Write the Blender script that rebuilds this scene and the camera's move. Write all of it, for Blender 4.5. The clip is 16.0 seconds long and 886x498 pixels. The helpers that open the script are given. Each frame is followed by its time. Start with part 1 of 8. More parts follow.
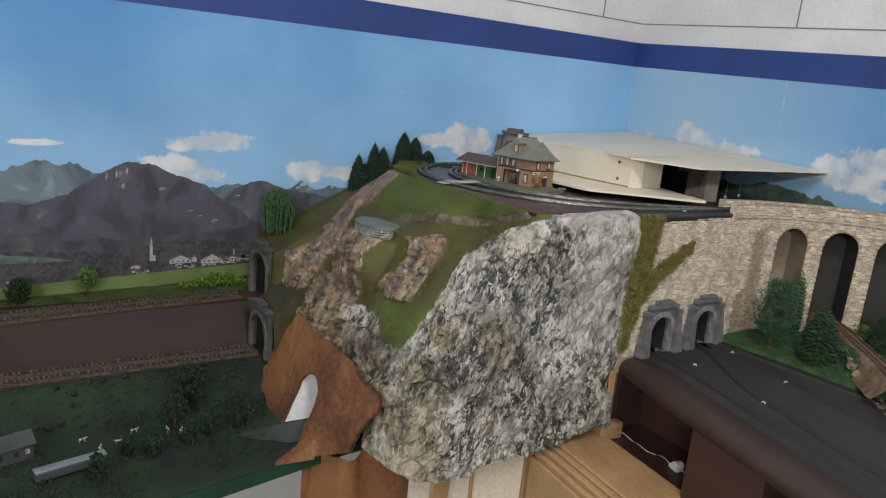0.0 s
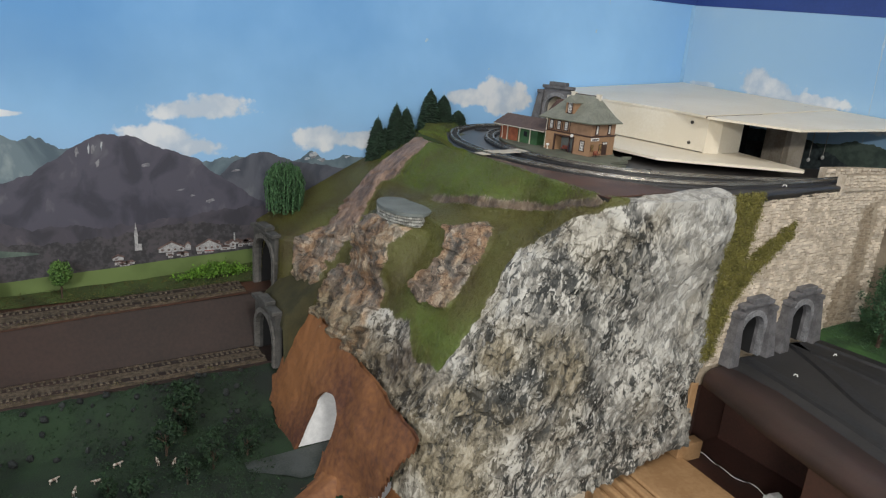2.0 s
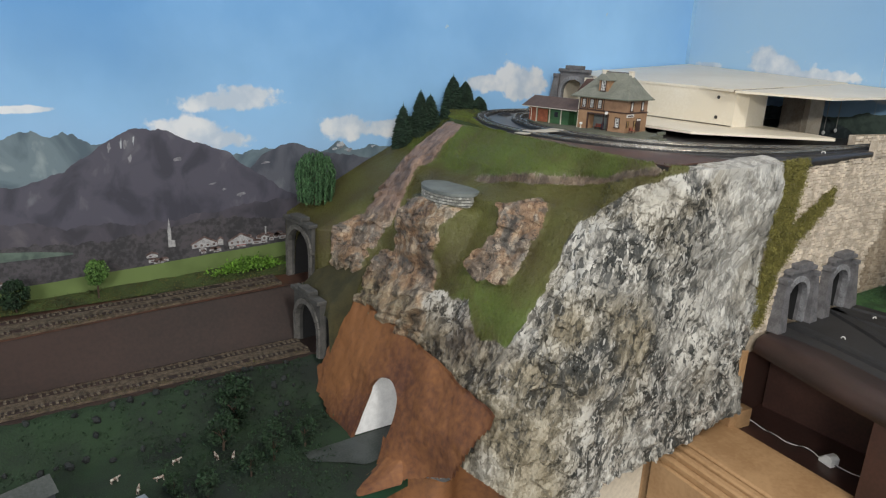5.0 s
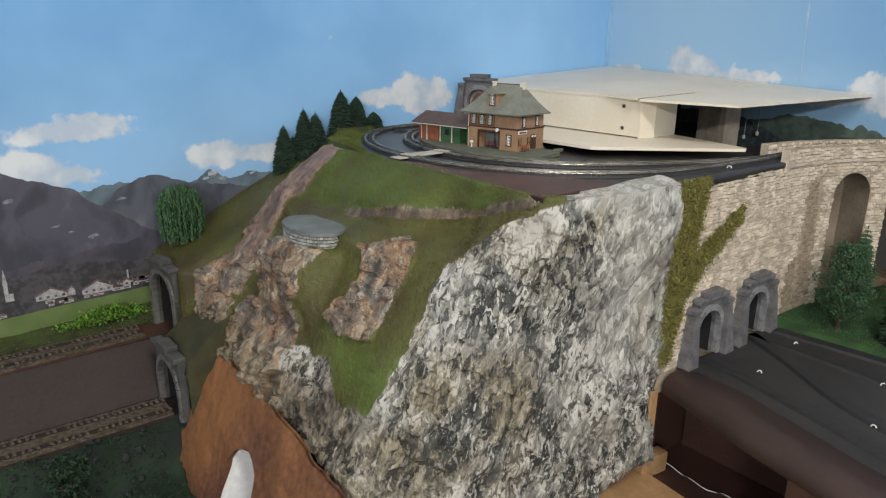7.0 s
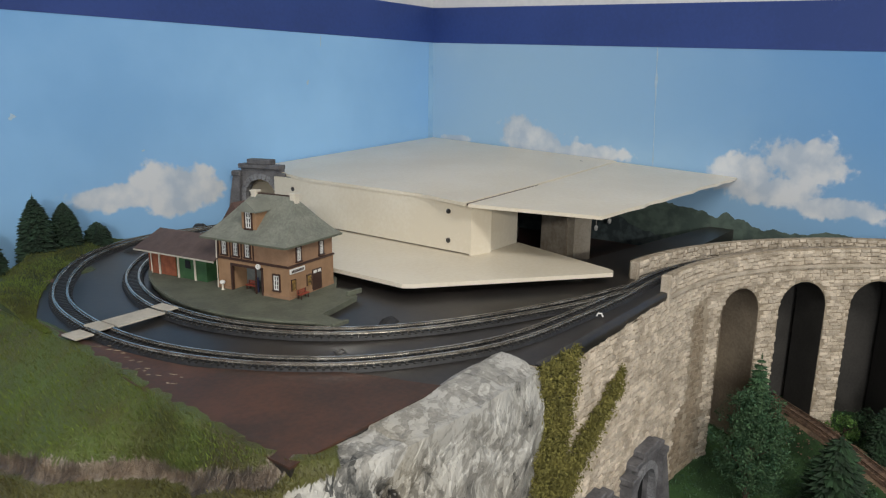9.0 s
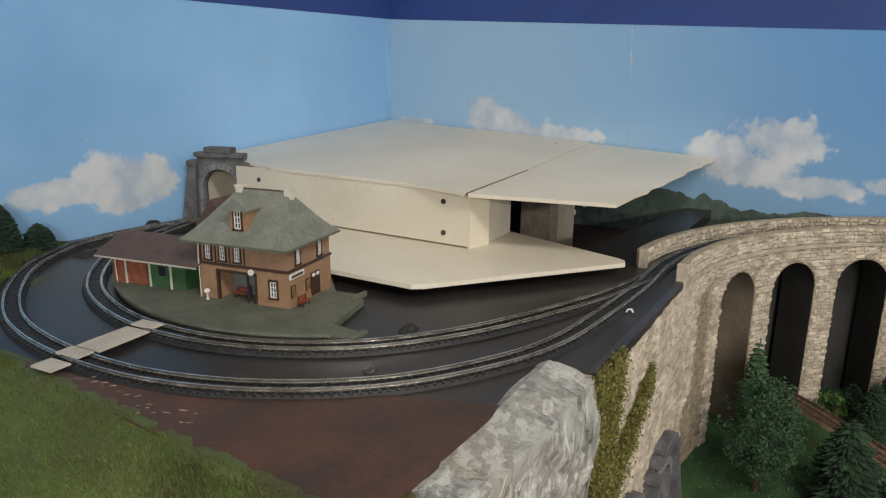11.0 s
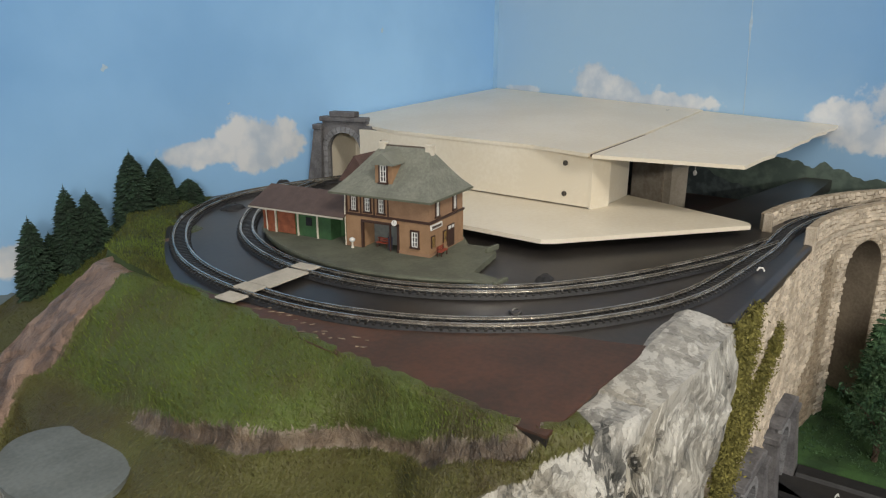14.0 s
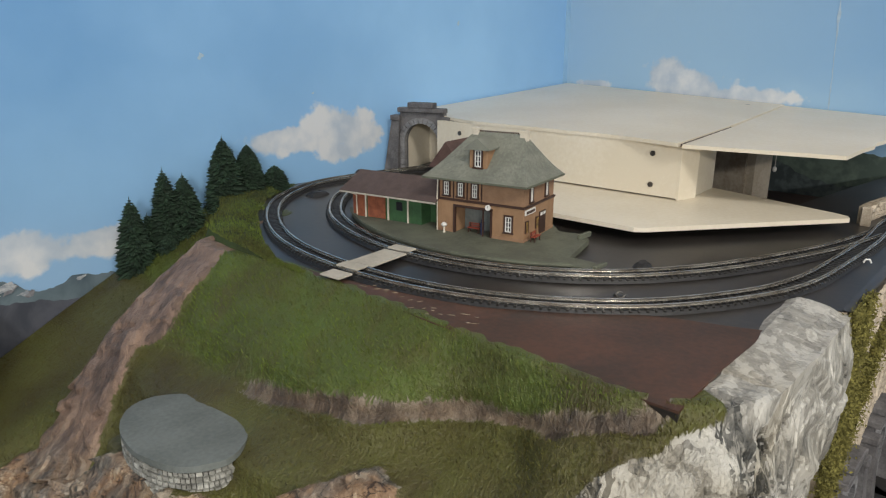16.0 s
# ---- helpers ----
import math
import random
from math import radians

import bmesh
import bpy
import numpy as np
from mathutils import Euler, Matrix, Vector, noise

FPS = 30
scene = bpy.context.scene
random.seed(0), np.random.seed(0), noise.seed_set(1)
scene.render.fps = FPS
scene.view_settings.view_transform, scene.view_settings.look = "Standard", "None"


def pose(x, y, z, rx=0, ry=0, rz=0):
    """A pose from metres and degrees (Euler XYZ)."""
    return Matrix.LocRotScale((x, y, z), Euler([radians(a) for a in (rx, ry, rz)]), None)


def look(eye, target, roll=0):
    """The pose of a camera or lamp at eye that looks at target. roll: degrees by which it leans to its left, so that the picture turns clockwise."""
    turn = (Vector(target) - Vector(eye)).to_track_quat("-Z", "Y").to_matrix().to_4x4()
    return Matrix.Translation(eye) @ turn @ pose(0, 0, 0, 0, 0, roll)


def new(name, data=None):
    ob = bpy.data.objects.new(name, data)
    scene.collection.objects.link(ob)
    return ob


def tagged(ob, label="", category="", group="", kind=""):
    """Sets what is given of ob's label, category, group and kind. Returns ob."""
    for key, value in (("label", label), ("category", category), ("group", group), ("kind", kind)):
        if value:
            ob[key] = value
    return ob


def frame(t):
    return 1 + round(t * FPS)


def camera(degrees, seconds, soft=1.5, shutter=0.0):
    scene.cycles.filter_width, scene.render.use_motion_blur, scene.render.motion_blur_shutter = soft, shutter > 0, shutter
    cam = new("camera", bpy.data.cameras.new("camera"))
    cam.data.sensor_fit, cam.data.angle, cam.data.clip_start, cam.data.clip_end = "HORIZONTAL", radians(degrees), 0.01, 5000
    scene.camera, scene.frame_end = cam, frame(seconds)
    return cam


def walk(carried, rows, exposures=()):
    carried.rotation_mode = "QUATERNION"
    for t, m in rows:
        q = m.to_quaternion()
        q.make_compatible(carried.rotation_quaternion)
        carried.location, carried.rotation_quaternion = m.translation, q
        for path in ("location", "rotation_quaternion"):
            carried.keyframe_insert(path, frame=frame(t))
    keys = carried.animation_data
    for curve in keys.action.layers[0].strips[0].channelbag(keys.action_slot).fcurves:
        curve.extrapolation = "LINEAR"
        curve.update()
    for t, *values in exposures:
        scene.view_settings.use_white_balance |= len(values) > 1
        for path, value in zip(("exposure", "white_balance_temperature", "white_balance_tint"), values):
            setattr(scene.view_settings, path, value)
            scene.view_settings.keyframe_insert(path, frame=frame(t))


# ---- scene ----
cam = camera(66.7, 16.0, soft=1.2)
PATH = [
    (0, (0.055, 0.107, 1.171), (1.153, 1.72, 0.731), 5.7),
    (0.2, (0.068, 0.114, 1.170), (1.148, 1.736, 0.722), 5.6),
    (0.5, (0.187, 0.179, 1.163), (1.1, 1.881, 0.642), 5.1),
    (1, (0.168, 0.271, 1.169), (1.164, 1.923, 0.64), 3.0),
    (1.5, (0.148, 0.313, 1.173), (1.161, 1.948, 0.625), 4.0),
    (2, (0.151, 0.332, 1.172), (1.202, 1.93, 0.587), 4.7),
    (2.5, (0.147, 0.333, 1.171), (1.216, 1.906, 0.555), 4.5),
    (3, (0.128, 0.344, 1.173), (1.212, 1.92, 0.592), 4.5),
    (3.5, (0.103, 0.361, 1.168), (1.179, 1.941, 0.582), 3.6),
    (3.7, (0.092, 0.365, 1.158), (1.173, 1.95, 0.593), 2.9),
    (5.8, (0.052, 0.393, 1.132), (1.176, 1.943, 0.554), 2.9),
    (6, (0.073, 0.381, 1.137), (1.195, 1.942, 0.585), 2.2),
    (6.5, (0.122, 0.383, 1.14), (1.293, 1.903, 0.576), 2.1),
    (7, (0.244, 0.418, 1.157), (1.435, 1.919, 0.586), 1.0),
    (7.5, (0.373, 0.475, 1.189), (1.686, 1.906, 0.712), 2.4),
    (8, (0.479, 0.491, 1.198), (1.860, 1.871, 0.763), 3.9),
    (8.5, (0.545, 0.556, 1.201), (1.987, 1.867, 0.751), 2.8),
    (8.7, (0.560, 0.594, 1.204), (2.037, 1.866, 0.757), 1.9),
    (10.8, (0.577, 0.743, 1.211), (2.248, 1.737, 0.744), 0.7),
    (11, (0.566, 0.749, 1.207), (2.214, 1.768, 0.711), 0.6),
    (11.5, (0.54, 0.762, 1.206), (2.137, 1.867, 0.726), 0.5),
    (12, (0.519, 0.772, 1.204), (2.073, 1.93, 0.713), 1.0),
    (12.5, (0.506, 0.777, 1.2), (2.023, 1.977, 0.691), 1.0),
    (13, (0.504, 0.774, 1.193), (1.952, 2.03, 0.622), 0.3),
    (13.5, (0.506, 0.773, 1.198), (2.001, 1.978, 0.636), 0.2),
    (14, (0.505, 0.771, 1.195), (2.007, 1.965, 0.629), 0.2),
    (14.5, (0.503, 0.772, 1.188), (2.007, 1.949, 0.595), 0.6),
    (15, (0.511, 0.764, 1.189), (2.036, 1.93, 0.628), 1.1),
    (15.5, (0.483, 0.795, 1.183), (1.926, 2.055, 0.609), 0.7),
    (16, (0.468, 0.802, 1.18), (1.887, 2.094, 0.619), 0.3),
]
walk(cam, [(t, look(eye, target, roll)) for t, eye, target, roll in PATH], [(0.0, -0.29, 6280, 10), (1.5, -0.12, 6280, 10), (2.0, -0.08, 6280, 10), (3.5, -0.03, 6280, 10), (6.5, 0.01, 6280, 10), (7.5, -0.13, 6280, 10), (8.5, -0.25, 6320, 10), (11.0, -0.34, 6550, 10), (13.0, -0.22, 6700, 10), (14.5, -0.19, 6660, 10), (16.0, -0.17, 6540, 10)])

# ---- world, lights, exposure ----
world = bpy.data.worlds.new("world")
scene.world = world
world.use_nodes = True
world.node_tree.nodes["Background"].inputs[0].default_value = (0.9, 0.95, 1.0, 1)
world.node_tree.nodes["Background"].inputs[1].default_value = 0.3
scene.view_settings.exposure = 0.0

LAMP_AT, LAMP_SIZE, LAMP_POWER = (0.35, -0.35, 2.36), (1.2, 0.35), 36.0
TUBE_AT = (-1.60, -1.40, 1.85)
WALL_N, WALL_E = 1.594, 1.72


def area_lamp(name, at, target, size, power, colour):
    data = bpy.data.lights.new(name, "AREA")
    data.shape, data.size, data.size_y, data.energy, data.color = "RECTANGLE", size[0], size[1], power, colour
    ob = new(name, data)
    ob.matrix_world = look(at, target)
    return ob


area_lamp("ceiling_tube_lamp", (LAMP_AT[0], LAMP_AT[1], LAMP_AT[2] - 0.03), (LAMP_AT[0] + 0.001, LAMP_AT[1], 0), LAMP_SIZE, LAMP_POWER, (1.0, 0.95, 0.86))
area_lamp("wall_tube_lamp", TUBE_AT, (1.0, 1.1, 0.95), (0.5, 0.08), 43.0, (1.0, 0.965, 0.89))
# added soft fill from the west, where no window is known
area_lamp("west_fill", (-1.72, -0.5, 1.55), (0.6, 0.9, 1.0), (1.2, 1.1), 14.0, (0.95, 0.97, 1.0))

# ---- materials ----
LINK = None


def material(name, base, rough=0.7, metal=0.0, dark=None, scale=60.0, fine=400.0, bump=0.2, amount=0.5, spread=0.0, coords="Object", spec=0.5):
    """A surface with a base colour, a second tone by coarse noise, fine grain and relief."""
    m = bpy.data.materials.new(name)
    m.use_nodes = True
    nt = m.node_tree
    n, l = nt.nodes, nt.links
    bs = n["Principled BSDF"]
    bs.inputs["Roughness"].default_value = rough
    bs.inputs["Metallic"].default_value = metal
    bs.inputs["Specular IOR Level"].default_value = spec
    tc = n.new("ShaderNodeTexCoord")
    co = tc.outputs[coords]
    a = n.new("ShaderNodeTexNoise")
    a.inputs["Scale"].default_value, a.inputs["Detail"].default_value = scale, 6
    l.new(co, a.inputs["Vector"])
    b = n.new("ShaderNodeTexNoise")
    b.inputs["Scale"].default_value, b.inputs["Detail"].default_value = fine, 3
    l.new(co, b.inputs["Vector"])
    r = n.new("ShaderNodeValToRGB")
    r.color_ramp.elements[0].position, r.color_ramp.elements[1].position = 0.35, 0.65
    dark = dark or tuple(c * 0.6 for c in base)
    r.color_ramp.elements[0].color, r.color_ramp.elements[1].color = (*dark, 1), (*base, 1)
    mixv = n.new("ShaderNodeMath")
    mixv.operation = "MULTIPLY_ADD"
    l.new(b.outputs["Fac"], mixv.inputs[0])
    mixv.inputs[1].default_value = amount
    sub = n.new("ShaderNodeMath")
    sub.operation = "MULTIPLY_ADD"
    l.new(a.outputs["Fac"], sub.inputs[0])
    sub.inputs[1].default_value, sub.inputs[2].default_value = 1.0, -0.5 * amount
    l.new(sub.outputs[0], mixv.inputs[2])
    l.new(mixv.outputs[0], r.inputs["Fac"])
    out = r.outputs["Color"]
    if spread:
        gi, oi = n.new("ShaderNodeNewGeometry"), n.new("ShaderNodeObjectInfo")
        add = n.new("ShaderNodeMath")
        add.operation = "ADD"
        l.new(gi.outputs["Random Per Island"], add.inputs[0])
        l.new(oi.outputs["Random"], add.inputs[1])
        fr = n.new("ShaderNodeMath")
        fr.operation = "FRACT"
        l.new(add.outputs[0], fr.inputs[0])
        hs = n.new("ShaderNodeHueSaturation")
        mr = n.new("ShaderNodeMapRange")
        mr.inputs["To Min"].default_value, mr.inputs["To Max"].default_value = 1 - spread, 1 + spread
        l.new(fr.outputs[0], mr.inputs["Value"])
        l.new(mr.outputs["Result"], hs.inputs["Value"])
        l.new(out, hs.inputs["Color"])
        out = hs.outputs["Color"]
    l.new(out, bs.inputs["Base Color"])
    if bump:
        bp = n.new("ShaderNodeBump")
        bp.inputs["Strength"].default_value, bp.inputs["Distance"].default_value = bump, 0.002
        l.new(mixv.outputs[0], bp.inputs["Height"])
        l.new(bp.outputs["Normal"], bs.inputs["Normal"])
    return m


def plain(name, base, rough=0.6, metal=0.0, bump=0.08):
    return material(name, base, rough, metal, tuple(c * 0.85 for c in base), 120, 700, bump)


M = {
    "white_wall": material("white_wall", (0.78, 0.78, 0.79), 0.9, dark=(0.68, 0.68, 0.70), scale=6, fine=120, bump=0.15),
    "room_wall": material("room_wall", (0.62, 0.61, 0.58), 0.9, dark=(0.55, 0.54, 0.52), scale=3, fine=80, bump=0.1),
    "room_floor": material("room_floor", (0.33, 0.31, 0.26), 0.7, dark=(0.24, 0.225, 0.19), scale=5, fine=90, bump=0.1),
    "blue_band": material("blue_band", (0.026, 0.060, 0.25), 0.55, dark=(0.021, 0.050, 0.21), scale=8, fine=150, bump=0.1),
    "joint": plain("joint", (0.22, 0.22, 0.25), 0.9),
    "deck_black": material("deck_black", (0.036, 0.031, 0.027), 0.34, dark=(0.017, 0.016, 0.016), scale=9, fine=160, bump=0.04),
    "yard_black": material("yard_black", (0.026, 0.0245, 0.0245), 0.68, dark=(0.0145, 0.0135, 0.0135), scale=9, fine=200, bump=0.10),
    "brown_paint": material("brown_paint", (0.086, 0.037, 0.023), 0.55, dark=(0.040, 0.022, 0.016), scale=14, fine=240, bump=0.12),
    "brown_dark": material("brown_dark", (0.074, 0.034, 0.026), 0.45, dark=(0.044, 0.023, 0.018), scale=10, fine=200, bump=0.08),
    "earth": material("earth", (0.225, 0.096, 0.034), 0.75, dark=(0.080, 0.031, 0.019), scale=6, fine=120, bump=0.6, amount=0.45),
    "plywood": material("plywood", (0.79, 0.73, 0.61), 0.40, dark=(0.72, 0.65, 0.52), scale=7, fine=210, bump=0.06),
    "pine": material("pine", (0.41, 0.255, 0.130), 0.5, dark=(0.30, 0.175, 0.083), scale=11, fine=160, bump=0.08),
    "post_beige": material("post_beige", (0.52, 0.46, 0.37), 0.6, dark=(0.40, 0.34, 0.26), scale=40, fine=300, bump=0.1),
    "walnut_panel": material("walnut_panel", (0.44, 0.385, 0.31), 0.55, dark=(0.28, 0.225, 0.165), scale=24, fine=200),
    "steel": material("steel", (0.70, 0.68, 0.63), 0.27, 0.9, dark=(0.38, 0.35, 0.31), scale=60, fine=500, bump=0.05),
    "screw": plain("screw", (0.16, 0.15, 0.14), 0.35, 0.9),
    "sleeper": material("sleeper", (0.024, 0.022, 0.020), 0.33, dark=(0.012, 0.011, 0.011), scale=200, fine=900, spread=0.25),
    "rust_track": material("rust_track", (0.16, 0.10, 0.065), 0.8, dark=(0.08, 0.05, 0.035), scale=120, fine=900, spread=0.3),
    "bed_black": material("bed_black", (0.020, 0.020, 0.022), 0.6, dark=(0.012, 0.012, 0.013), scale=90, fine=600),
    "board_grey": material("board_grey", (0.50, 0.46, 0.39), 0.7, dark=(0.40, 0.37, 0.31), scale=60, fine=500),
    "portal_grey": material("portal_grey", (0.155, 0.150, 0.155), 0.75, dark=(0.085, 0.082, 0.086), scale=70, fine=420, bump=0.6),
    "portal_light": material("portal_light", (0.26, 0.26, 0.27), 0.75, dark=(0.13, 0.13, 0.135), scale=70, fine=420, bump=0.6),
    "portal_mid": material("portal_mid", (0.145, 0.138, 0.128), 0.75, dark=(0.08, 0.076, 0.07), scale=70, fine=420, bump=0.6),
    "gravel_brown": material("gravel_brown", (0.118, 0.090, 0.060), 0.9, dark=(0.045, 0.034, 0.023), scale=150, fine=900, bump=0.8),
    "gravel_light": material("gravel_light", (0.118, 0.096, 0.068), 0.9, dark=(0.060, 0.048, 0.034), scale=120, fine=700, bump=0.8, spread=0.3),
    "bank_olive": material("bank_olive", (0.046, 0.040, 0.014), 0.9, dark=(0.022, 0.022, 0.008), scale=40, fine=500, bump=0.8),
    "margin_brown": material("margin_brown", (0.044, 0.024, 0.020), 0.5, dark=(0.030, 0.018, 0.015), scale=14, fine=240, bump=0.12),
    "path_slate": material("path_slate", (0.058, 0.066, 0.064), 0.7, dark=(0.026, 0.034, 0.030), scale=24, fine=300, bump=0.15),
    "riser_brown": material("riser_brown", (0.038, 0.021, 0.017), 0.7, dark=(0.019, 0.012, 0.010), scale=6, fine=180, bump=0.05),
    "portal_dark": material("portal_dark", (0.085, 0.082, 0.078), 0.8, dark=(0.045, 0.045, 0.042), scale=70, fine=420, bump=0.6),
    # near black for shade inside tunnels and box; also wheels and shed windows
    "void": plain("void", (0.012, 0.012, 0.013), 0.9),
    "stone": material("stone", (0.625, 0.540, 0.435), 0.85, dark=(0.40, 0.335, 0.255), scale=60, fine=900, bump=0.5, spread=0.22),
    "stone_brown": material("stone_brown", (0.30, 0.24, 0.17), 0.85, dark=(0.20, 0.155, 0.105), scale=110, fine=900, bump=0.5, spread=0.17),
    "mortar": material("mortar", (0.40, 0.335, 0.25), 0.9, dark=(0.27, 0.22, 0.16), scale=120, fine=900, bump=0.4),
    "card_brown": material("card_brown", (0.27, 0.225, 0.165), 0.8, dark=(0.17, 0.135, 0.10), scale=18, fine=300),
    # darker copy of the card, with the arches' shade put into its colour
    "card_shade": material("card_shade", (0.046, 0.042, 0.038), 0.85, dark=(0.030, 0.028, 0.025), scale=18, fine=300),
    "tank_stone": material("tank_stone", (0.40, 0.40, 0.37), 0.85, dark=(0.20, 0.20, 0.18), scale=160, fine=900, bump=0.5, spread=0.3),
    "concrete": material("concrete", (0.165, 0.185, 0.180), 0.75, dark=(0.115, 0.130, 0.126), scale=24, fine=300, bump=0.15),
    "platform": material("platform", (0.135, 0.145, 0.105), 0.75, dark=(0.095, 0.10, 0.075), scale=45, fine=400, bump=0.15),
    "house_wall": material("house_wall", (0.34, 0.205, 0.115), 0.8, dark=(0.28, 0.165, 0.09), scale=90, fine=900, bump=0.3),
    "house_upper": material("house_upper", (0.33, 0.20, 0.12), 0.8, dark=(0.27, 0.16, 0.095), scale=90, fine=900, bump=0.3),
    "timber": plain("timber", (0.055, 0.026, 0.018), 0.6),
    "roof_grey": material("roof_grey", (0.235, 0.245, 0.205), 0.75, dark=(0.185, 0.195, 0.165), scale=70, fine=700, bump=0.3, spread=0.12),
    "roof_brown": material("roof_brown", (0.108, 0.074, 0.066), 0.75, dark=(0.078, 0.054, 0.049), scale=80, fine=700, bump=0.3),
    "roof_red": material("roof_red", (0.105, 0.060, 0.050), 0.75, dark=(0.07, 0.04, 0.034), scale=80, fine=700, bump=0.3),
    "green_paint": material("green_paint", (0.045, 0.115, 0.045), 0.6, dark=(0.03, 0.08, 0.032), scale=80, fine=500),
    "brick_red": material("brick_red", (0.30, 0.095, 0.045), 0.8, dark=(0.2, 0.06, 0.03), scale=160, fine=800),
    "cream": plain("cream", (0.72, 0.66, 0.55), 0.6),
    "white_plastic": plain("white_plastic", (0.80, 0.79, 0.76), 0.4),
    "paper": plain("paper", (0.80, 0.80, 0.80), 0.85),
    "glass_dark": plain("glass_dark", (0.03, 0.03, 0.035), 0.15),
    "poster": material("poster", (0.36, 0.22, 0.06), 0.5, dark=(0.03, 0.02, 0.015), scale=300, fine=900, bump=0),
    "bench_red": plain("bench_red", (0.30, 0.060, 0.035), 0.5),
    "doll_blue": plain("doll_blue", (0.03, 0.04, 0.10), 0.6),
    "green_board": material("green_board", (0.012, 0.060, 0.032), 0.35, dark=(0.008, 0.04, 0.022), scale=12, fine=300, bump=0.05),
    "valley": material("valley", (0.013, 0.033, 0.012), 0.9, dark=(0.006, 0.011, 0.008), scale=13, fine=400, bump=0.6),
    "lawn": material("lawn", (0.030, 0.078, 0.018), 0.9, dark=(0.015, 0.042, 0.012), scale=40, fine=600, bump=0.6),
    "blade": material("blade", (0.125, 0.175, 0.026), 0.85, dark=(0.082, 0.088, 0.022), scale=16, fine=300, bump=0, spread=0.4),
    "lawn_mid": material("lawn_mid", (0.046, 0.072, 0.015), 0.9, dark=(0.026, 0.036, 0.010), scale=30, fine=400, bump=0.4),
    "blade_olive": material("blade_olive", (0.100, 0.098, 0.022), 0.9, dark=(0.056, 0.045, 0.012), scale=16, fine=300, bump=0, spread=0.4),
    "moss": material("moss", (0.200, 0.180, 0.045), 0.9, dark=(0.125, 0.116, 0.028), scale=60, fine=500, bump=0, spread=0.28),
    "fir": material("fir", (0.020, 0.046, 0.024), 0.85, dark=(0.010, 0.024, 0.013), scale=60, fine=500, bump=0, spread=0.35),
    "leaf": material("leaf", (0.060, 0.118, 0.050), 0.8, dark=(0.018, 0.060, 0.027), scale=60, fine=500, bump=0, spread=0.4),
    "leaf_willow": material("leaf_willow", (0.062, 0.140, 0.056), 0.8, dark=(0.028, 0.075, 0.028), scale=60, fine=500, bump=0, spread=0.4),
    "leaf_light": material("leaf_light", (0.110, 0.210, 0.045), 0.8, dark=(0.055, 0.12, 0.025), scale=60, fine=500, bump=0, spread=0.4),
    "leaf_lime": material("leaf_lime", (0.125, 0.260, 0.022), 0.8, dark=(0.07, 0.15, 0.015), scale=60, fine=500, bump=0, spread=0.35),
    "leaf_dark": material("leaf_dark", (0.017, 0.046, 0.016), 0.85, dark=(0.008, 0.021, 0.009), scale=60, fine=500, bump=0, spread=0.35),
    "bark": material("bark", (0.085, 0.055, 0.035), 0.9, dark=(0.045, 0.03, 0.02), scale=200, fine=800, bump=0.6),
    "cow_white": material("cow_white", (0.58, 0.54, 0.48), 0.7, dark=(0.10, 0.05, 0.03), scale=190, fine=500, bump=0),
    "wagon_roof": material("wagon_roof", (0.20, 0.235, 0.27), 0.5, dark=(0.14, 0.165, 0.19), scale=40, fine=300, bump=0),
    "wagon_grey": plain("wagon_grey", (0.055, 0.065, 0.072), 0.5),
    "cable": plain("cable", (0.45, 0.42, 0.38), 0.5),
    "rubble": material("rubble", (0.30, 0.24, 0.17), 0.9, dark=(0.14, 0.11, 0.08), scale=120, fine=700, bump=0.8, spread=0.35),
    "bank_brown": material("bank_brown", (0.190, 0.128, 0.080), 0.9, dark=(0.075, 0.050, 0.032), scale=50, fine=500, bump=0.7, spread=0.2),
    "rock_grey": material("rock_grey", (0.026, 0.031, 0.031), 0.9, dark=(0.010, 0.013, 0.013), scale=50, fine=400, bump=0.8, spread=0.3),
}


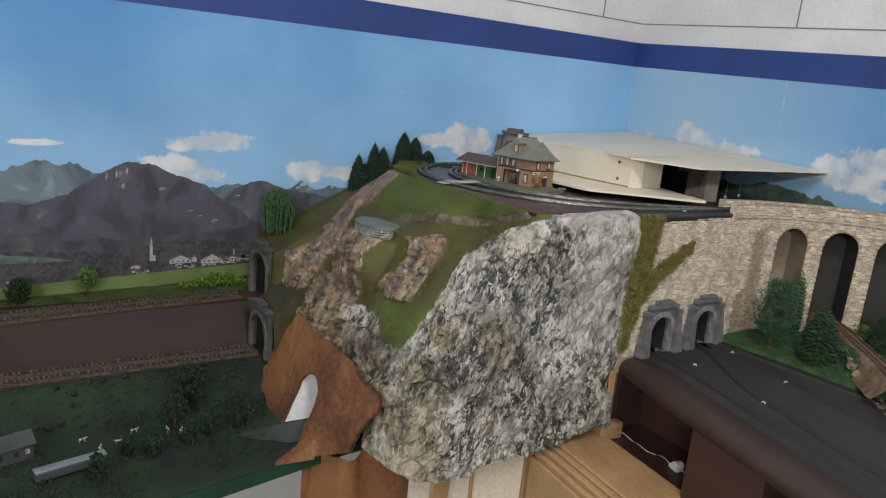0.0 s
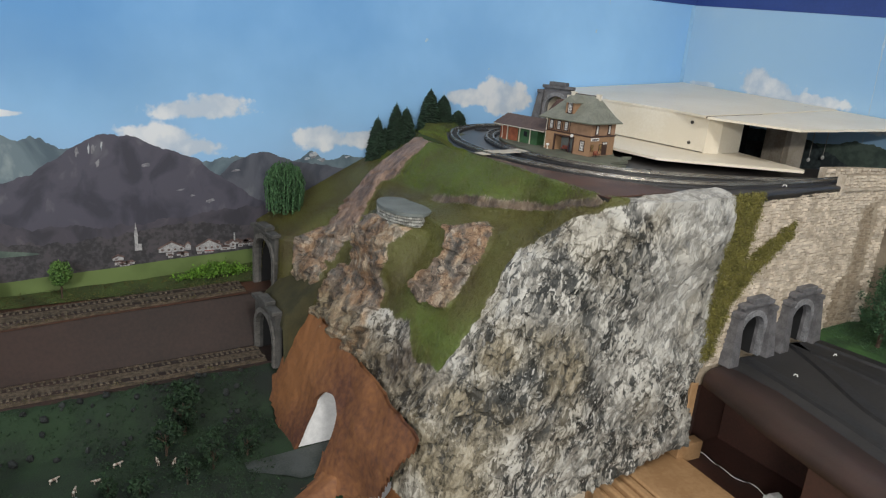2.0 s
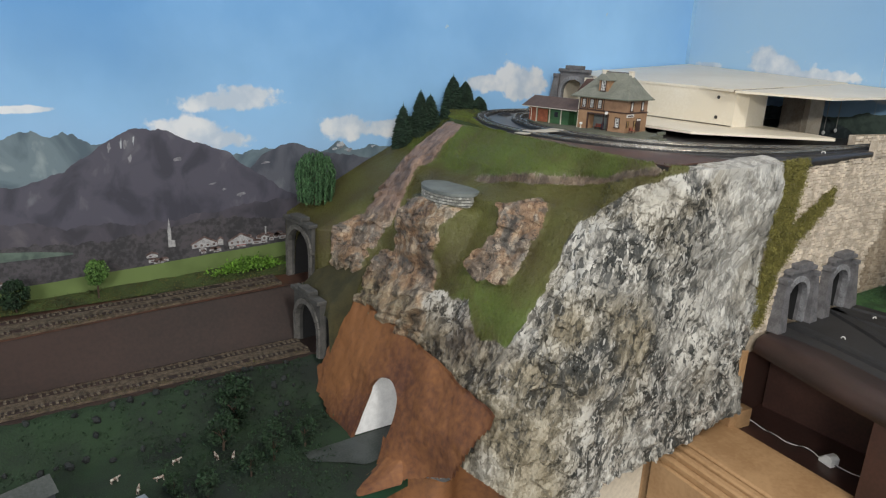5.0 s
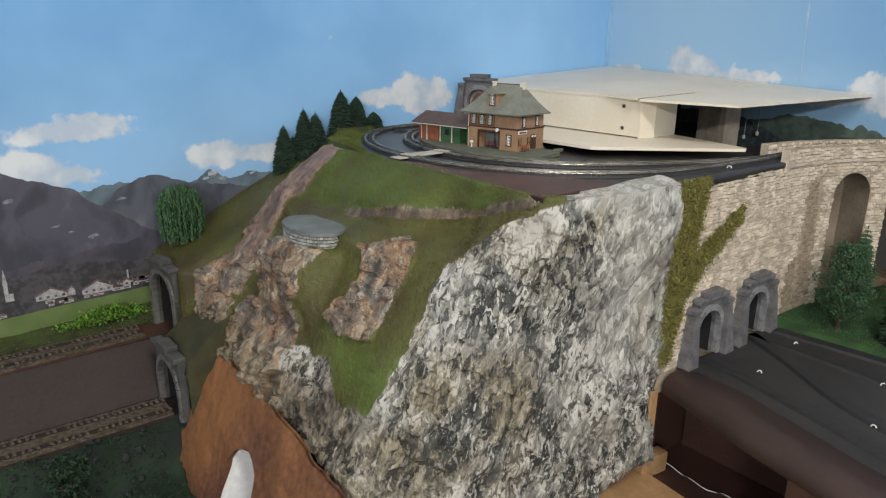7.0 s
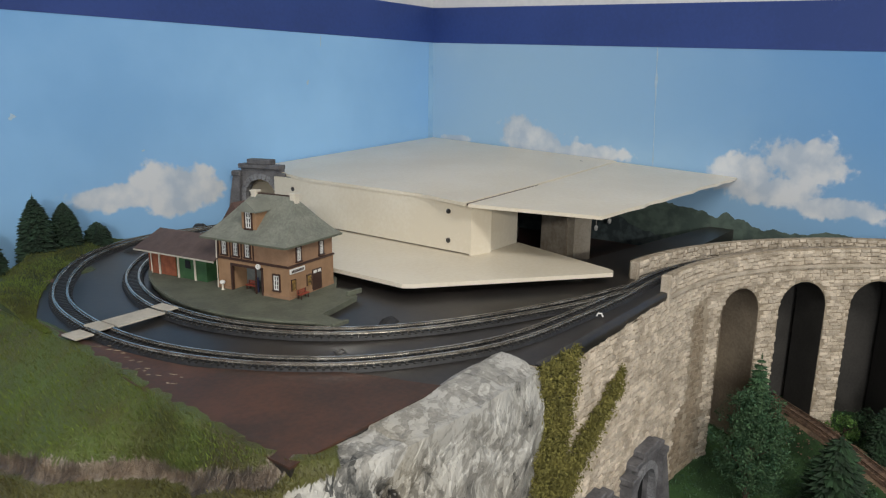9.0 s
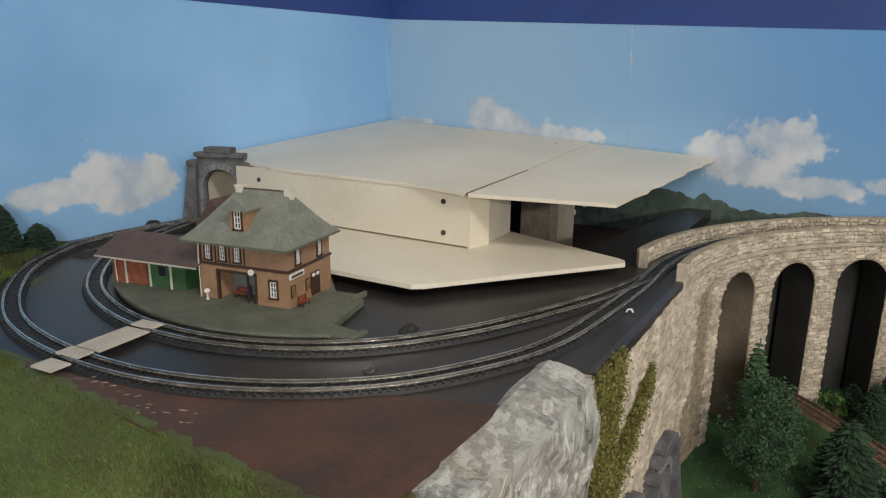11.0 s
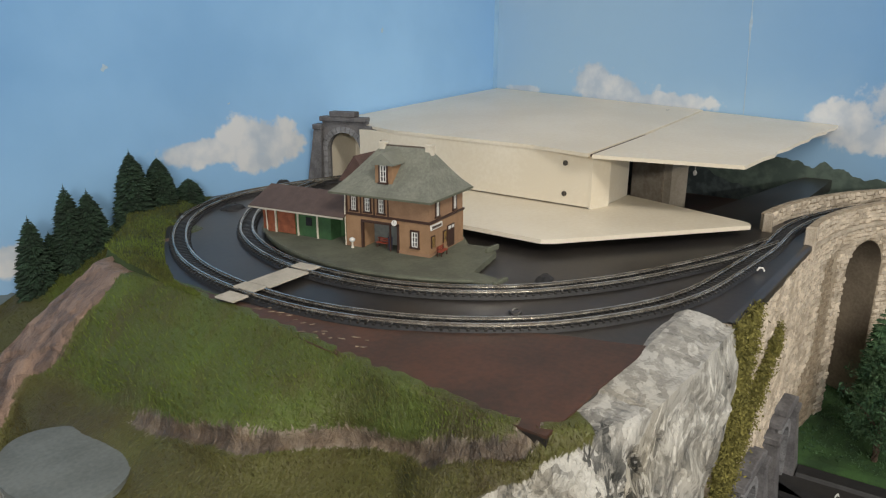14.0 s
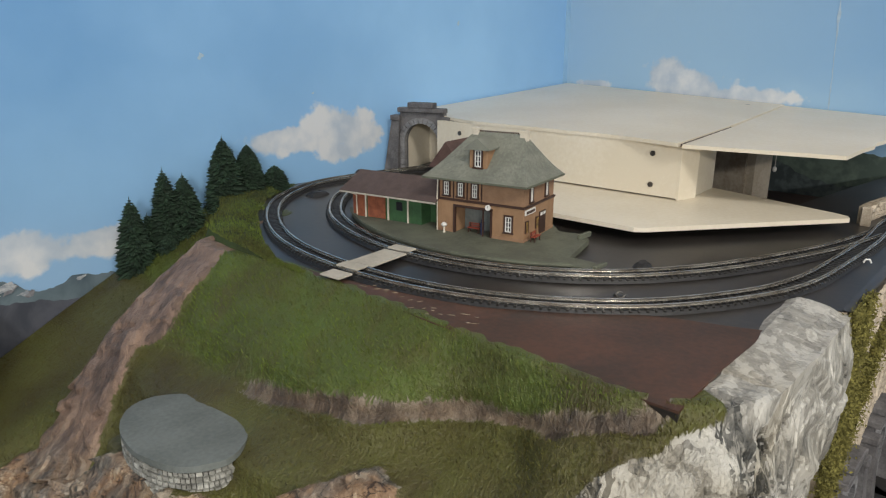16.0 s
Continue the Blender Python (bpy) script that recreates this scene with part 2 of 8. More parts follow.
def terrain_material():
    """Painted plaster rock, dark paint and painted-in shade in its hollows, and flock grass, mixed by the attributes of
    the mesh.
    """
    m = bpy.data.materials.new("painted_rock_and_grass")
    m.use_nodes = True
    nt = m.node_tree
    n, l = nt.nodes, nt.links
    bs = n["Principled BSDF"]
    tc = n.new("ShaderNodeTexCoord")

    def noise_node(scale, detail, rough=0.5, distort=0.0):
        t = n.new("ShaderNodeTexNoise")
        t.inputs["Scale"].default_value, t.inputs["Detail"].default_value = scale, detail
        t.inputs["Roughness"].default_value, t.inputs["Distortion"].default_value = rough, distort
        l.new(tc.outputs["Object"], t.inputs["Vector"])
        return t.outputs["Fac"]

    def attr(name):
        a = n.new("ShaderNodeAttribute")
        a.attribute_name = name
        return a.outputs["Fac"]

    def math_node(op, a, b, c=None):
        t = n.new("ShaderNodeMath")
        t.operation = op
        for s, v in zip(t.inputs, (a, b, c)):
            if v is None:
                continue
            if isinstance(v, (int, float)):
                s.default_value = v
            else:
                l.new(v, s)
        return t.outputs[0]

    def ramp(fac, *stops):
        r = n.new("ShaderNodeValToRGB")
        while len(r.color_ramp.elements) < len(stops):
            r.color_ramp.elements.new(0.5)
        for e, (p, c) in zip(r.color_ramp.elements, stops):
            e.position, e.color = p, (*c, 1)
        l.new(fac, r.inputs["Fac"])
        return r.outputs["Color"]

    def mix(fac, a, b):
        t = n.new("ShaderNodeMix")
        t.data_type = "RGBA"
        l.new(fac, t.inputs[0])
        l.new(a, t.inputs[6])
        l.new(b, t.inputs[7])
        return t.outputs[2]

    mp = n.new("ShaderNodeMapping")
    mp.inputs["Scale"].default_value = (1.0, 1.0, 0.42)
    turn = n.new("ShaderNodeMapping")
    turn.inputs["Rotation"].default_value = (0.25, -0.42, 0.0)
    l.new(tc.outputs["Object"], turn.inputs["Vector"])
    l.new(turn.outputs[0], mp.inputs["Vector"])

    def streak(scale, detail, rough, distort):
        t = n.new("ShaderNodeTexNoise")
        t.inputs["Scale"].default_value, t.inputs["Detail"].default_value = scale, detail
        t.inputs["Roughness"].default_value, t.inputs["Distortion"].default_value = rough, distort
        l.new(mp.outputs[0], t.inputs["Vector"])
        return t.outputs["Fac"]

    coarse, mid, fine = noise_node(14, 4), streak(160, 2.6, 0.58, 2.2), noise_node(420, 3, 0.6, 1.0)
    broad, patch = streak(40, 5, 0.6, 0.4), noise_node(13, 4, 0.55)
    warp = n.new("ShaderNodeTexNoise")
    warp.inputs["Scale"].default_value, warp.inputs["Detail"].default_value = 55, 3
    l.new(mp.outputs[0], warp.inputs["Vector"])
    bend = n.new("ShaderNodeVectorMath")
    bend.operation = "MULTIPLY_ADD"
    l.new(warp.outputs["Color"], bend.inputs[0])
    bend.inputs[1].default_value = (0.016, 0.016, 0.016)
    l.new(mp.outputs[0], bend.inputs[2])
    vor = n.new("ShaderNodeTexVoronoi")
    vor.inputs["Scale"].default_value = 135
    l.new(bend.outputs[0], vor.inputs["Vector"])
    cell = n.new("ShaderNodeSeparateColor")
    l.new(vor.outputs["Color"], cell.inputs[0])
    vor_2 = n.new("ShaderNodeTexVoronoi")
    vor_2.inputs["Scale"].default_value = 62
    l.new(bend.outputs[0], vor_2.inputs["Vector"])
    cell_2 = n.new("ShaderNodeSeparateColor")
    l.new(vor_2.outputs["Color"], cell_2.inputs[0])
    # embossed rock paper: grey planes, crisp dark flakes in the grooves, pale chips on the edges
    tone = math_node("ADD", math_node("MULTIPLY", mid, 0.32), math_node("MULTIPLY", broad, 0.32))
    tone = math_node("ADD", tone, math_node("ADD", math_node("MULTIPLY", fine, 0.08), math_node("MULTIPLY", cell.outputs[0], 0.19)))
    tone = math_node("ADD", tone, math_node("ADD", math_node("MULTIPLY", cell_2.outputs[0], 0.11), 0.012))
    tone = math_node("ADD", tone, math_node("MULTIPLY", math_node("SUBTRACT", patch, 0.485), 0.50))
    # low relief darkens the tone: shade of the hollows put into the colour
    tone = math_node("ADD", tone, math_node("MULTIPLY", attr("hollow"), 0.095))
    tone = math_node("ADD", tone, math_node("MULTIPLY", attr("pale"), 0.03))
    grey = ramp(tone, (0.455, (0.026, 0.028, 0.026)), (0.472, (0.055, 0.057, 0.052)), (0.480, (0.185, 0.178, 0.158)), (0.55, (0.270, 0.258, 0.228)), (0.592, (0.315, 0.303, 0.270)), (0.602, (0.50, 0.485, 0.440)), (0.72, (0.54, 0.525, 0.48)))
    wtone = math_node("ADD", math_node("MULTIPLY", tone, 0.85), math_node("MULTIPLY", coarse, 0.15))
    # strata: thin dark cracks that lie nearly level
    beds = n.new("ShaderNodeMapping")
    beds.inputs["Rotation"].default_value = (0.35, 0.0, 0.0)
    beds.inputs["Scale"].default_value = (0.45, 0.45, 1.5)
    l.new(tc.outputs["Object"], beds.inputs["Vector"])
    bed = n.new("ShaderNodeTexNoise")
    bed.inputs["Scale"].default_value, bed.inputs["Detail"].default_value, bed.inputs["Distortion"].default_value = 75, 4, 1.2
    l.new(beds.outputs[0], bed.inputs["Vector"])
    crack = n.new("ShaderNodeMapRange")
    crack.inputs["From Min"].default_value, crack.inputs["From Max"].default_value = 0.006, 0.020
    crack.inputs["To Min"].default_value, crack.inputs["To Max"].default_value = 0.18, 0.0
    l.new(math_node("ABSOLUTE", math_node("SUBTRACT", bed.outputs["Fac"], 0.47), 0.0), crack.inputs["Value"])
    wcrack = math_node("SUBTRACT", wtone, crack.outputs["Result"])
    warm = ramp(wcrack, (0.37, (0.034, 0.027, 0.022)), (0.42, (0.105, 0.080, 0.061)), (0.53, (0.165, 0.126, 0.096)), (0.620, (0.225, 0.175, 0.132)), (0.640, (0.38, 0.32, 0.255)))
    ochre = ramp(tone, (0.42, (0.038, 0.034, 0.025)), (0.50, (0.155, 0.128, 0.078)), (0.60, (0.27, 0.225, 0.142)), (0.76, (0.40, 0.355, 0.26)))
    calm = ramp(tone, (0.395, (0.055, 0.055, 0.051)), (0.410, (0.220, 0.213, 0.195)), (0.53, (0.310, 0.300, 0.275)), (0.600, (0.370, 0.360, 0.332)), (0.612, (0.47, 0.46, 0.43)))
    # quiet planes between the broken patches
    quiet = n.new("ShaderNodeMapRange")
    quiet.inputs["From Min"].default_value, quiet.inputs["From Max"].default_value, quiet.inputs["To Max"].default_value = 0.50, 0.62, 0.70
    l.new(noise_node(17, 3, 0.55, 0.6), quiet.inputs["Value"])
    plain_grey = ramp(tone, (0.42, (0.10, 0.10, 0.093)), (0.46, (0.20, 0.195, 0.175)), (0.54, (0.275, 0.265, 0.240)), (0.60, (0.34, 0.33, 0.30)), (0.612, (0.44, 0.43, 0.395)))
    grey = mix(quiet.outputs["Result"], grey, plain_grey)
    # black paint left in narrow slits, and bare pale chips beside them
    def flecks(scale, low, high, distort):
        r = n.new("ShaderNodeMapRange")
        r.inputs["From Min"].default_value, r.inputs["From Max"].default_value, r.inputs["To Max"].default_value = low, high, 0.9
        l.new(streak(scale, 1.5, 0.5, distort), r.inputs["Value"])
        return r.outputs["Result"]

    loud = math_node("SUBTRACT", 1.0, quiet.outputs["Result"])
    black = ramp(fine, (0.3, (0.022, 0.024, 0.023)), (0.7, (0.060, 0.062, 0.058)))
    chip = ramp(fine, (0.3, (0.44, 0.43, 0.40)), (0.7, (0.60, 0.585, 0.55)))
    grey = mix(math_node("MULTIPLY", flecks(104, 0.592, 0.604, 2.0), loud), grey, chip)
    grey = mix(math_node("MULTIPLY", flecks(92, 0.570, 0.582, 1.9), loud), grey, black)
    grey = mix(math_node("MULTIPLY", attr("pale"), 0.68), grey, calm)
    warm = mix(math_node("MULTIPLY", flecks(104, 0.60, 0.615, 2.4), loud), warm, black)
    rust = n.new("ShaderNodeMapRange")
    rust.inputs["From Min"].default_value, rust.inputs["From Max"].default_value = 0.45, 0.57
    l.new(noise_node(30, 3, 0.55, 0.8), rust.inputs["Value"])
    peach = ramp(wcrack, (0.37, (0.050, 0.030, 0.020)), (0.42, (0.145, 0.085, 0.050)), (0.53, (0.250, 0.155, 0.090)), (0.620, (0.33, 0.22, 0.135)), (0.640, (0.43, 0.33, 0.225)))
    soot = n.new("ShaderNodeMapRange")
    soot.inputs["From Min"].default_value, soot.inputs["From Max"].default_value, soot.inputs["To Max"].default_value = 0.56, 0.64, 0.8
    l.new(noise_node(24, 3, 0.55, 1.4), soot.inputs["Value"])
    sooty = ramp(wcrack, (0.40, (0.030, 0.029, 0.026)), (0.53, (0.085, 0.080, 0.070)), (0.62, (0.150, 0.140, 0.122)))
    warm = mix(rust.outputs["Result"], warm, peach)
    warm = mix(soot.outputs["Result"], warm, sooty)
    rock = mix(attr("warm"), grey, warm)
    rock = mix(attr("ochre"), rock, ochre)
    pink = ramp(wtone, (0.36, (0.090, 0.062, 0.050)), (0.50, (0.205, 0.135, 0.102)), (0.66, (0.32, 0.215, 0.160)))
    rock = mix(attr("plaster"), rock, pink)
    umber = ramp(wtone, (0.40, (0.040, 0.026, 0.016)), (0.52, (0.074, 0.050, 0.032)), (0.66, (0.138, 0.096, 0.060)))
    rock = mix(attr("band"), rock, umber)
    gtone = math_node("ADD", math_node("MULTIPLY", coarse, 0.7), math_node("MULTIPLY", fine, 0.4))
    grass = ramp(gtone, (0.40, (0.056, 0.053, 0.014)), (0.54, (0.077, 0.101, 0.019)), (0.72, (0.098, 0.148, 0.026)))
    straw = ramp(gtone, (0.40, (0.052, 0.040, 0.012)), (0.54, (0.078, 0.073, 0.018)), (0.72, (0.098, 0.104, 0.022)))
    worn = n.new("ShaderNodeMapRange")
    worn.inputs["From Min"].default_value, worn.inputs["From Max"].default_value, worn.inputs["To Max"].default_value = 0.50, 0.66, 0.75
    l.new(noise_node(19, 4, 0.6, 0.5), worn.inputs["Value"])
    grass = mix(math_node("MAXIMUM", attr("olive"), worn.outputs["Result"]), grass, straw)
    edge = math_node("ADD", attr("rock"), math_node("MULTIPLY", math_node("SUBTRACT", mid, 0.5), 0.9))
    cut = n.new("ShaderNodeMapRange")
    cut.interpolation_type = "SMOOTHSTEP"
    cut.inputs["From Min"].default_value, cut.inputs["From Max"].default_value = 0.38, 0.58
    l.new(edge, cut.inputs["Value"])
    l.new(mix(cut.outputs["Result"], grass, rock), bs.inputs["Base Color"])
    bs.inputs["Roughness"].default_value = 0.46
    bp = n.new("ShaderNodeBump")
    bp.inputs["Strength"].default_value, bp.inputs["Distance"].default_value = 0.95, 0.004
    grain = math_node("ADD", math_node("MULTIPLY", mid, 0.40), math_node("MULTIPLY", fine, 0.40))
    grain = math_node("MULTIPLY", grain, math_node("SUBTRACT", 1.0, math_node("MULTIPLY", attr("pale"), 0.7)))
    l.new(math_node("ADD", grain, math_node("MULTIPLY", math_node("ADD", math_node("MULTIPLY", broad, 0.6), math_node("MULTIPLY", cell.outputs[0], 0.35)), attr("rock"))), bp.inputs["Height"])
    l.new(bp.outputs["Normal"], bs.inputs["Normal"])
    return m


M["terrain"] = terrain_material()


def sky_material(name, axis, clouds, seed, paling, mist=(0.32, 0.58, 0.90)):
    """A printed sky: blue that pales towards the horizon, with soft clouds at the given places (along, height, half width, half height)."""
    m = bpy.data.materials.new(name)
    m.use_nodes = True
    nt = m.node_tree
    n, l = nt.nodes, nt.links
    bs = n["Principled BSDF"]
    bs.inputs["Roughness"].default_value = 0.42
    bs.inputs["Specular IOR Level"].default_value = 0.35
    tc = n.new("ShaderNodeTexCoord")
    sep = n.new("ShaderNodeSeparateXYZ")
    l.new(tc.outputs["Object"], sep.inputs[0])
    along, up = sep.outputs[axis], sep.outputs["Z"]

    def math_node(op, a, b=None, c=None):
        t = n.new("ShaderNodeMath")
        t.operation = op
        for s, v in zip(t.inputs, (a, b, c)):
            if v is None:
                continue
            if isinstance(v, (int, float)):
                s.default_value = v
            else:
                l.new(v, s)
        return t.outputs[0]

    def noise_node(scale, detail):
        t = n.new("ShaderNodeTexNoise")
        t.inputs["Scale"].default_value, t.inputs["Detail"].default_value = scale, detail
        l.new(tc.outputs["Object"], t.inputs["Vector"])
        return t.outputs["Fac"]

    puff, wisp, tone = noise_node(21 + seed, 5), noise_node(9, 4), noise_node(5, 3)
    total = None
    for a, z, ra, rz in clouds:
        dx = math_node("DIVIDE", math_node("SUBTRACT", along, a), ra)
        dz = math_node("DIVIDE", math_node("SUBTRACT", up, z), rz)
        d = math_node("SUBTRACT", 1.0, math_node("SQRT", math_node("ADD", math_node("MULTIPLY", dx, dx), math_node("MULTIPLY", dz, dz))))
        total = d if total is None else math_node("MAXIMUM", total, d)
    dens = math_node("ADD", total, math_node("ADD", math_node("MULTIPLY", math_node("SUBTRACT", puff, 0.5), 1.35), math_node("MULTIPLY", math_node("SUBTRACT", noise_node(85, 4), 0.5), 0.5)))
    mr = n.new("ShaderNodeMapRange")
    mr.interpolation_type = "SMOOTHSTEP"
    mr.inputs["From Min"].default_value, mr.inputs["From Max"].default_value = 0.16, 0.44
    mr.inputs["To Max"].default_value = 0.92
    l.new(dens, mr.inputs["Value"])
    ramp = n.new("ShaderNodeValToRGB")
    for _ in range(2):
        ramp.color_ramp.elements.new(0.5)
    for e, (p, c) in zip(ramp.color_ramp.elements, ((0.0, (0.30, 0.43, 0.60)), (0.30, (0.200, 0.380, 0.61)), (0.62, (0.125, 0.310, 0.60)), (1.0, (0.085, 0.265, 0.585)))):
        e.position, e.color = p, (*c, 1)
    h = n.new("ShaderNodeMapRange")
    h.inputs["From Min"].default_value, h.inputs["From Max"].default_value = 0.88, 1.34
    l.new(math_node("ADD", up, math_node("MULTIPLY", math_node("SUBTRACT", tone, 0.5), 0.12)), h.inputs["Value"])
    l.new(h.outputs["Result"], ramp.inputs["Fac"])
    crowd = n.new("ShaderNodeValToRGB")
    crowd.color_ramp.elements[0].color, crowd.color_ramp.elements[1].color = (0.47, 0.54, 0.63, 1), (0.70, 0.715, 0.735, 1)
    crowd.color_ramp.elements[0].position, crowd.color_ramp.elements[1].position = 0.40, 0.62
    l.new(puff, crowd.inputs["Fac"])
    mx = n.new("ShaderNodeMix")
    mx.data_type = "RGBA"
    l.new(mr.outputs["Result"], mx.inputs[0])
    # the blue pales towards the corner of the room
    pale = n.new("ShaderNodeMapRange")
    pale.interpolation_type = "SMOOTHSTEP"
    pale.inputs["From Min"].default_value, pale.inputs["From Max"].default_value, pale.inputs["To Max"].default_value = paling
    l.new(along, pale.inputs["Value"])
    mh = n.new("ShaderNodeMix")
    mh.data_type = "RGBA"
    veil = n.new("ShaderNodeMapRange")
    veil.interpolation_type = "SMOOTHSTEP"
    veil.inputs["From Min"].default_value, veil.inputs["From Max"].default_value, veil.inputs["To Max"].default_value = 0.40, 0.72, 0.42
    l.new(noise_node(2.6, 5), veil.inputs["Value"])
    l.new(math_node("MINIMUM", math_node("ADD", pale.outputs["Result"], veil.outputs["Result"]), 1.0), mh.inputs[0])
    l.new(ramp.outputs["Color"], mh.inputs[6])
    mh.inputs[7].default_value = (*mist, 1)
    l.new(mh.outputs[2], mx.inputs[6])
    l.new(crowd.outputs["Color"], mx.inputs[7])
    l.new(mx.outputs[2], bs.inputs["Base Color"])
    bp = n.new("ShaderNodeBump")
    bp.inputs["Strength"].default_value, bp.inputs["Distance"].default_value = 0.12, 0.01
    l.new(math_node("ADD", wisp, math_node("MULTIPLY", noise_node(300, 2), 0.06)), bp.inputs["Height"])
    l.new(bp.outputs["Normal"], bs.inputs["Normal"])
    return m


def print_material(name, low, high, scale, spots=None):
    """Printed paper: two tones in uneven patches."""
    m = material(name, high, 0.6, dark=low, scale=scale, fine=scale * 4, bump=0.02, amount=0.9)
    return m


def mountain_print(name, low, mid, high, scale):
    """Printed mountain sides: gullies that run down the slope, with some pale scree on them."""
    m = bpy.data.materials.new(name)
    m.use_nodes = True
    n, l = m.node_tree.nodes, m.node_tree.links
    bs = n["Principled BSDF"]
    bs.inputs["Roughness"].default_value = 0.6
    tc = n.new("ShaderNodeTexCoord")
    mp = n.new("ShaderNodeMapping")
    mp.inputs["Rotation"].default_value = (0.0, 0.5, 0.0)
    mp.inputs["Scale"].default_value = (1.0, 1.0, 0.7)
    l.new(tc.outputs["Object"], mp.inputs["Vector"])
    t = n.new("ShaderNodeTexNoise")
    t.inputs["Scale"].default_value, t.inputs["Detail"].default_value = scale, 6
    t.inputs["Roughness"].default_value, t.inputs["Distortion"].default_value = 0.52, 0.6
    l.new(mp.outputs[0], t.inputs["Vector"])
    r = n.new("ShaderNodeValToRGB")
    for _ in range(2):
        r.color_ramp.elements.new(0.5)
    for e, (p, c) in zip(r.color_ramp.elements, ((0.36, low), (0.50, mid), (0.58, mid), (0.72, high))):
        e.position, e.color = p, (*c, 1)
    l.new(t.outputs["Fac"], r.inputs["Fac"])
    l.new(r.outputs["Color"], bs.inputs["Base Color"])
    return m


# ---- mesh helpers ----
def part(name, bm, mat, parent=None, label="", smooth=False):
    """Links a bmesh as one mesh object, under a thing or under a part."""
    me = bpy.data.meshes.new(name)
    bmesh.ops.recalc_face_normals(bm, faces=bm.faces)
    bm.to_mesh(me)
    bm.free()
    me.materials.append(M[mat] if isinstance(mat, str) else mat)
    if smooth:
        me.shade_smooth()
    ob = new(name, me)
    if parent is not None:
        ob.parent = parent
    if label:
        ob["label"] = label
    return ob


def empty(name, m, label="", category="", group="", kind=""):
    ob = new(name)
    ob.empty_display_size = 0.02
    ob.matrix_world = m
    return tagged(ob, label, category, group, kind)


def from_lists(name, verts, faces, mat, parent=None, label="", smooth=False):
    me = bpy.data.meshes.new(name)
    me.from_pydata(verts, [], faces)
    me.materials.append(M[mat] if isinstance(mat, str) else mat)
    if smooth:
        me.shade_smooth()
    me.update()
    ob = new(name, me)
    if parent is not None:
        ob.parent = parent
    if label:
        ob["label"] = label
    return ob


def block(bm, x0, x1, y0, y1, z0, z1, bevel=0.0, m=None):
    """A box, with its edges eased where bevel is given."""
    r = bmesh.ops.create_cube(bm, size=1.0)
    vs = r["verts"]
    for v in vs:
        v.co = Vector((x0 + (v.co.x + 0.5) * (x1 - x0), y0 + (v.co.y + 0.5) * (y1 - y0), z0 + (v.co.z + 0.5) * (z1 - z0)))
    if bevel:
        es = list({e for v in vs for e in v.link_edges})
        out = bmesh.ops.bevel(bm, geom=es, offset=bevel, segments=1, affect="EDGES")
        vs = list({v for f in out["faces"] for v in f.verts} | {v for v in vs if v.is_valid})
    if m is not None:
        bmesh.ops.transform(bm, matrix=m, verts=vs)
    return vs


def blocks(*rows, bevel=0.0):
    bm = bmesh.new()
    for row in rows:
        block(bm, *row, bevel=bevel)
    return bm


def prism(bm, outline, z0, z1):
    """A slab on an outline in plan; z1 may be a function of the place."""
    top = z1 if callable(z1) else (lambda x, y: z1)
    bot = z0 if callable(z0) else (lambda x, y: z0)
    a = [bm.verts.new((x, y, bot(x, y))) for x, y in outline]
    b = [bm.verts.new((x, y, top(x, y))) for x, y in outline]
    k = len(outline)
    bm.faces.new(a[::-1])
    bm.faces.new(b)
    for i in range(k):
        bm.faces.new((a[i], a[(i + 1) % k], b[(i + 1) % k], b[i]))
    return bm


def tube(bm, pts, radius, sides=6, close=True):
    """A round rod along points."""
    rings = []
    pts = [Vector(p) for p in pts]
    for i, p in enumerate(pts):
        d = (pts[min(i + 1, len(pts) - 1)] - pts[max(i - 1, 0)]).normalized()
        s = d.cross(Vector((0, 0, 1)))
        s = Vector((1, 0, 0)) if s.length < 1e-4 else s.normalized()
        t = s.cross(d)
        r = radius[i] if isinstance(radius, (list, tuple)) else radius
        rings.append([bm.verts.new(p + r * (math.cos(a) * s + math.sin(a) * t)) for a in (2 * math.pi * k / sides for k in range(sides))])
    for a, b in zip(rings, rings[1:]):
        for k in range(sides):
            bm.faces.new((a[k], a[(k + 1) % sides], b[(k + 1) % sides], b[k]))
    if close:
        bm.faces.new(rings[0])
        bm.faces.new(rings[-1])
    return bm


def spline(points, step=0.006):
    """Points at even steps along a smooth line through the given ones."""
    p = [Vector((*q, 0)) if len(q) == 2 else Vector(q) for q in points]
    out = []
    for i in range(len(p) - 1):
        a, b, c, d = p[max(i - 1, 0)], p[i], p[i + 1], p[min(i + 2, len(p) - 1)]
        k = max(2, int((c - b).length / 0.002))
        for j in range(k):
            t = j / k
            out.append(0.5 * (2 * b + (c - a) * t + (2 * a - 5 * b + 4 * c - d) * t * t + (3 * b - a - 3 * c + d) * t**3))
    out.append(p[-1])
    even, run, last = [out[0]], 0.0, out[0]
    for q in out[1:]:
        run += (q - last).length
        last = q
        if run >= step:
            even.append(q)
            run = 0.0
    return even


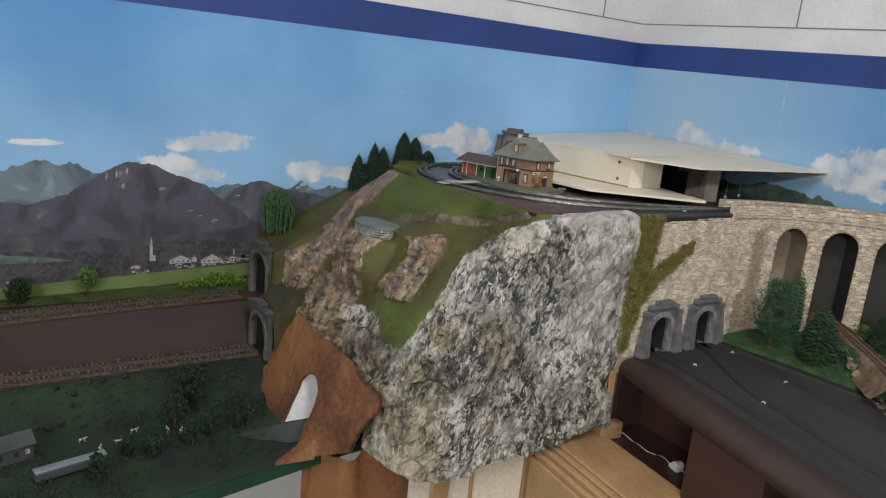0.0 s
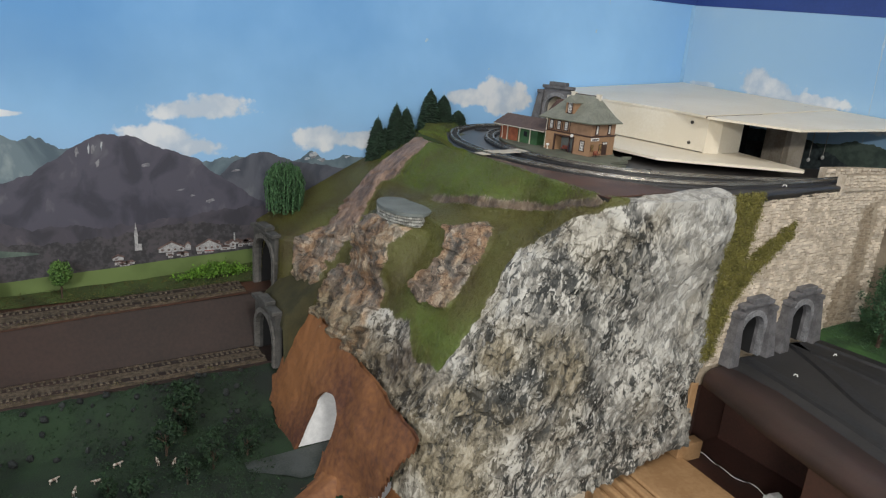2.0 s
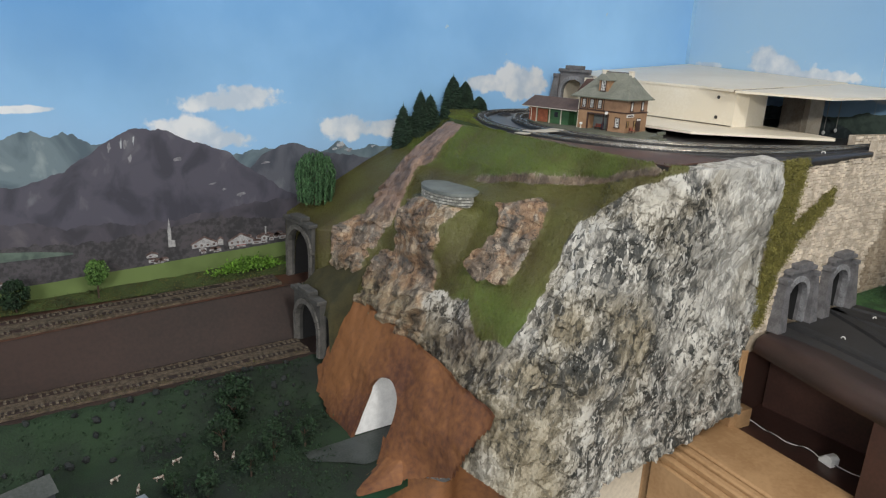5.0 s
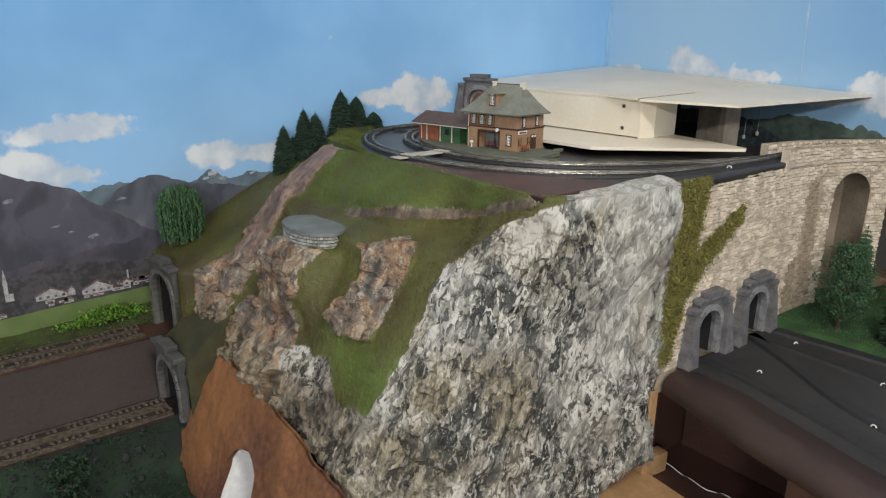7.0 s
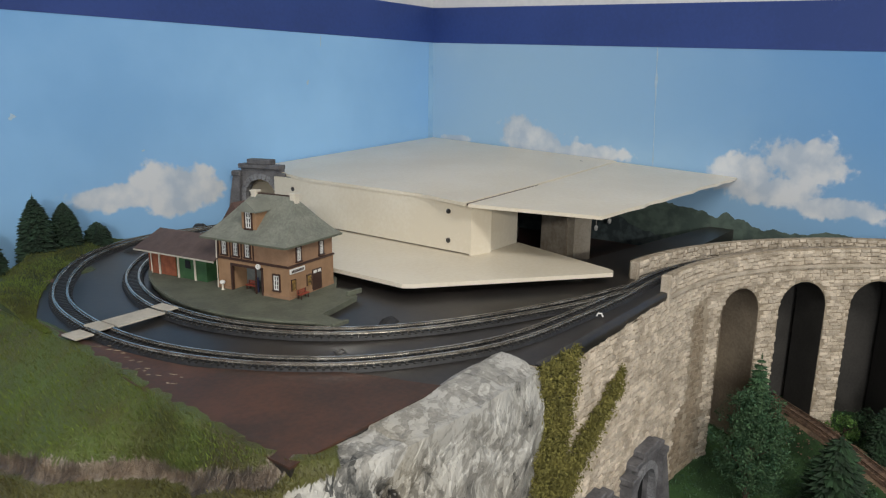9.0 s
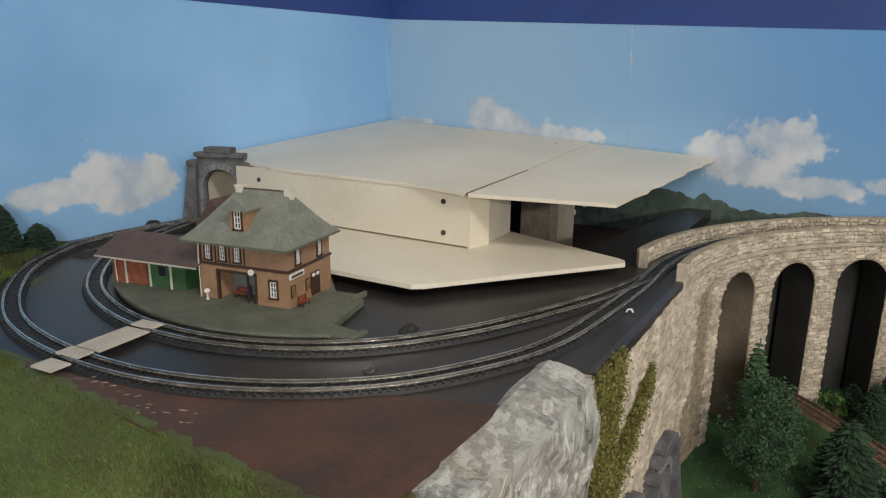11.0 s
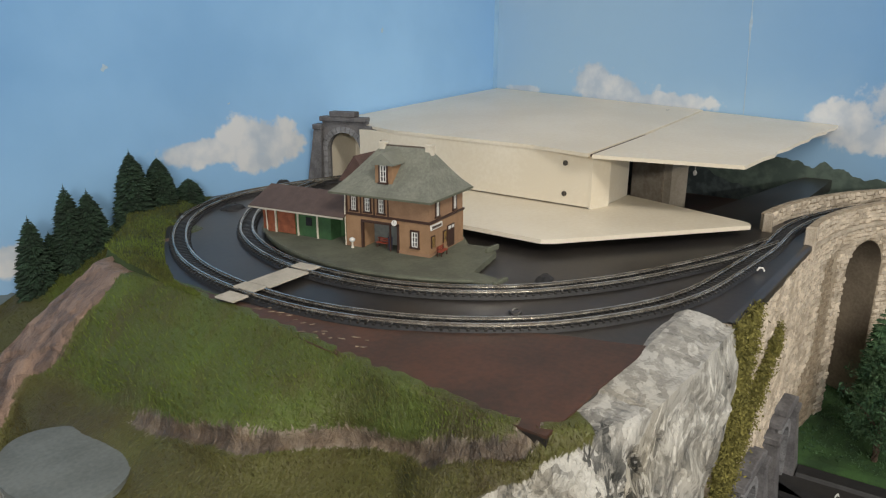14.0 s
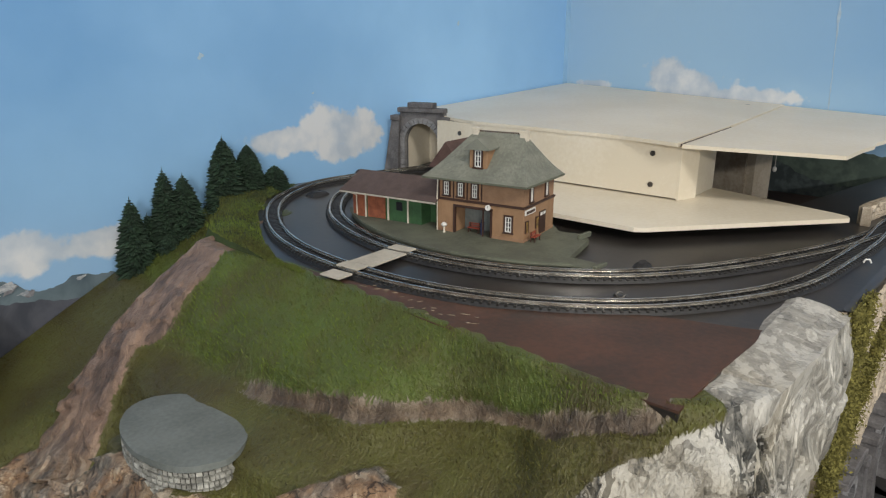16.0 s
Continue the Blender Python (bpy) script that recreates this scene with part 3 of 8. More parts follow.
def ribbon(bm, line, half, z0, z1, shrink=0.0, side=0.0):
    """A strip with sloping flanks along a line; side shifts it across."""
    rows = []
    for i, p in enumerate(line):
        d = (line[min(i + 1, len(line) - 1)] - line[max(i - 1, 0)])
        d.z = 0
        d.normalize()
        s = Vector((d.y, -d.x, 0))
        q = p + side * s
        rows.append([bm.verts.new(q + s * o + Vector((0, 0, z))) for o, z in ((-half, z0), (-half + shrink, z1), (half - shrink, z1), (half, z0))])
    for a, b in zip(rows, rows[1:]):
        for k in range(3):
            bm.faces.new((a[k], a[k + 1], b[k + 1], b[k]))
        bm.faces.new((a[3], a[0], b[0], b[3]))
    bm.faces.new(rows[0])
    bm.faces.new(rows[-1])
    return bm


def smooth(a, b, x):
    t = min(1.0, max(0.0, (x - a) / (b - a)))
    return t * t * (3 - 2 * t)


def line_at(table, x):
    """Straight lines through a table of pairs."""
    if x <= table[0][0]:
        return table[0][1]
    for (a, va), (b, vb) in zip(table, table[1:]):
        if x <= b:
            return va + (vb - va) * (x - a) / (b - a)
    return table[-1][1]


def arch_wall(bm, place, u0, u1, z0, z1, holes, d0, d1, step=0.006):
    """A wall from u0 to u1 between depths d0 and d1 with round-headed openings (middle, half width, spring, sill). place(u, d, z) gives the point."""
    us = {round(u0, 5), round(u1, 5)}
    k = max(2, int((u1 - u0) / step))
    us |= {round(u0 + (u1 - u0) * i / k, 5) for i in range(k + 1)}
    for c, h, s, b in holes:
        us = {u for u in us if not (abs(abs(u - c) - h) < step * 0.4)}
        us |= {round(c + h * math.cos(math.pi * i / 16), 5) for i in range(17)}
    us = sorted(u for u in us if u0 - 1e-6 <= u <= u1 + 1e-6)

    def low(u, um):
        for c, h, s, b in holes:
            if abs(um - c) < h:
                return s + math.sqrt(max(0.0, h * h - (u - c) ** 2))
        return z0

    for a, b in zip(us, us[1:]):
        m = (a + b) / 2
        la, lb = low(a, m), low(b, m)
        q = [bm.verts.new(place(u, d, z)) for u, d, z in ((a, d0, la), (b, d0, lb), (b, d0, z1), (a, d0, z1), (a, d1, la), (b, d1, lb), (b, d1, z1), (a, d1, z1))]
        for f in ((0, 1, 2, 3), (5, 4, 7, 6), (3, 2, 6, 7), (0, 4, 5, 1)):
            bm.faces.new([q[i] for i in f])
        for i, (c, h, s, bb) in enumerate(holes):
            for u, right in ((a, False), (b, True)):
                if abs(abs(u - c) - h) < 1e-4 and not abs(m - c) < h:
                    w = [bm.verts.new(place(u, d, z)) for d, z in ((d0, z0), (d1, z0), (d1, s), (d0, s))]
                    bm.faces.new(w)
    for u in (u0, u1):
        bm.faces.new([bm.verts.new(place(u, d, z)) for d, z in ((d0, z0), (d1, z0), (d1, z1), (d0, z1))])
    bmesh.ops.remove_doubles(bm, verts=bm.verts, dist=1e-5)
    return bm


STONE_LENGTHS = (0.0048, 0.0072, 0.0100, 0.0130)
STONE_HIGH = 0.0047


def stone_mesh(length, high, seed, depth=0.0015):
    """One rough facing stone, its face a little uneven, centred on its back."""
    rnd = random.Random(seed)
    x, z = length / 2 - 0.0002, high / 2 - 0.0002
    j = lambda s: rnd.uniform(-s, s)
    back = [(-x, 0, -z), (x, 0, -z), (x, 0, z), (-x, 0, z)]
    ring = [(px * 0.97 + j(0.0007), -depth * 0.6, pz * 0.94 + j(0.0006)) for px, _, pz in back]
    front = [(px * 0.82 + j(0.0004), -depth + j(0.0007), pz * 0.74 + j(0.0004)) for px, _, pz in back]
    faces = [(i, (i + 1) % 4, 4 + (i + 1) % 4, 4 + i) for i in range(4)] + [(4 + i, 4 + (i + 1) % 4, 8 + (i + 1) % 4, 8 + i) for i in range(4)] + [(8, 9, 10, 11)]
    return back + ring + front, faces


STONES = [stone_mesh(s, STONE_HIGH, 7 * i + k) for i, s in enumerate(STONE_LENGTHS) for k in range(3)]


def stone_facing(name, parent, place, u0, u1, z0, z1, free, single=None, mat="stone", label="", seed=3, trim=None, brown_at=None):
    """Courses of stones on a wall. place(u, z) gives a matrix; free(u, z) says where stone lies; single(u, z) which stones are pieces of their own; trim(u, z) cuts them along an opening; stained(u, z) picks brown ones."""
    rnd = random.Random(seed)
    lots, meshes = {False: ([], []), True: ([], [])}, {}
    rows = int((z1 - z0) / STONE_HIGH)
    for r in range(rows):
        z, u = z0 + (r + 0.5) * STONE_HIGH, u0 - rnd.uniform(0, 0.01)
        while u < u1:
            i = rnd.randrange(len(STONES))
            s = STONE_LENGTHS[i // 3]
            c = u + s / 2
            u += s
            if c - s / 2 < u0 - 0.001 or c + s / 2 > u1 + 0.001 or not all(free(c + o * s, z + h) for o in (-0.42, 0, 0.42) for h in (-0.0028, 0.0028)):
                continue
            m = place(c, z) @ pose(0, 0, rnd.uniform(-0.0011, 0.0011), rnd.uniform(-5, 5), rnd.uniform(-6, 6), rnd.uniform(-4, 4))
            if single and single(c, z):
                if i not in meshes:
                    me = bpy.data.meshes.new("stone")
                    me.from_pydata(STONES[i][0], [], STONES[i][1])
                    me.materials.append(M[mat])
                    meshes[i] = me
                ob = new("stone", meshes[i])
                ob.parent = parent
                ob.matrix_basis = m
                continue
            verts, faces = lots[bool(brown_at and brown_at(c, z))]
            k = len(verts)
            for v in STONES[i][0]:
                if trim:
                    a, b = trim(c + v[0], z + v[2])
                    v = (a - c, v[1], b - z)
                verts.append(tuple(m @ Vector(v)))
            faces += [tuple(k + j for j in f) for f in STONES[i][1]]
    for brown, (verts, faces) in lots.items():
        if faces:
            from_lists("stained_stones" if brown else name, verts, faces, "stone_brown" if brown else mat, parent, "brown facing stones" if brown else label)["kind"] = "stuff"

# ---- the room ----
def room():
    for name, row, mat in (
        ("wall_north", (-1.80, WALL_E + 0.12, WALL_N + 0.003, WALL_N + 0.12, 0, 2.5), "white_wall"),
        ("wall_east", (WALL_E + 0.003, WALL_E + 0.12, -2.3, WALL_N + 0.003, 0, 2.5), "white_wall"),
        ("wall_south", (-1.80, WALL_E + 0.12, -2.42, -2.30, 0, 2.5), "room_wall"),
        ("floor", (-1.92, WALL_E + 0.12, -2.42, WALL_N + 0.12, -0.1, 0), "room_floor"),
        ("ceiling", (-1.92, WALL_E + 0.12, -2.42, WALL_N + 0.12, 2.5, 2.6), "white_wall"),
    ):
        tagged(part(name, blocks(row), mat), "plain painted " + name.split("_")[0], "wall" if "wall" in name else name, kind="structure")
    # the west wall is out of view; its window opening is added beside the fill light
    bm = blocks((-1.92, -1.80, -2.42, WALL_N + 0.12, 0, 0.9), (-1.92, -1.80, -2.42, WALL_N + 0.12, 2.2, 2.5), (-1.92, -1.80, -2.42, -1.2, 0.9, 2.2), (-1.92, -1.80, 0.2, WALL_N + 0.12, 0.9, 2.2))
    tagged(part("wall_west", bm, "room_wall"), "plain painted wall with an added window opening", "wall", kind="structure")
    # joints of the white blocks above the painted band; band and joints fall away slightly from the corner
    north = lambda x, z: z - 0.020 * (WALL_E - x)
    east = lambda y, z: z - 0.050 * (WALL_N - y)
    def strip(wall, a0, a1, z0, z1, out, deep=0.004):
        bm = bmesh.new()
        v = []
        for a, z in ((a0, z0), (a1, z0), (a1, z1), (a0, z1)):
            for o in (out, -deep):
                v.append(bm.verts.new((a, WALL_N - o, north(a, z)) if wall == "n" else (WALL_E - o, a, east(a, z))))
        for f in ((0, 2, 4, 6), (7, 5, 3, 1), (0, 1, 3, 2), (2, 3, 5, 4), (4, 5, 7, 6), (6, 7, 1, 0)):
            bm.faces.new([v[i] for i in f])
        return bm
    rows = [("n", -1.8, WALL_E, 1.4435, 1.4460), ("e", -2.3, WALL_N, 1.4435, 1.4460)]
    rows += [("n", v - 0.0013, v + 0.0013, 1.446, 1.80) for v in (0.20, 0.878, 1.55)] + [("e", v - 0.0013, v + 0.0013, 1.446, 1.80) for v in (1.106, 0.46)]
    for row in rows:
        tagged(part("wall_joint", strip(*row, -0.001), "joint"), "thin grey joint between white wall blocks", "joint", kind="structure")
    tagged(part("trim", strip("n", -1.8, WALL_E, 1.318, 1.388, 0.0020), "blue_band"), "dark blue painted band above the backdrop", "painted band", kind="structure")
    tagged(part("trim", strip("e", -2.3, WALL_N - 0.002, 1.318, 1.388, 0.0020), "blue_band"), "dark blue painted band above the backdrop", "painted band", kind="structure")
    # ceiling lamp
    x, y, z = LAMP_AT
    lamp = empty("ceiling_light", Matrix.Translation(LAMP_AT), "long white fluorescent ceiling light", "lamp")
    part("frame", blocks((-0.64, 0.64, -0.2, 0.2, 0.0, 0.14), bevel=0.01), "white_plastic", lamp)
    tube_lamp = empty("wall_light", pose(TUBE_AT[0] - 0.06, TUBE_AT[1] - 0.06, TUBE_AT[2] + 0.03, 0, 0, -45), "white tube light on the wall", "lamp")
    part("housing", blocks((-0.27, 0.27, -0.06, 0.02, -0.05, 0.05), bevel=0.008), "white_plastic", tube_lamp)


room()


# ---- the printed backdrop ----
def strip_outline(skyline, x0, x1, floor_z, rough, seed, scale=30.0, step=0.0035):
    """An outline under an uneven skyline."""
    pts, k = [], int((x1 - x0) / step)
    for i in range(k + 1):
        x = x0 + (x1 - x0) * i / k
        z = line_at(skyline, x) + rough * noise.fractal(Vector((x * scale, seed, 0.3)), 0.7, 2.0, 5)
        pts.append((x, z))
    return pts, floor_z


def printed(name, outline, lift, mat, parent, wall="n"):
    """A printed shape: a strip of paper thickness on the backdrop between a skyline and a lower line."""
    pts, low = outline
    bm = bmesh.new()
    top, bot, rows = [], [], []
    for a, z in pts:
        zl = low(a) if callable(low) else low
        z = max(z, zl + 0.0005)
        p = (lambda q: (a, WALL_N - lift, q)) if wall == "n" else (lambda q: (WALL_E - lift, a, q))
        rows.append((bm.verts.new(p(zl)), bm.verts.new(p(z))))
    for (a, b), (c, d) in zip(rows, rows[1:]):
        bm.faces.new((a, c, d, b))
    return part(name, bm, mat, parent)


def prism_on_wall(x, z, w, h, rnd, lift=0.0017):
    """A ragged fleck of paper thickness on the north wall."""
    bm = bmesh.new()
    vs = []
    for i in range(9):
        a, r = 2 * math.pi * i / 9, rnd.uniform(0.35, 1.0)
        vs.append(bm.verts.new((x + w * r * math.cos(a) + 0.3 * w * math.sin(a), WALL_N - lift, z + h * r * math.sin(a))))
    bm.faces.new(vs)
    return bm


def backdrop():
    M["far_ridge"] = mountain_print("far_ridge", (0.070, 0.105, 0.135), (0.135, 0.185, 0.215), (0.30, 0.36, 0.37), 16)
    M["near_ridge"] = mountain_print("near_ridge", (0.040, 0.040, 0.058), (0.070, 0.068, 0.094), (0.135, 0.135, 0.160), 19)
    M["middle_ridge"] = mountain_print("middle_ridge", (0.048, 0.054, 0.074), (0.086, 0.093, 0.118), (0.15, 0.16, 0.18), 21)
    M["snow_print"] = print_material("snow_print", (0.26, 0.29, 0.33), (0.46, 0.48, 0.50), 80)
    M["scree"] = print_material("scree", (0.13, 0.13, 0.15), (0.24, 0.24, 0.26), 60)
    M["forest"] = print_material("forest", (0.028, 0.028, 0.032), (0.066, 0.060, 0.068), 40)
    M["slope"] = mountain_print("slope", (0.036, 0.035, 0.047), (0.062, 0.057, 0.074), (0.105, 0.098, 0.112), 24)
    M["roof_print"] = print_material("roof_print", (0.060, 0.035, 0.032), (0.16, 0.11, 0.10), 70)
    M["field"] = print_material("field", (0.098, 0.140, 0.042), (0.128, 0.180, 0.056), 5)
    M["hill_dark"] = print_material("hill_dark", (0.034, 0.046, 0.050), (0.078, 0.102, 0.104), 24)
    M["hill_green"] = print_material("hill_green", (0.060, 0.088, 0.075), (0.105, 0.145, 0.12), 20)
    M["print_white"] = print_material("print_white", (0.24, 0.24, 0.245), (0.40, 0.40, 0.405), 160)
    M["print_pale"] = plain("print_pale", (0.42, 0.56, 0.70), 0.6)
    M["print_blue"] = print_material("print_blue", (0.27, 0.48, 0.72), (0.32, 0.54, 0.76), 9)
    M["print_red"] = plain("print_red", (0.30, 0.06, 0.05), 0.7)
    n_clouds = ((0.440, 1.024, 0.120, 0.026), (0.465, 1.034, 0.075, 0.028), (0.37, 0.970, 0.095, 0.036), (0.42, 0.958, 0.085, 0.026), (0.675, 0.974, 0.085, 0.034), (0.755, 0.970, 0.075, 0.024),
                (0.12, 1.013, 0.07, 0.007), (1.105, 1.070, 0.095, 0.044), (1.145, 1.058, 0.06, 0.034), (1.02, 1.062, 0.100, 0.026), (1.11, 1.038, 0.05, 0.022), (-0.35, 1.03, 0.14, 0.03))
    e_clouds = ((1.53, 1.121, 0.050, 0.012), (1.372, 1.142, 0.060, 0.052), (1.325, 1.122, 0.105, 0.042), (1.24, 1.108, 0.125, 0.024), (1.02, 1.072, 0.100, 0.020), (0.94, 1.092, 0.085, 0.044), (0.86, 1.118, 0.090, 0.052),
                (0.90, 1.070, 0.11, 0.036), (0.80, 1.050, 0.10, 0.024), (0.70, 1.06, 0.07, 0.020), (0.45, 1.08, 0.14, 0.05))
    back = empty("backdrop", Matrix.Identity(4), "printed panorama of an alpine valley under a blue sky", "backdrop", kind="structure")
    bm = blocks((-1.8, WALL_E, WALL_N - 0.0012, WALL_N + 0.002, 0.45, 1.322))
    part("sky_sheet", bm, sky_material("sky_north", "X", n_clouds, 0, (0.2, 1.6, 0.75)), back, "printed blue sky with small white clouds")
    bm = blocks((WALL_E - 0.0012, WALL_E + 0.002, -2.3, WALL_N - 0.0015, 0.45, 1.322))
    part("sky_sheet", bm, sky_material("sky_east", "Y", e_clouds, 3, (0.55, 1.50, 0.85), (0.375, 0.565, 0.745)), back, "printed blue sky with white clouds")
    part("corner_strip", blocks((WALL_E - 0.016, WALL_E - 0.0015, WALL_N - 0.0024, WALL_N - 0.0013, 0.98, 1.3165)), "print_blue", back, "pale overlap of the paper in the corner")
    rnd = random.Random(77)
    bm = bmesh.new()
    for i in range(60):
        z = 0.99 + 0.325 * i / 60
        y = 1.088 + 0.0125 * (z - 1.0) / 0.3 + 0.0012 * noise.noise(Vector((z * 60, 0, 0)))
        w = 0.0005 + 0.0016 * max(0.0, noise.noise(Vector((z * 45, 3, 0)))) + 0.002 * math.exp(-(((z - 1.235) / 0.012) ** 2))
        block(bm, WALL_E - 0.0019, WALL_E - 0.0010, y - w, y + w, z, z + 0.0056)
    part("paper_seam", bm, "print_pale", back, "crinkled pale seam in the paper")
    for x, z, w, h in ((0.897, 1.174, 0.006, 0.006), (1.062, 1.124, 0.003, 0.002), (1.062, 1.103, 0.0025, 0.002), (1.372, 1.228, 0.003, 0.006), (1.404, 1.300, 0.0015, 0.014)):
        part("scuff", prism_on_wall(x, z, w, h, rnd), "print_pale", back, "small white scuff on the print")
    far = [(-1.8, 0.95), (-0.6, 0.93), (-0.25, 0.97), (0.0, 0.945), (0.06, 0.957), (0.120, 0.980), (0.149, 0.972), (0.187, 0.9695), (0.24, 0.950), (0.40, 0.930), (0.4377, 0.936), (0.4727, 0.935), (0.52, 0.936), (0.57, 0.930), (0.625, 0.932), (0.6535, 0.949), (0.675, 0.934), (0.70, 0.932), (0.7264, 0.942), (0.778, 0.926), (1.0, 0.93), (1.7, 0.92)]
    main = [(-1.8, 0.90), (-0.5, 0.93), (-0.2, 0.90), (0.0, 0.905), (0.10, 0.895), (0.170, 0.917), (0.205, 0.938), (0.233, 0.960), (0.251, 0.971), (0.2765, 0.979), (0.315, 0.980), (0.354, 0.962), (0.428, 0.9355), (0.457, 0.911), (0.490, 0.888), (0.518, 0.870), (0.56, 0.842), (0.62, 0.815), (1.7, 0.80)]
    right = [(0.40, 0.82), (0.44, 0.872), (0.4666, 0.8995), (0.498, 0.930), (0.530, 0.9455), (0.5626, 0.9445), (0.607, 0.930), (0.65, 0.922), (0.72, 0.910), (0.80, 0.90), (1.7, 0.88)]
    wood = [(-1.8, 0.80), (0.0, 0.802), (0.12, 0.800), (0.2, 0.796), (0.28, 0.800), (0.36, 0.812), (0.42, 0.818), (0.5, 0.806), (0.6, 0.80), (1.7, 0.80)]
    mead = [(-1.8, 0.70), (0.05, 0.733), (0.25, 0.742), (0.44, 0.752), (0.56, 0.757), (0.8, 0.76)]
    printed("far_mountain", strip_outline(far, -1.8, 1.715, 0.8, 0.010, 3.1, 26), 0.0020, "far_ridge", back)
    printed("middle_mountain", strip_outline(right, 0.40, 1.715, 0.75, 0.004, 6.3, 34), 0.0025, "middle_ridge", back)
    printed("near_mountain", strip_outline(main, -1.8, 1.715, 0.75, 0.0045, 5.7, 36), 0.0029, "near_ridge", back)
    for x, z, w, h in ((0.264, 0.956, 0.005, 0.010), (0.268, 0.930, 0.004, 0.011), (0.238, 0.950, 0.004, 0.010), (0.345, 0.926, 0.010, 0.005), (0.40, 0.880, 0.008, 0.004), (0.42, 0.868, 0.007, 0.003), (0.452, 0.856, 0.012, 0.005), (0.500, 0.912, 0.012, 0.005), (0.655, 0.936, 0.010, 0.006), (0.672, 0.928, 0.008, 0.005)):
        part("scree_patch", prism_on_wall(x, z, w, h, rnd, 0.0034), "scree", back, "pale printed scree on the mountain side")
    for x, z, w, h in ((0.6535, 0.940, 0.010, 0.006), (0.640, 0.932, 0.007, 0.004), (0.668, 0.930, 0.008, 0.004), (0.7264, 0.934, 0.007, 0.004), (0.276, 0.962, 0.0022, 0.012), (0.2560, 0.957, 0.0022, 0.010)):
        part("snow_patch", prism_on_wall(x, z, w, h, rnd, 0.0036), "snow_print", back, "pale printed snow on the mountain")
    side = [(-1.8, 0.84), (-0.3, 0.85), (0.05, 0.845), (0.16, 0.828), (0.26, 0.818), (0.33, 0.822), (0.40, 0.832), (0.47, 0.836), (0.55, 0.842), (0.62, 0.85), (0.70, 0.84), (1.7, 0.83)]
    printed("lower_slope", strip_outline(side, -1.8, 1.715, 0.75, 0.007, 1.7, 34), 0.0032, "slope", back)
    printed("forest_strip", strip_outline(wood, -1.8, 1.715, 0.70, 0.005, 9.2, 90), 0.0036, "forest", back)
    printed("pale_field", ([(x, line_at([(-0.6, 0.79), (-0.1, 0.80), (0.0, 0.805), (0.07, 0.795), (0.12, 0.79), (0.17, 0.782)], x)) for x in [i * 0.01 - 0.6 for i in range(78)]], 0.779), 0.0042, "hill_green", back)
    printed("meadow", strip_outline(mead, -1.8, 0.8, 0.45, 0.001, 2.2, 20), 0.0046, "field", back)
    # village: small houses and a church
    rnd = random.Random(5)
    bm, br, red = bmesh.new(), bmesh.new(), bmesh.new()
    spots = [(rnd.choice((rnd.uniform(0.365, 0.415), rnd.uniform(0.425, 0.47), rnd.uniform(0.475, 0.53), rnd.uniform(-0.25, 0.20))), rnd.uniform(0.002, 0.018)) for _ in range(34)] + [(0.284, 0.004), (0.292, 0.001), (0.302, 0.003)]
    for x, up in sorted(spots, key=lambda q: -q[1]):
        z, w, h = line_at(mead, x) + up, rnd.uniform(0.008, 0.018), rnd.uniform(0.0030, 0.0065)
        block(bm, x, x + w, WALL_N - 0.0052, WALL_N - 0.0030, z, z + h)
        # low gable over each house
        g = red if rnd.random() < 0.06 else br
        v = [g.verts.new(q) for q in ((x - 0.0015, WALL_N - 0.0054, z + h), (x + w + 0.0015, WALL_N - 0.0054, z + h), (x + w * 0.75, WALL_N - 0.0054, z + h + 0.0042), (x + w * 0.25, WALL_N - 0.0054, z + h + 0.0042))]
        g.faces.new(v)
        block(br, x + w * 0.2, x + w * 0.75, WALL_N - 0.0053, WALL_N - 0.0030, z + h * 0.25, z + h * 0.6)
    for x, z, w, h, top in ((0.358, 0.7640, 0.044, 0.0080, 0.0110), (0.424, 0.7610, 0.046, 0.0090, 0.0115), (0.404, 0.7650, 0.010, 0.0100, 0.0040), (0.486, 0.7630, 0.012, 0.0090, 0.0040), (0.281, 0.7570, 0.018, 0.0050, 0.0040)):
        y = WALL_N - 0.0060
        block(bm, x, x + w, y, WALL_N - 0.0030, z, z + h)
        bm.faces.new([bm.verts.new(q) for q in ((x, y, z + h), (x + w, y, z + h), (x + w * 0.5, y, z + h + top))])
        for side in (0.0, w):
            br.faces.new([br.verts.new((x + side + (w * 0.5 - side) * f + dx, y - 0.0003, z + h + top * f + up)) for f, dx, up in ((-0.10, 0, -0.0010), (1.0, 0, -0.0010), (1.0, 0, 0.0030), (-0.10, 0, 0.0022))])
        for k in range(int(w / 0.011)):
            block(br, x + 0.004 + k * 0.011, x + 0.008 + k * 0.011, y - 0.0003, WALL_N - 0.0030, z + h * 0.35, z + h * 0.8)
    block(bm, 0.494, 0.4965, WALL_N - 0.0060, WALL_N - 0.0030, 0.772, 0.791)
    block(bm, 0.3185, 0.3240, WALL_N - 0.0052, WALL_N - 0.0030, 0.772, 0.800)
    block(bm, 0.3240, 0.3300, WALL_N - 0.0052, WALL_N - 0.0030, 0.772, 0.784)
    part("village_wall", bm, "print_white", back, "tiny white printed houses")
    part("village_roof", red, "print_red", back, "tiny red printed roofs")
    part("village_roof", br, "roof_print", back, "tiny brown printed roofs")
    bm = bmesh.new()
    a = [bm.verts.new(p) for p in ((0.3178, WALL_N - 0.0053, 0.799), (0.3247, WALL_N - 0.0053, 0.799), (0.3212, WALL_N - 0.0053, 0.825))]
    bm.faces.new(a)
    part("steeple", bm, "print_white", back)
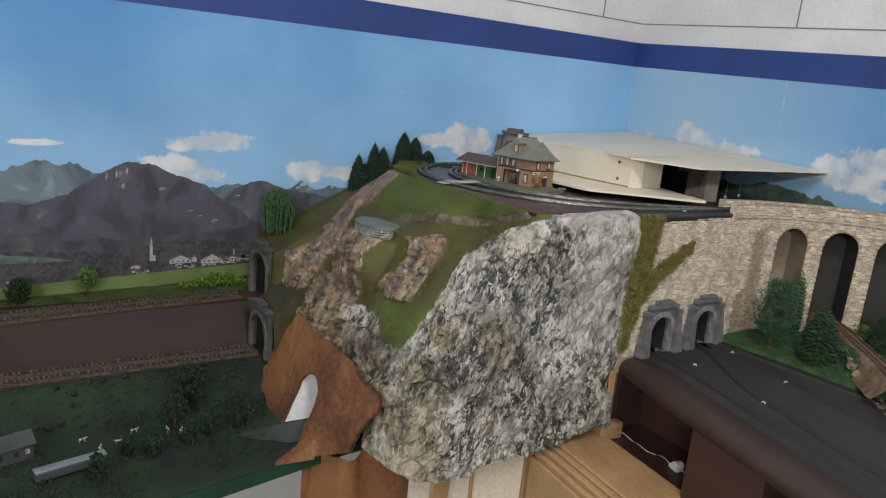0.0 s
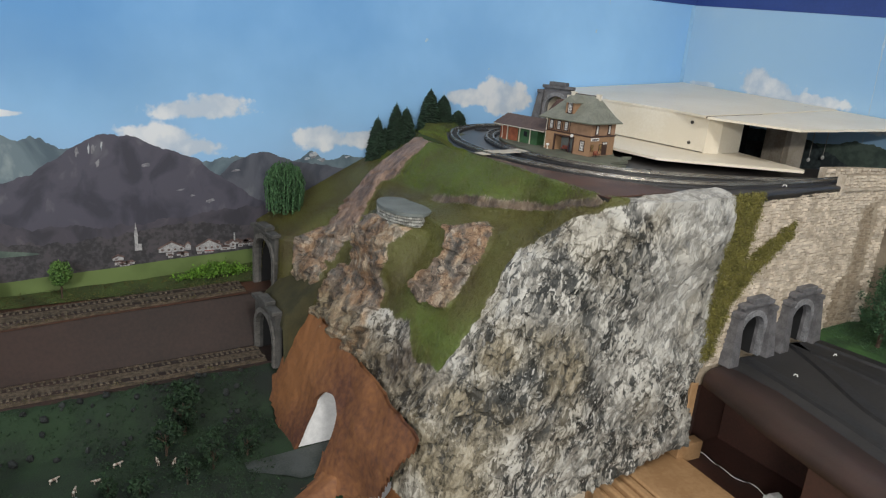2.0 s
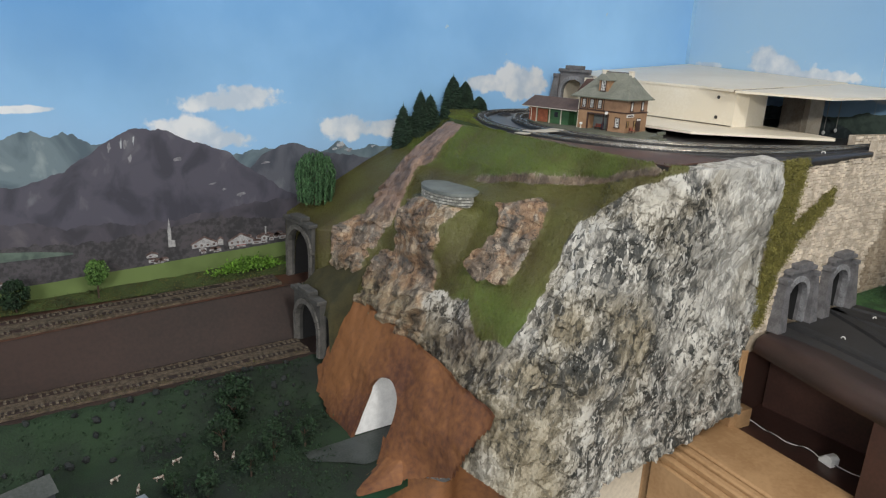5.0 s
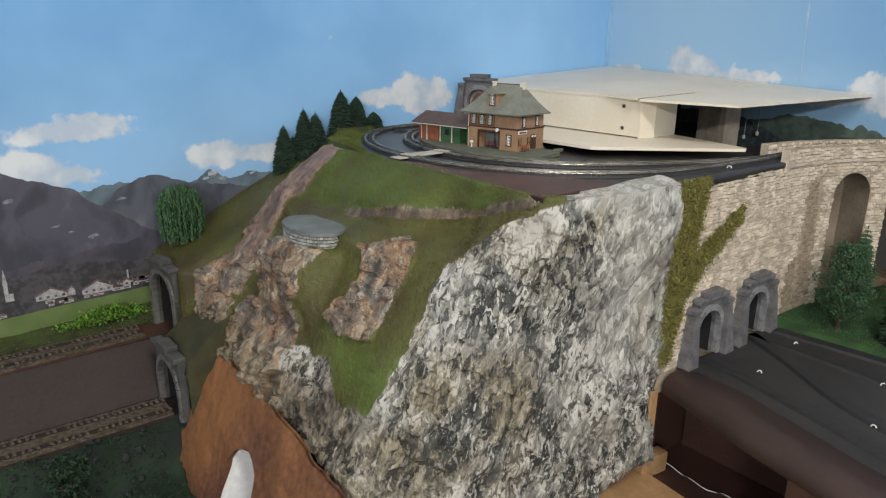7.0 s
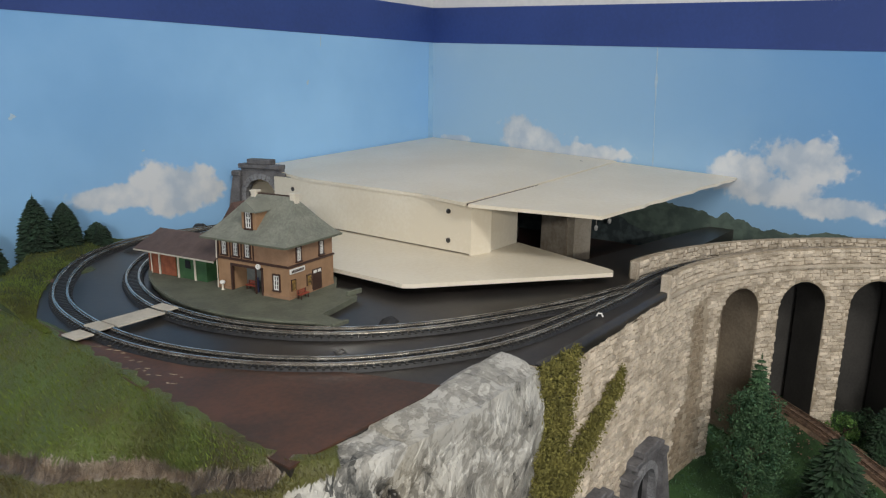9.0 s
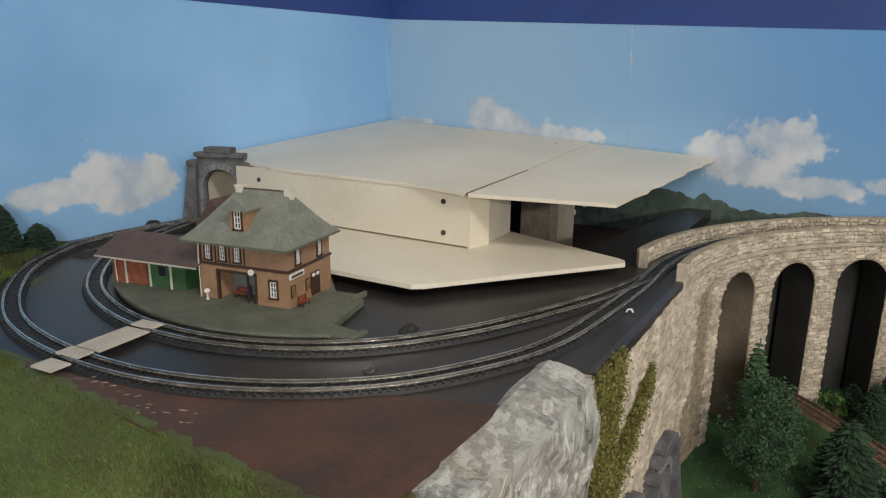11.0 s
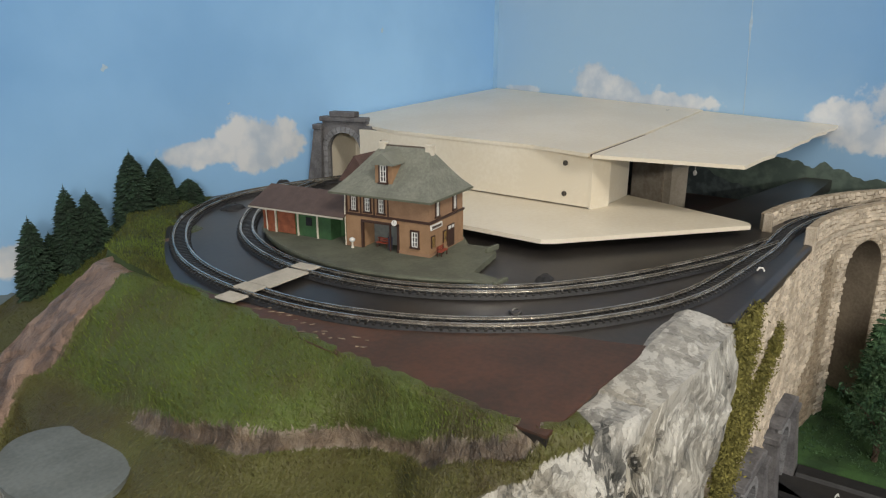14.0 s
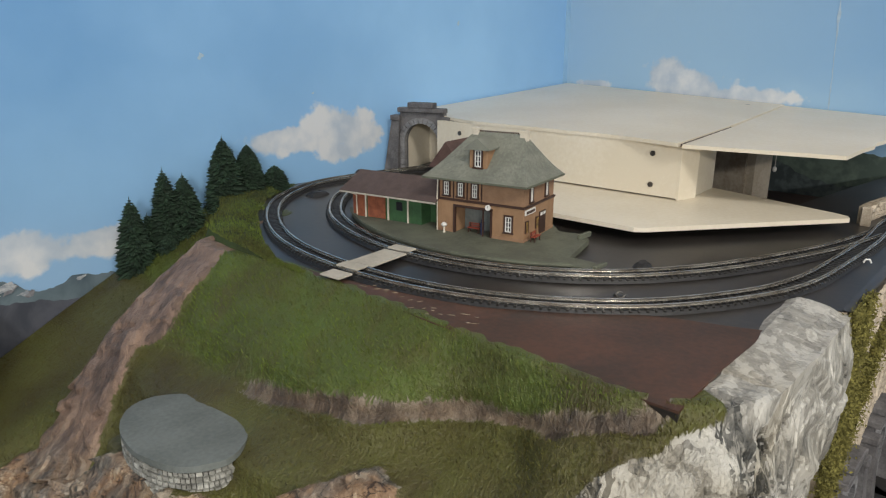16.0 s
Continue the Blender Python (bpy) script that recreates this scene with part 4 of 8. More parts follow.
    # hills on the east sheet
    mist = [(-2.3, 1.05), (0.5, 1.06), (0.8, 1.06), (0.95, 1.045), (1.1, 1.03), (1.3, 1.0), (1.6, 1.0)]
    hill = [(-2.3, 1.0), (0.4, 1.0), (0.78, 1.01), (0.90, 1.005), (0.945, 1.018), (0.962, 1.026), (0.975, 1.016), (1.02, 1.030), (1.10, 1.034), (1.16, 1.020), (1.22, 1.01), (1.59, 1.0)]
    low = [(-2.3, 0.95), (0.7, 0.955), (0.9, 0.965), (1.0, 0.970), (1.06, 0.972), (1.12, 0.985), (1.2, 1.02), (1.3, 1.03), (1.59, 1.02)]
    printed("printed_hill", strip_outline(hill, -2.3, 1.59, 0.45, 0.005, 4.1, 40), 0.0028, "hill_green", back, wall="e")
    printed("printed_hill", strip_outline(low, -2.3, 1.59, 0.45, 0.005, 8.1, 50), 0.0036, "hill_dark", back, wall="e")


backdrop()

# ---- the mountain ----
SOUTH_Y = 0.889
PROFILE_SOUTH = [(0.49, 0.506), (0.56, 0.508), (0.63, 0.518), (0.675, 0.534), (0.71, 0.556), (0.75, 0.585), (0.818, 0.622), (0.903, 0.690), (0.946, 0.722), (0.968, 0.745), (0.984, 0.764), (1.0, 0.777)]
PROFILE_STEP = [(0.49, 0.52), (0.70, 0.553), (0.75, 0.578), (0.82, 0.620), (0.90, 0.682), (0.928, 0.706), (0.946, 0.748), (0.953, 0.762), (0.974, 0.768), (1.0, 0.777)]
PROFILE_MID = [(0.49, 0.540), (0.70, 0.553), (0.735, 0.557), (0.80, 0.602), (0.88, 0.650), (0.920, 0.664), (0.936, 0.706), (0.958, 0.718), (0.975, 0.742), (1.0, 0.782)]
PROFILE_RIDGE = [(0.49, 0.545), (0.74, 0.548), (0.823, 0.594), (0.852, 0.622), (0.936, 0.690), (1.0, 0.770)]
PROFILE_FAR = [(0.49, 0.545), (0.70, 0.532), (0.815, 0.538), (0.835, 0.575), (0.90, 0.700), (0.96, 0.820), (1.0, 0.900)]


def fillet(z):
    return 0.070 + 0.040 * smooth(0.78, 0.68, z)


def west_x(y, z):
    a, b, c, d = (line_at(p, z) for p in (PROFILE_SOUTH, PROFILE_MID, PROFILE_RIDGE, PROFILE_FAR))
    m = line_at(PROFILE_STEP, z)
    s = a + (m - a) * smooth(0.965, 1.010, y)
    s = s + (b - s) * smooth(1.04, 1.12, y)
    s = s + (c - s) * smooth(1.29, 1.37, y)
    return s + (d - s) * smooth(1.400, 1.450, y)


BOTTOM_LINE = [(0.50, 0.620), (0.53, 0.600), (0.573, 0.580), (0.62, 0.568), (0.66, 0.573), (0.715, 0.577), (0.80, 0.580), (0.893, 0.585), (1.0, 0.597)]


def bottom_z(x, y):
    """The lower rim of the rock."""
    if y < 1.002:
        return line_at(BOTTOM_LINE, x) + 0.006 * noise.noise(Vector((x * 40, 0.2, 0)))
    return line_at([(0.96, 0.684), (1.06, 0.694), (1.13, 0.704), (1.24, 0.712), (1.32, 0.716)], y)- (0.12 if 1.322 < y < 1.352 or y > 1.437 else 0.0) + 0.004 * noise.noise(Vector((y * 30, 1.7, 0)))


def bump_fn(a, b, c, d, x):
    return smooth(a, b, x) * (1 - smooth(c, d, x))


def rock_share(x, y, z, south):
    """Where rock shows through the flock: the south face, the low rim, three ribs on the west slope and a band under the ledge. Also how warm its colour is, and the band alone."""
    w = 0.014 * noise.fractal(Vector((x * 20, y * 20, z * 20)), 0.8, 2.0, 3)
    y, zz = y + w, z + w * 0.7
    edge = line_at([(0.70, 0.990), (0.76, 0.985), (0.82, 0.972), (0.90, 0.990), (0.955, 0.952), (0.985, 0.925), (1.0, 0.905)], z)
    face = 1 - smooth(-0.006, 0.006, y - edge) if z > 0.72 else 1.0
    mid1 = line_at([(0.82, 1.076), (0.838, 1.078), (0.86, 1.069), (0.91, 1.066), (0.94, 1.078)], zz)
    half1 = line_at([(0.812, 0.0), (0.822, 0.028), (0.840, 0.043), (0.875, 0.040), (0.910, 0.033), (0.928, 0.026), (0.938, 0.0)], zz)
    rib1 = 1 - smooth(half1 - 0.006, half1 + 0.004, abs(y - mid1)) if half1 > 0 else 0.0
    left2 = line_at([(0.72, 1.334), (0.755, 1.324), (0.80, 1.307), (0.85, 1.278), (0.89, 1.250)], zz)
    right2 = line_at([(0.725, 1.124), (0.745, 1.131), (0.777, 1.148), (0.82, 1.169), (0.86, 1.160), (0.89, 1.155)], zz)
    rib2 = bump_fn(right2 - 0.004, right2 + 0.005, left2 - 0.004, left2 + 0.004, y) * (1 - smooth(0.890, 0.902, zz))
    right3 = line_at([(0.74, 1.337), (0.81, 1.329), (0.85, 1.334), (0.88, 1.338), (1.0, 1.350)], zz)
    left3 = line_at([(0.74, 1.420), (0.88, 1.422), (1.0, 1.436)], zz)
    rib3 = bump_fn(right3 - 0.004, right3 + 0.004, left3 - 0.006, left3 + 0.006, y) * smooth(0.742, 0.756, zz)
    low = bump_fn(0.9, 0.95, 1.150, 1.160, y) * (1 - smooth(0.758, 0.770, zz - line_at([(1.05, 0.0), (1.085, 0.030), (1.15, 0.026)], y)))
    foot = line_at([(0.93, 0.991), (0.97, 0.977), (1.0, 0.966), (1.05, 0.953), (1.12, 0.947), (1.19, 0.935), (1.235, 0.932)], y)
    over = z - foot + 0.006 * noise.noise(Vector((y * 22, 2, 0)))
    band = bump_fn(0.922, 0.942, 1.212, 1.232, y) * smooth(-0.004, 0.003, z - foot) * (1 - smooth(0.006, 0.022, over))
    return max(south, face, rib1, rib2, rib3, low, band * 0.72), max(rib1, rib2 * 0.95, rib3), band


def crease(p, k):
    return abs(noise.noise(p * k)) - 0.22


def mountain():
    n_s, n_a, n_w = 330, 70, 340
    levels = [0.49 + 0.51 * i / 340 for i in range(341)]
    inset = [0.004, 0.009, 0.015, 0.022, 0.030, 0.038, 0.046]
    verts, keep = [], []
    rock, warm, ochre, pale, hollow, olive, plaster, bands = [], [], [], [], [], [], [], []
    cols = n_s + n_a + n_w
    for r in range(len(levels) + len(inset)):
        z = levels[min(r, len(levels) - 1)]
        d = 0 if r < len(levels) else inset[r - len(levels)]
        fz = fillet(z)
        corner = west_x(SOUTH_Y + fz, z)
        for c in range(cols):
            if c < n_s:
                t = c / n_s
                x, y = 1.002 + (corner + fz - 1.002) * t, SOUTH_Y
                nx, ny, south = 0.0, -1.0, 1.0
                dd = d * 0.95
            elif c < n_s + n_a:
                t = (c - n_s) / n_a
                a = math.pi / 2 * t
                x, y = corner + fz * (1 - math.sin(a)), SOUTH_Y + fz * (1 - math.cos(a))
                nx, ny, south = -math.sin(a), -math.cos(a), 0.0
                dd = d * (0.95 - 0.5 * t)
            else:
                t = (c - n_s - n_a) / (n_w - 1)
                y = SOUTH_Y + fz + (WALL_N - 0.004 - SOUTH_Y - fz) * t
                x, nx, ny, south = west_x(y, z), -1.0, 0.0, 0.0
                dd = d * 0.45
            slope = 0.0 if south else 0.45
            sh, wm, band = rock_share(x, y, z, south)
            p = Vector((x, y, z))
            # crumpled sheet: folds with sharp creases, drawn out downwards
            q = Vector((x + 0.35 * z, y + 0.35 * z, z * 0.62))
            big = noise.fractal(p * 9, 0.9, 2.0, 2)
            folds = crease(q, 24) - crease(q + Vector((5, 2, 9)), 27)
            small = crease(q + Vector((1, 7, 3)), 62) - crease(q + Vector((8, 3, 1)), 70)
            fin = crease(q + Vector((4, 4, 2)), 150)
            dist, spot = noise.voronoi(q * 34 + Vector((0, 0, 1.3)) + 0.35 * noise.noise_vector(q * 30), distance_metric="DISTANCE")
            step = noise.noise(spot[0] * 7.7) * 0.8
            tilt = (q * 34 - spot[0]).dot(noise.noise_vector(spot[0] * 3.1)) * 0.9
            plane = step + tilt + 0.4 * min(0.5, dist[1] - dist[0])
            # small flakes with sharp steps between them
            q2 = Vector((x - 0.5 * z, y + 0.3 * z, z * 0.60)) * 88
            q2 = q2 + 0.35 * noise.noise_vector(q2 * 0.4)
            dist2, spot2 = noise.voronoi(q2, distance_metric="DISTANCE")
            flake = max(0.9 * noise.noise(s * 7.7) + 1.5 * (q2 - s).dot(noise.noise_vector(s * 3.1)) - 0.35 * (q2 - s).length for s in spot2[:3])
            calm = max(smooth(0.815, 0.905, x) * smooth(0.72, 0.83, z), smooth(0.78, 0.84, x) * smooth(0.965, 0.99, z)) if y < 0.95 else 0.0
            relief = big * 0.010 + folds * 0.0065 + plane * 0.0050 * (1 - 0.5 * calm) + small * 0.0020 * (1 - 0.8 * calm) + fin * 0.0010 * (1 - 0.7 * calm) + flake * 0.0042 * (1 - 0.6 * calm)
            if wm > 0.2:
                strata = noise.noise(Vector((x * 9, y * 9, z * 130 + 25 * y)))
                q3 = Vector((x + 0.2 * z, y - 0.3 * z, z * 1.25)) * 62
                dist3, spot3 = noise.voronoi(q3 + 0.3 * noise.noise_vector(q3 * 0.5), distance_metric="DISTANCE")
                chip = 0.8 * noise.noise(spot3[0] * 7.7) + 1.1 * (q3 - spot3[0]).dot(noise.noise_vector(spot3[0] * 3.1))
                relief = big * 0.008 + plane * 0.0085 + chip * 0.0036 + 0.0042 * strata
            smear = bump_fn(1.31, 1.335, 1.43, 1.45, y) * smooth(0.83, 0.88, z)
            relief = relief * (1 - 0.93 * band) * (1 - 0.65 * smear) + band * 0.0012 * noise.noise(Vector((y * 120, z * 14, 3)))
            soft = big * 0.005 + 0.0012 * fin
            lift = sh * relief + (1 - sh) * soft + 0.007 * wm * (1 if z < 0.99 else 0.4) - 0.003 * band
            rim = 1 - 0.75 * smooth(0.965, 1.0, z)
            # ledge that carries the round platform
            lift += 0.030 * bump_fn(1.135, 1.175, 1.268, 1.305, y) * bump_fn(0.80, 0.862, 0.890, 0.908, z) * (0 if south else 1)
            if y > WALL_N - 0.03:
                lift = min(lift, 0.0)
            lift *= rim
            x += nx * (lift - dd)
            y += ny * (lift - dd)
            zz = z + slope * lift
            if south or sh > 0.5 and y < 0.95:
                zz -= 0.0025 * smooth(0.97, 1.0, z) - 0.003 * smooth(0.010, 0.030, d) + 0.004 * smooth(0.042, 0.046, d)
                zz += 0.0028 * noise.noise(Vector((x * 30, y * 30, 4))) * smooth(0.97, 1.0, z) * (1 - 0.8 * smooth(0.02, 0.035, d))
                zz += 0.0020 * small * smooth(0.97, 1.0, z) * (1 - 0.8 * smooth(0.02, 0.035, d))
            if south:
                # notch broken out of the rim
                pit = math.exp(-((x - 0.797) / 0.017) ** 2) * bump_fn(0.958, 0.980, 1.2, 1.3, z) * (1 - smooth(0.022, 0.034, d))
                zz -= 0.011 * pit
                y += 0.004 * pit
            if south:
                zz += 0.0035 * smooth(0.90, 0.95, x) * smooth(0.006, 0.015, d)
            if d and not south:
                zz += 0.0016 + 0.0008 * noise.noise(Vector((x * 90, y * 90, 9))) - 0.16 * max(0.0, dd - 0.008)
            y = min(y, WALL_N - 0.006)
            verts.append((x, y, zz))
            keep.append(z >= bottom_z(x, y) and not (abs(y - 1.500) < 0.037 and 0.70 < z < 0.764 + math.sqrt(max(0.0, 0.037**2 - (y - 1.500) ** 2))))
            rock.append(sh)
            warm.append(max(0.0, min(1.0, min(1.0, 2.4 * wm) * (0.97 + 0.3 * noise.noise(p * 14)) + 0.75 * band)))
            oc = bump_fn(0.60, 0.64, 0.72, 0.78, x) * bump_fn(0.70, 0.74, 0.82, 0.87, z) * (0.45 + 1.3 * noise.noise(p * 20)) + 0.35 * smooth(0.15, 0.4, noise.noise(p * 11))
            # ochre on the low corner paints in the shade that lies there
            oc += (0.75 + 0.9 * noise.noise(p * 16)) * smooth(0.66, 0.58, x) * smooth(0.79, 0.74, z)
            # upper-left ochre is partly real, partly shade put into the colour
            oc += 0.5 * bump_fn(0.72, 0.76, 0.84, 0.88, x) * smooth(0.93, 0.97, z) * (south > 0)
            ochre.append(max(0.0, min(1.0, oc)) * 0.8)
            pale.append(calm + 0.2 * smooth(0.975, 1.0, z) * (1 if y < 0.96 else 0))
            # dark paint spots, plus shade painted over the upper-left and low west rock
            ink_shade = sum(w * math.exp(-((x - cx) ** 2 + (z - cz) ** 2) / r**2) for cx, cz, r, w in ((0.899, 0.937, 0.022, 0.9), (0.735, 0.815, 0.050, 0.45), (0.625, 0.745, 0.055, 0.5), (0.83, 0.70, 0.06, 0.25), (0.765, 0.955, 0.030, 0.45), (0.835, 0.935, 0.020, 0.4))) if y < 0.95 else 0.8 * math.exp(-((y - 1.07) ** 2 + (z - 0.755) ** 2) / 0.065**2)
            hollow.append(-ink_shade + folds * 0.4 + plane * 0.3 + small * 0.2 + flake * 0.7)
            plaster.append(0.9 * smear)
            # the ledge's own band, and umber that paints shade onto the low west rock
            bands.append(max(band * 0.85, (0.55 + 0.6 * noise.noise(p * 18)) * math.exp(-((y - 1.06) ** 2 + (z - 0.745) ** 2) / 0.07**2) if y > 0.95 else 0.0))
            olive.append(max(smooth(0.014, 0.0, z - line_at([(0.93, 0.996), (0.97, 0.984), (1.0, 0.966), (1.05, 0.951), (1.12, 0.943), (1.19, 0.934), (1.235, 0.930)], y)), 0.2 * smooth(1.38, 1.45, y)) * (1 - 0.85 * smooth(0.86, 0.79, z) * smooth(1.16, 1.12, y)))
    faces = []
    for r in range(len(levels) + len(inset) - 1):
        for c in range(cols - 1):
            q = (r * cols + c, r * cols + c + 1, (r + 1) * cols + c + 1, (r + 1) * cols + c)
            if all(keep[i] for i in q):
                faces.append(q)
    used = sorted({i for f in faces for i in f})
    back = {i: k for k, i in enumerate(used)}
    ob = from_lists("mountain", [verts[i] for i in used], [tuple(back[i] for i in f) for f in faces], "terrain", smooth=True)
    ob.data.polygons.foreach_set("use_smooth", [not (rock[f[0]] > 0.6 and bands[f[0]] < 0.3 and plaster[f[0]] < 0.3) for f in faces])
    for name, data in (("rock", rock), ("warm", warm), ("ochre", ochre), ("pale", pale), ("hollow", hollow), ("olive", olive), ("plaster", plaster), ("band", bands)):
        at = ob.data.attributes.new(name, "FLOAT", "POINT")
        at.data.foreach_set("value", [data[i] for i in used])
    tagged(ob, "crumpled grey rock mountain with a grassy slope", "model mountain", kind="structure")
    # flock grass on the slope
    lush, dull = ([], []), ([], [])
    w0 = n_s + n_a // 3
    rnd = random.Random(8)
    for k in range(120000):
        r, c = rnd.randrange(85, len(levels) + 2), rnd.randrange(w0, cols - 1)
        i = r * cols + c
        if not keep[i] or rock[i] > 0.40 + rnd.uniform(-0.15, 0.1):
            continue
        x, y, z = verts[i]
        if (x - 0.655) ** 2 + (y - 1.222) ** 2 < 0.062**2 and z > 0.895:
            continue
        if z < 0.940 and rnd.random() < 0.45:
            continue
        x, y, z = x + rnd.uniform(-0.0015, 0.0015), y + rnd.uniform(-0.0015, 0.0015), z + rnd.uniform(-0.001, 0.001)
        h, a = rnd.uniform(0.0014, 0.0036), rnd.uniform(0, 6.28)
        if z < 0.94:
            h *= 0.7
        dx, dy = 0.0004 * math.cos(a), 0.0004 * math.sin(a)
        lx, ly = rnd.uniform(-0.0018, 0.0010) - 0.001, rnd.uniform(-0.0015, 0.0015)
        gv, gf = dull if olive[i] + rnd.uniform(-0.25, 0.25) > 0.5 else lush
        j = len(gv)
        gv += [(x - dx, y - dy, z - 0.0008), (x + dx, y + dy, z - 0.0008), (x + lx, y + ly, z + h)]
        gf.append((j, j + 1, j + 2))
    tagged(from_lists("grass", *lush, "blade"), "short green flock grass on the slope", "grass", kind="stuff")
    tagged(from_lists("grass", *dull, "blade_olive"), "short brown-olive flock on the ledges", "grass", kind="stuff")


mountain()


def brown_wall():
    """The bare brown plaster wall under the west rim, with a round-headed opening."""
    y0, y1 = 0.940, 1.392

    def place(u, d, z):
        lean = line_at([(0.53, 0.466), (0.57, 0.482), (0.65, 0.513), (0.735, 0.554)], z)
        lean += 0.022 * smooth(1.10, 1.02, u) * smooth(0.66, 0.56, z)
        return (lean + d + 0.0035 * noise.fractal(Vector((u * 22, z * 22, 0.3)), 0.8, 2.0, 4) - 0.004, u, z)

    bm = bmesh.new()
    hole = (1.151, 0.0385, 0.625, 0.53)
    us = [y0 + (y1 - y0) * i / 110 for i in range(111)]
    zs = [0.53 + 0.212 * i / 56 for i in range(57)]

    def inside(u, z):
        c, h, s, _ = hole
        return abs(u - c) < h and (z < s or (u - c) ** 2 + (z - s) ** 2 < h * h)

    def north(z):
        # ragged northern end, drawn in towards the foot
        return line_at([(0.53, 1.23), (0.555, 1.25), (0.572, 1.32), (0.595, 1.362), (0.615, 1.340), (0.70, 1.322), (0.74, 1.318)], z) + 0.005 * noise.noise(Vector((z * 60, 0, 0)))

    def crest(u):
        return line_at([(0.94, 0.704), (1.06, 0.716), (1.14, 0.724), (1.39, 0.734)], u) + 0.003 * noise.noise(Vector((u * 30, 4, 0)))

    def foot(u):
        # the wall ends where the rock takes over and along the board's edge
        return line_at([(0.94, 0.690), (0.953, 0.662), (0.9755, 0.606), (1.075, 0.550), (1.085, 0.50)], u) + 0.003 * noise.noise(Vector((u * 50, 0, 8)))

    def gone(u, z):
        return u > north(z) or inside(u, z) or z > crest(u) or z < foot(u)

    def snap(u, z):
        c, h, s, _ = hole
        if abs(z - crest(u)) < 0.0024:
            z = crest(u)
        if abs(z - foot(u)) < 0.0024:
            z = foot(u)
        if abs(u - north(z)) < 0.0026:
            u = north(z)
        if z <= s:
            return (c + math.copysign(h, u - c), z) if abs(abs(u - c) - h) < 0.003 else (u, z)
        r = math.hypot(u - c, z - s)
        return (c + (u - c) * h / r, s + (z - s) * h / r) if abs(r - h) < 0.0032 else (u, z)

    for d in (0.0, 0.005):
        grid = [[bm.verts.new(place(*(lambda q: (q[0], d, q[1]))(snap(u, z)))) for z in zs] for u in us]
        for i in range(110):
            for k in range(56):
                if not gone((us[i] + us[i + 1]) / 2, (zs[k] + zs[k + 1]) / 2):
                    bm.faces.new((grid[i][k], grid[i + 1][k], grid[i + 1][k + 1], grid[i][k + 1]))
    for v in [v for v in bm.verts if not v.link_faces]:
        bm.verts.remove(v)
    c, h, s, b = hole
    ring = [(c - h, b)] + [(c - h, b + (s - b) * i / 6) for i in range(1, 6)] + [(c - h * math.cos(math.pi * i / 20), s + h * math.sin(math.pi * i / 20)) for i in range(21)] + [(c + h, s - (s - b) * i / 6) for i in range(1, 7)]
    for (ua, za), (ub, zb) in zip(ring, ring[1:]):
        bm.faces.new([bm.verts.new(place(u, d, z)) for u, z, d in ((ua, za, -0.001), (ub, zb, -0.001), (ub, zb, 0.006), (ua, za, 0.006))])
    ob = part("plaster_wall", bm, "earth", smooth=True)
    tagged(ob, "rough orange-brown plaster wall with a tunnel opening", "plaster wall", kind="structure")
    # foot of plaster spread over the board, and the piece that hangs below it
    bm, rows = bmesh.new(), []
    for i in range(44):
        u = 1.066 + (1.130 - 1.066) * i / 43
        reach = 0.016 + 0.058 * bump_fn(1.066, 1.073, 1.085, 1.13, u) + 0.008 * noise.noise(Vector((u * 60, 0, 0)))
        x0 = 0.500 - 0.006 * smooth(1.0, 1.1, u)
        rows.append([bm.verts.new((x0 - reach * t, u - 0.012 * t, 0.557 + 0.030 * (1 - t) ** 2 + 0.003 * noise.noise(Vector((u * 70, t * 4, 0))))) for t in (0, 0.2, 0.4, 0.6, 0.8, 1.0)])
    for a, b in zip(rows, rows[1:]):
        for k in range(5):
            bm.faces.new((a[k], a[k + 1], b[k + 1], b[k]))
    tagged(part("plaster_foot", bm, "earth", smooth=True), "smeared brown plaster at the foot of the wall", "plaster", kind="structure")
    bm, rows = bmesh.new(), []
    for i in range(30):
        t = i / 29
        rows.append([bm.verts.new((0.474 + 0.18 * t + 0.006 * noise.noise(Vector((t * 9, z * 30, 1))), 1.083 - 0.113 * t + 0.012 * math.sin(t * 14) + 0.010 * noise.noise(Vector((t * 12, z * 20, 5))), min(z, 0.5535 + 0.09 * smooth(0.40, 0.65, t)))) for z in (0.30, 0.36, 0.42, 0.48, 0.552, 0.64)])
    for a, b in zip(rows, rows[1:]):
        for k in range(5):
            bm.faces.new((a[k], a[k + 1], b[k + 1], b[k]))
    tagged(part("plaster_skirt", bm, "earth", smooth=True), "brown plaster skirt hanging under the cliff", "plaster", kind="structure")
    bm = bmesh.new()
    block(bm, 0.0, 0.12, 1.1905, 1.1920, 0.5600, 0.664)
    for v in bm.verts:
        v.co.x = v.co.x + line_at([(0.56, 0.479), (0.67, 0.521)], v.co.z) if v.co.x < 0.06 else 0.62
        v.co.y -= 0.030 * (v.co.x - 0.48)
    tagged(part("paper_sheet", bm, "paper"), "white paper sheet standing behind the tunnel opening", "paper sheet")


brown_wall()


# ---- boards and decks ----
def valley_edge(x):
    """Front edge of the valley board."""
    return line_at([(-1.75, 1.0), (0.0, 1.0), (0.15, 1.014), (0.274, 1.033), (0.5506, 1.080), (0.66, 1.09)], x)


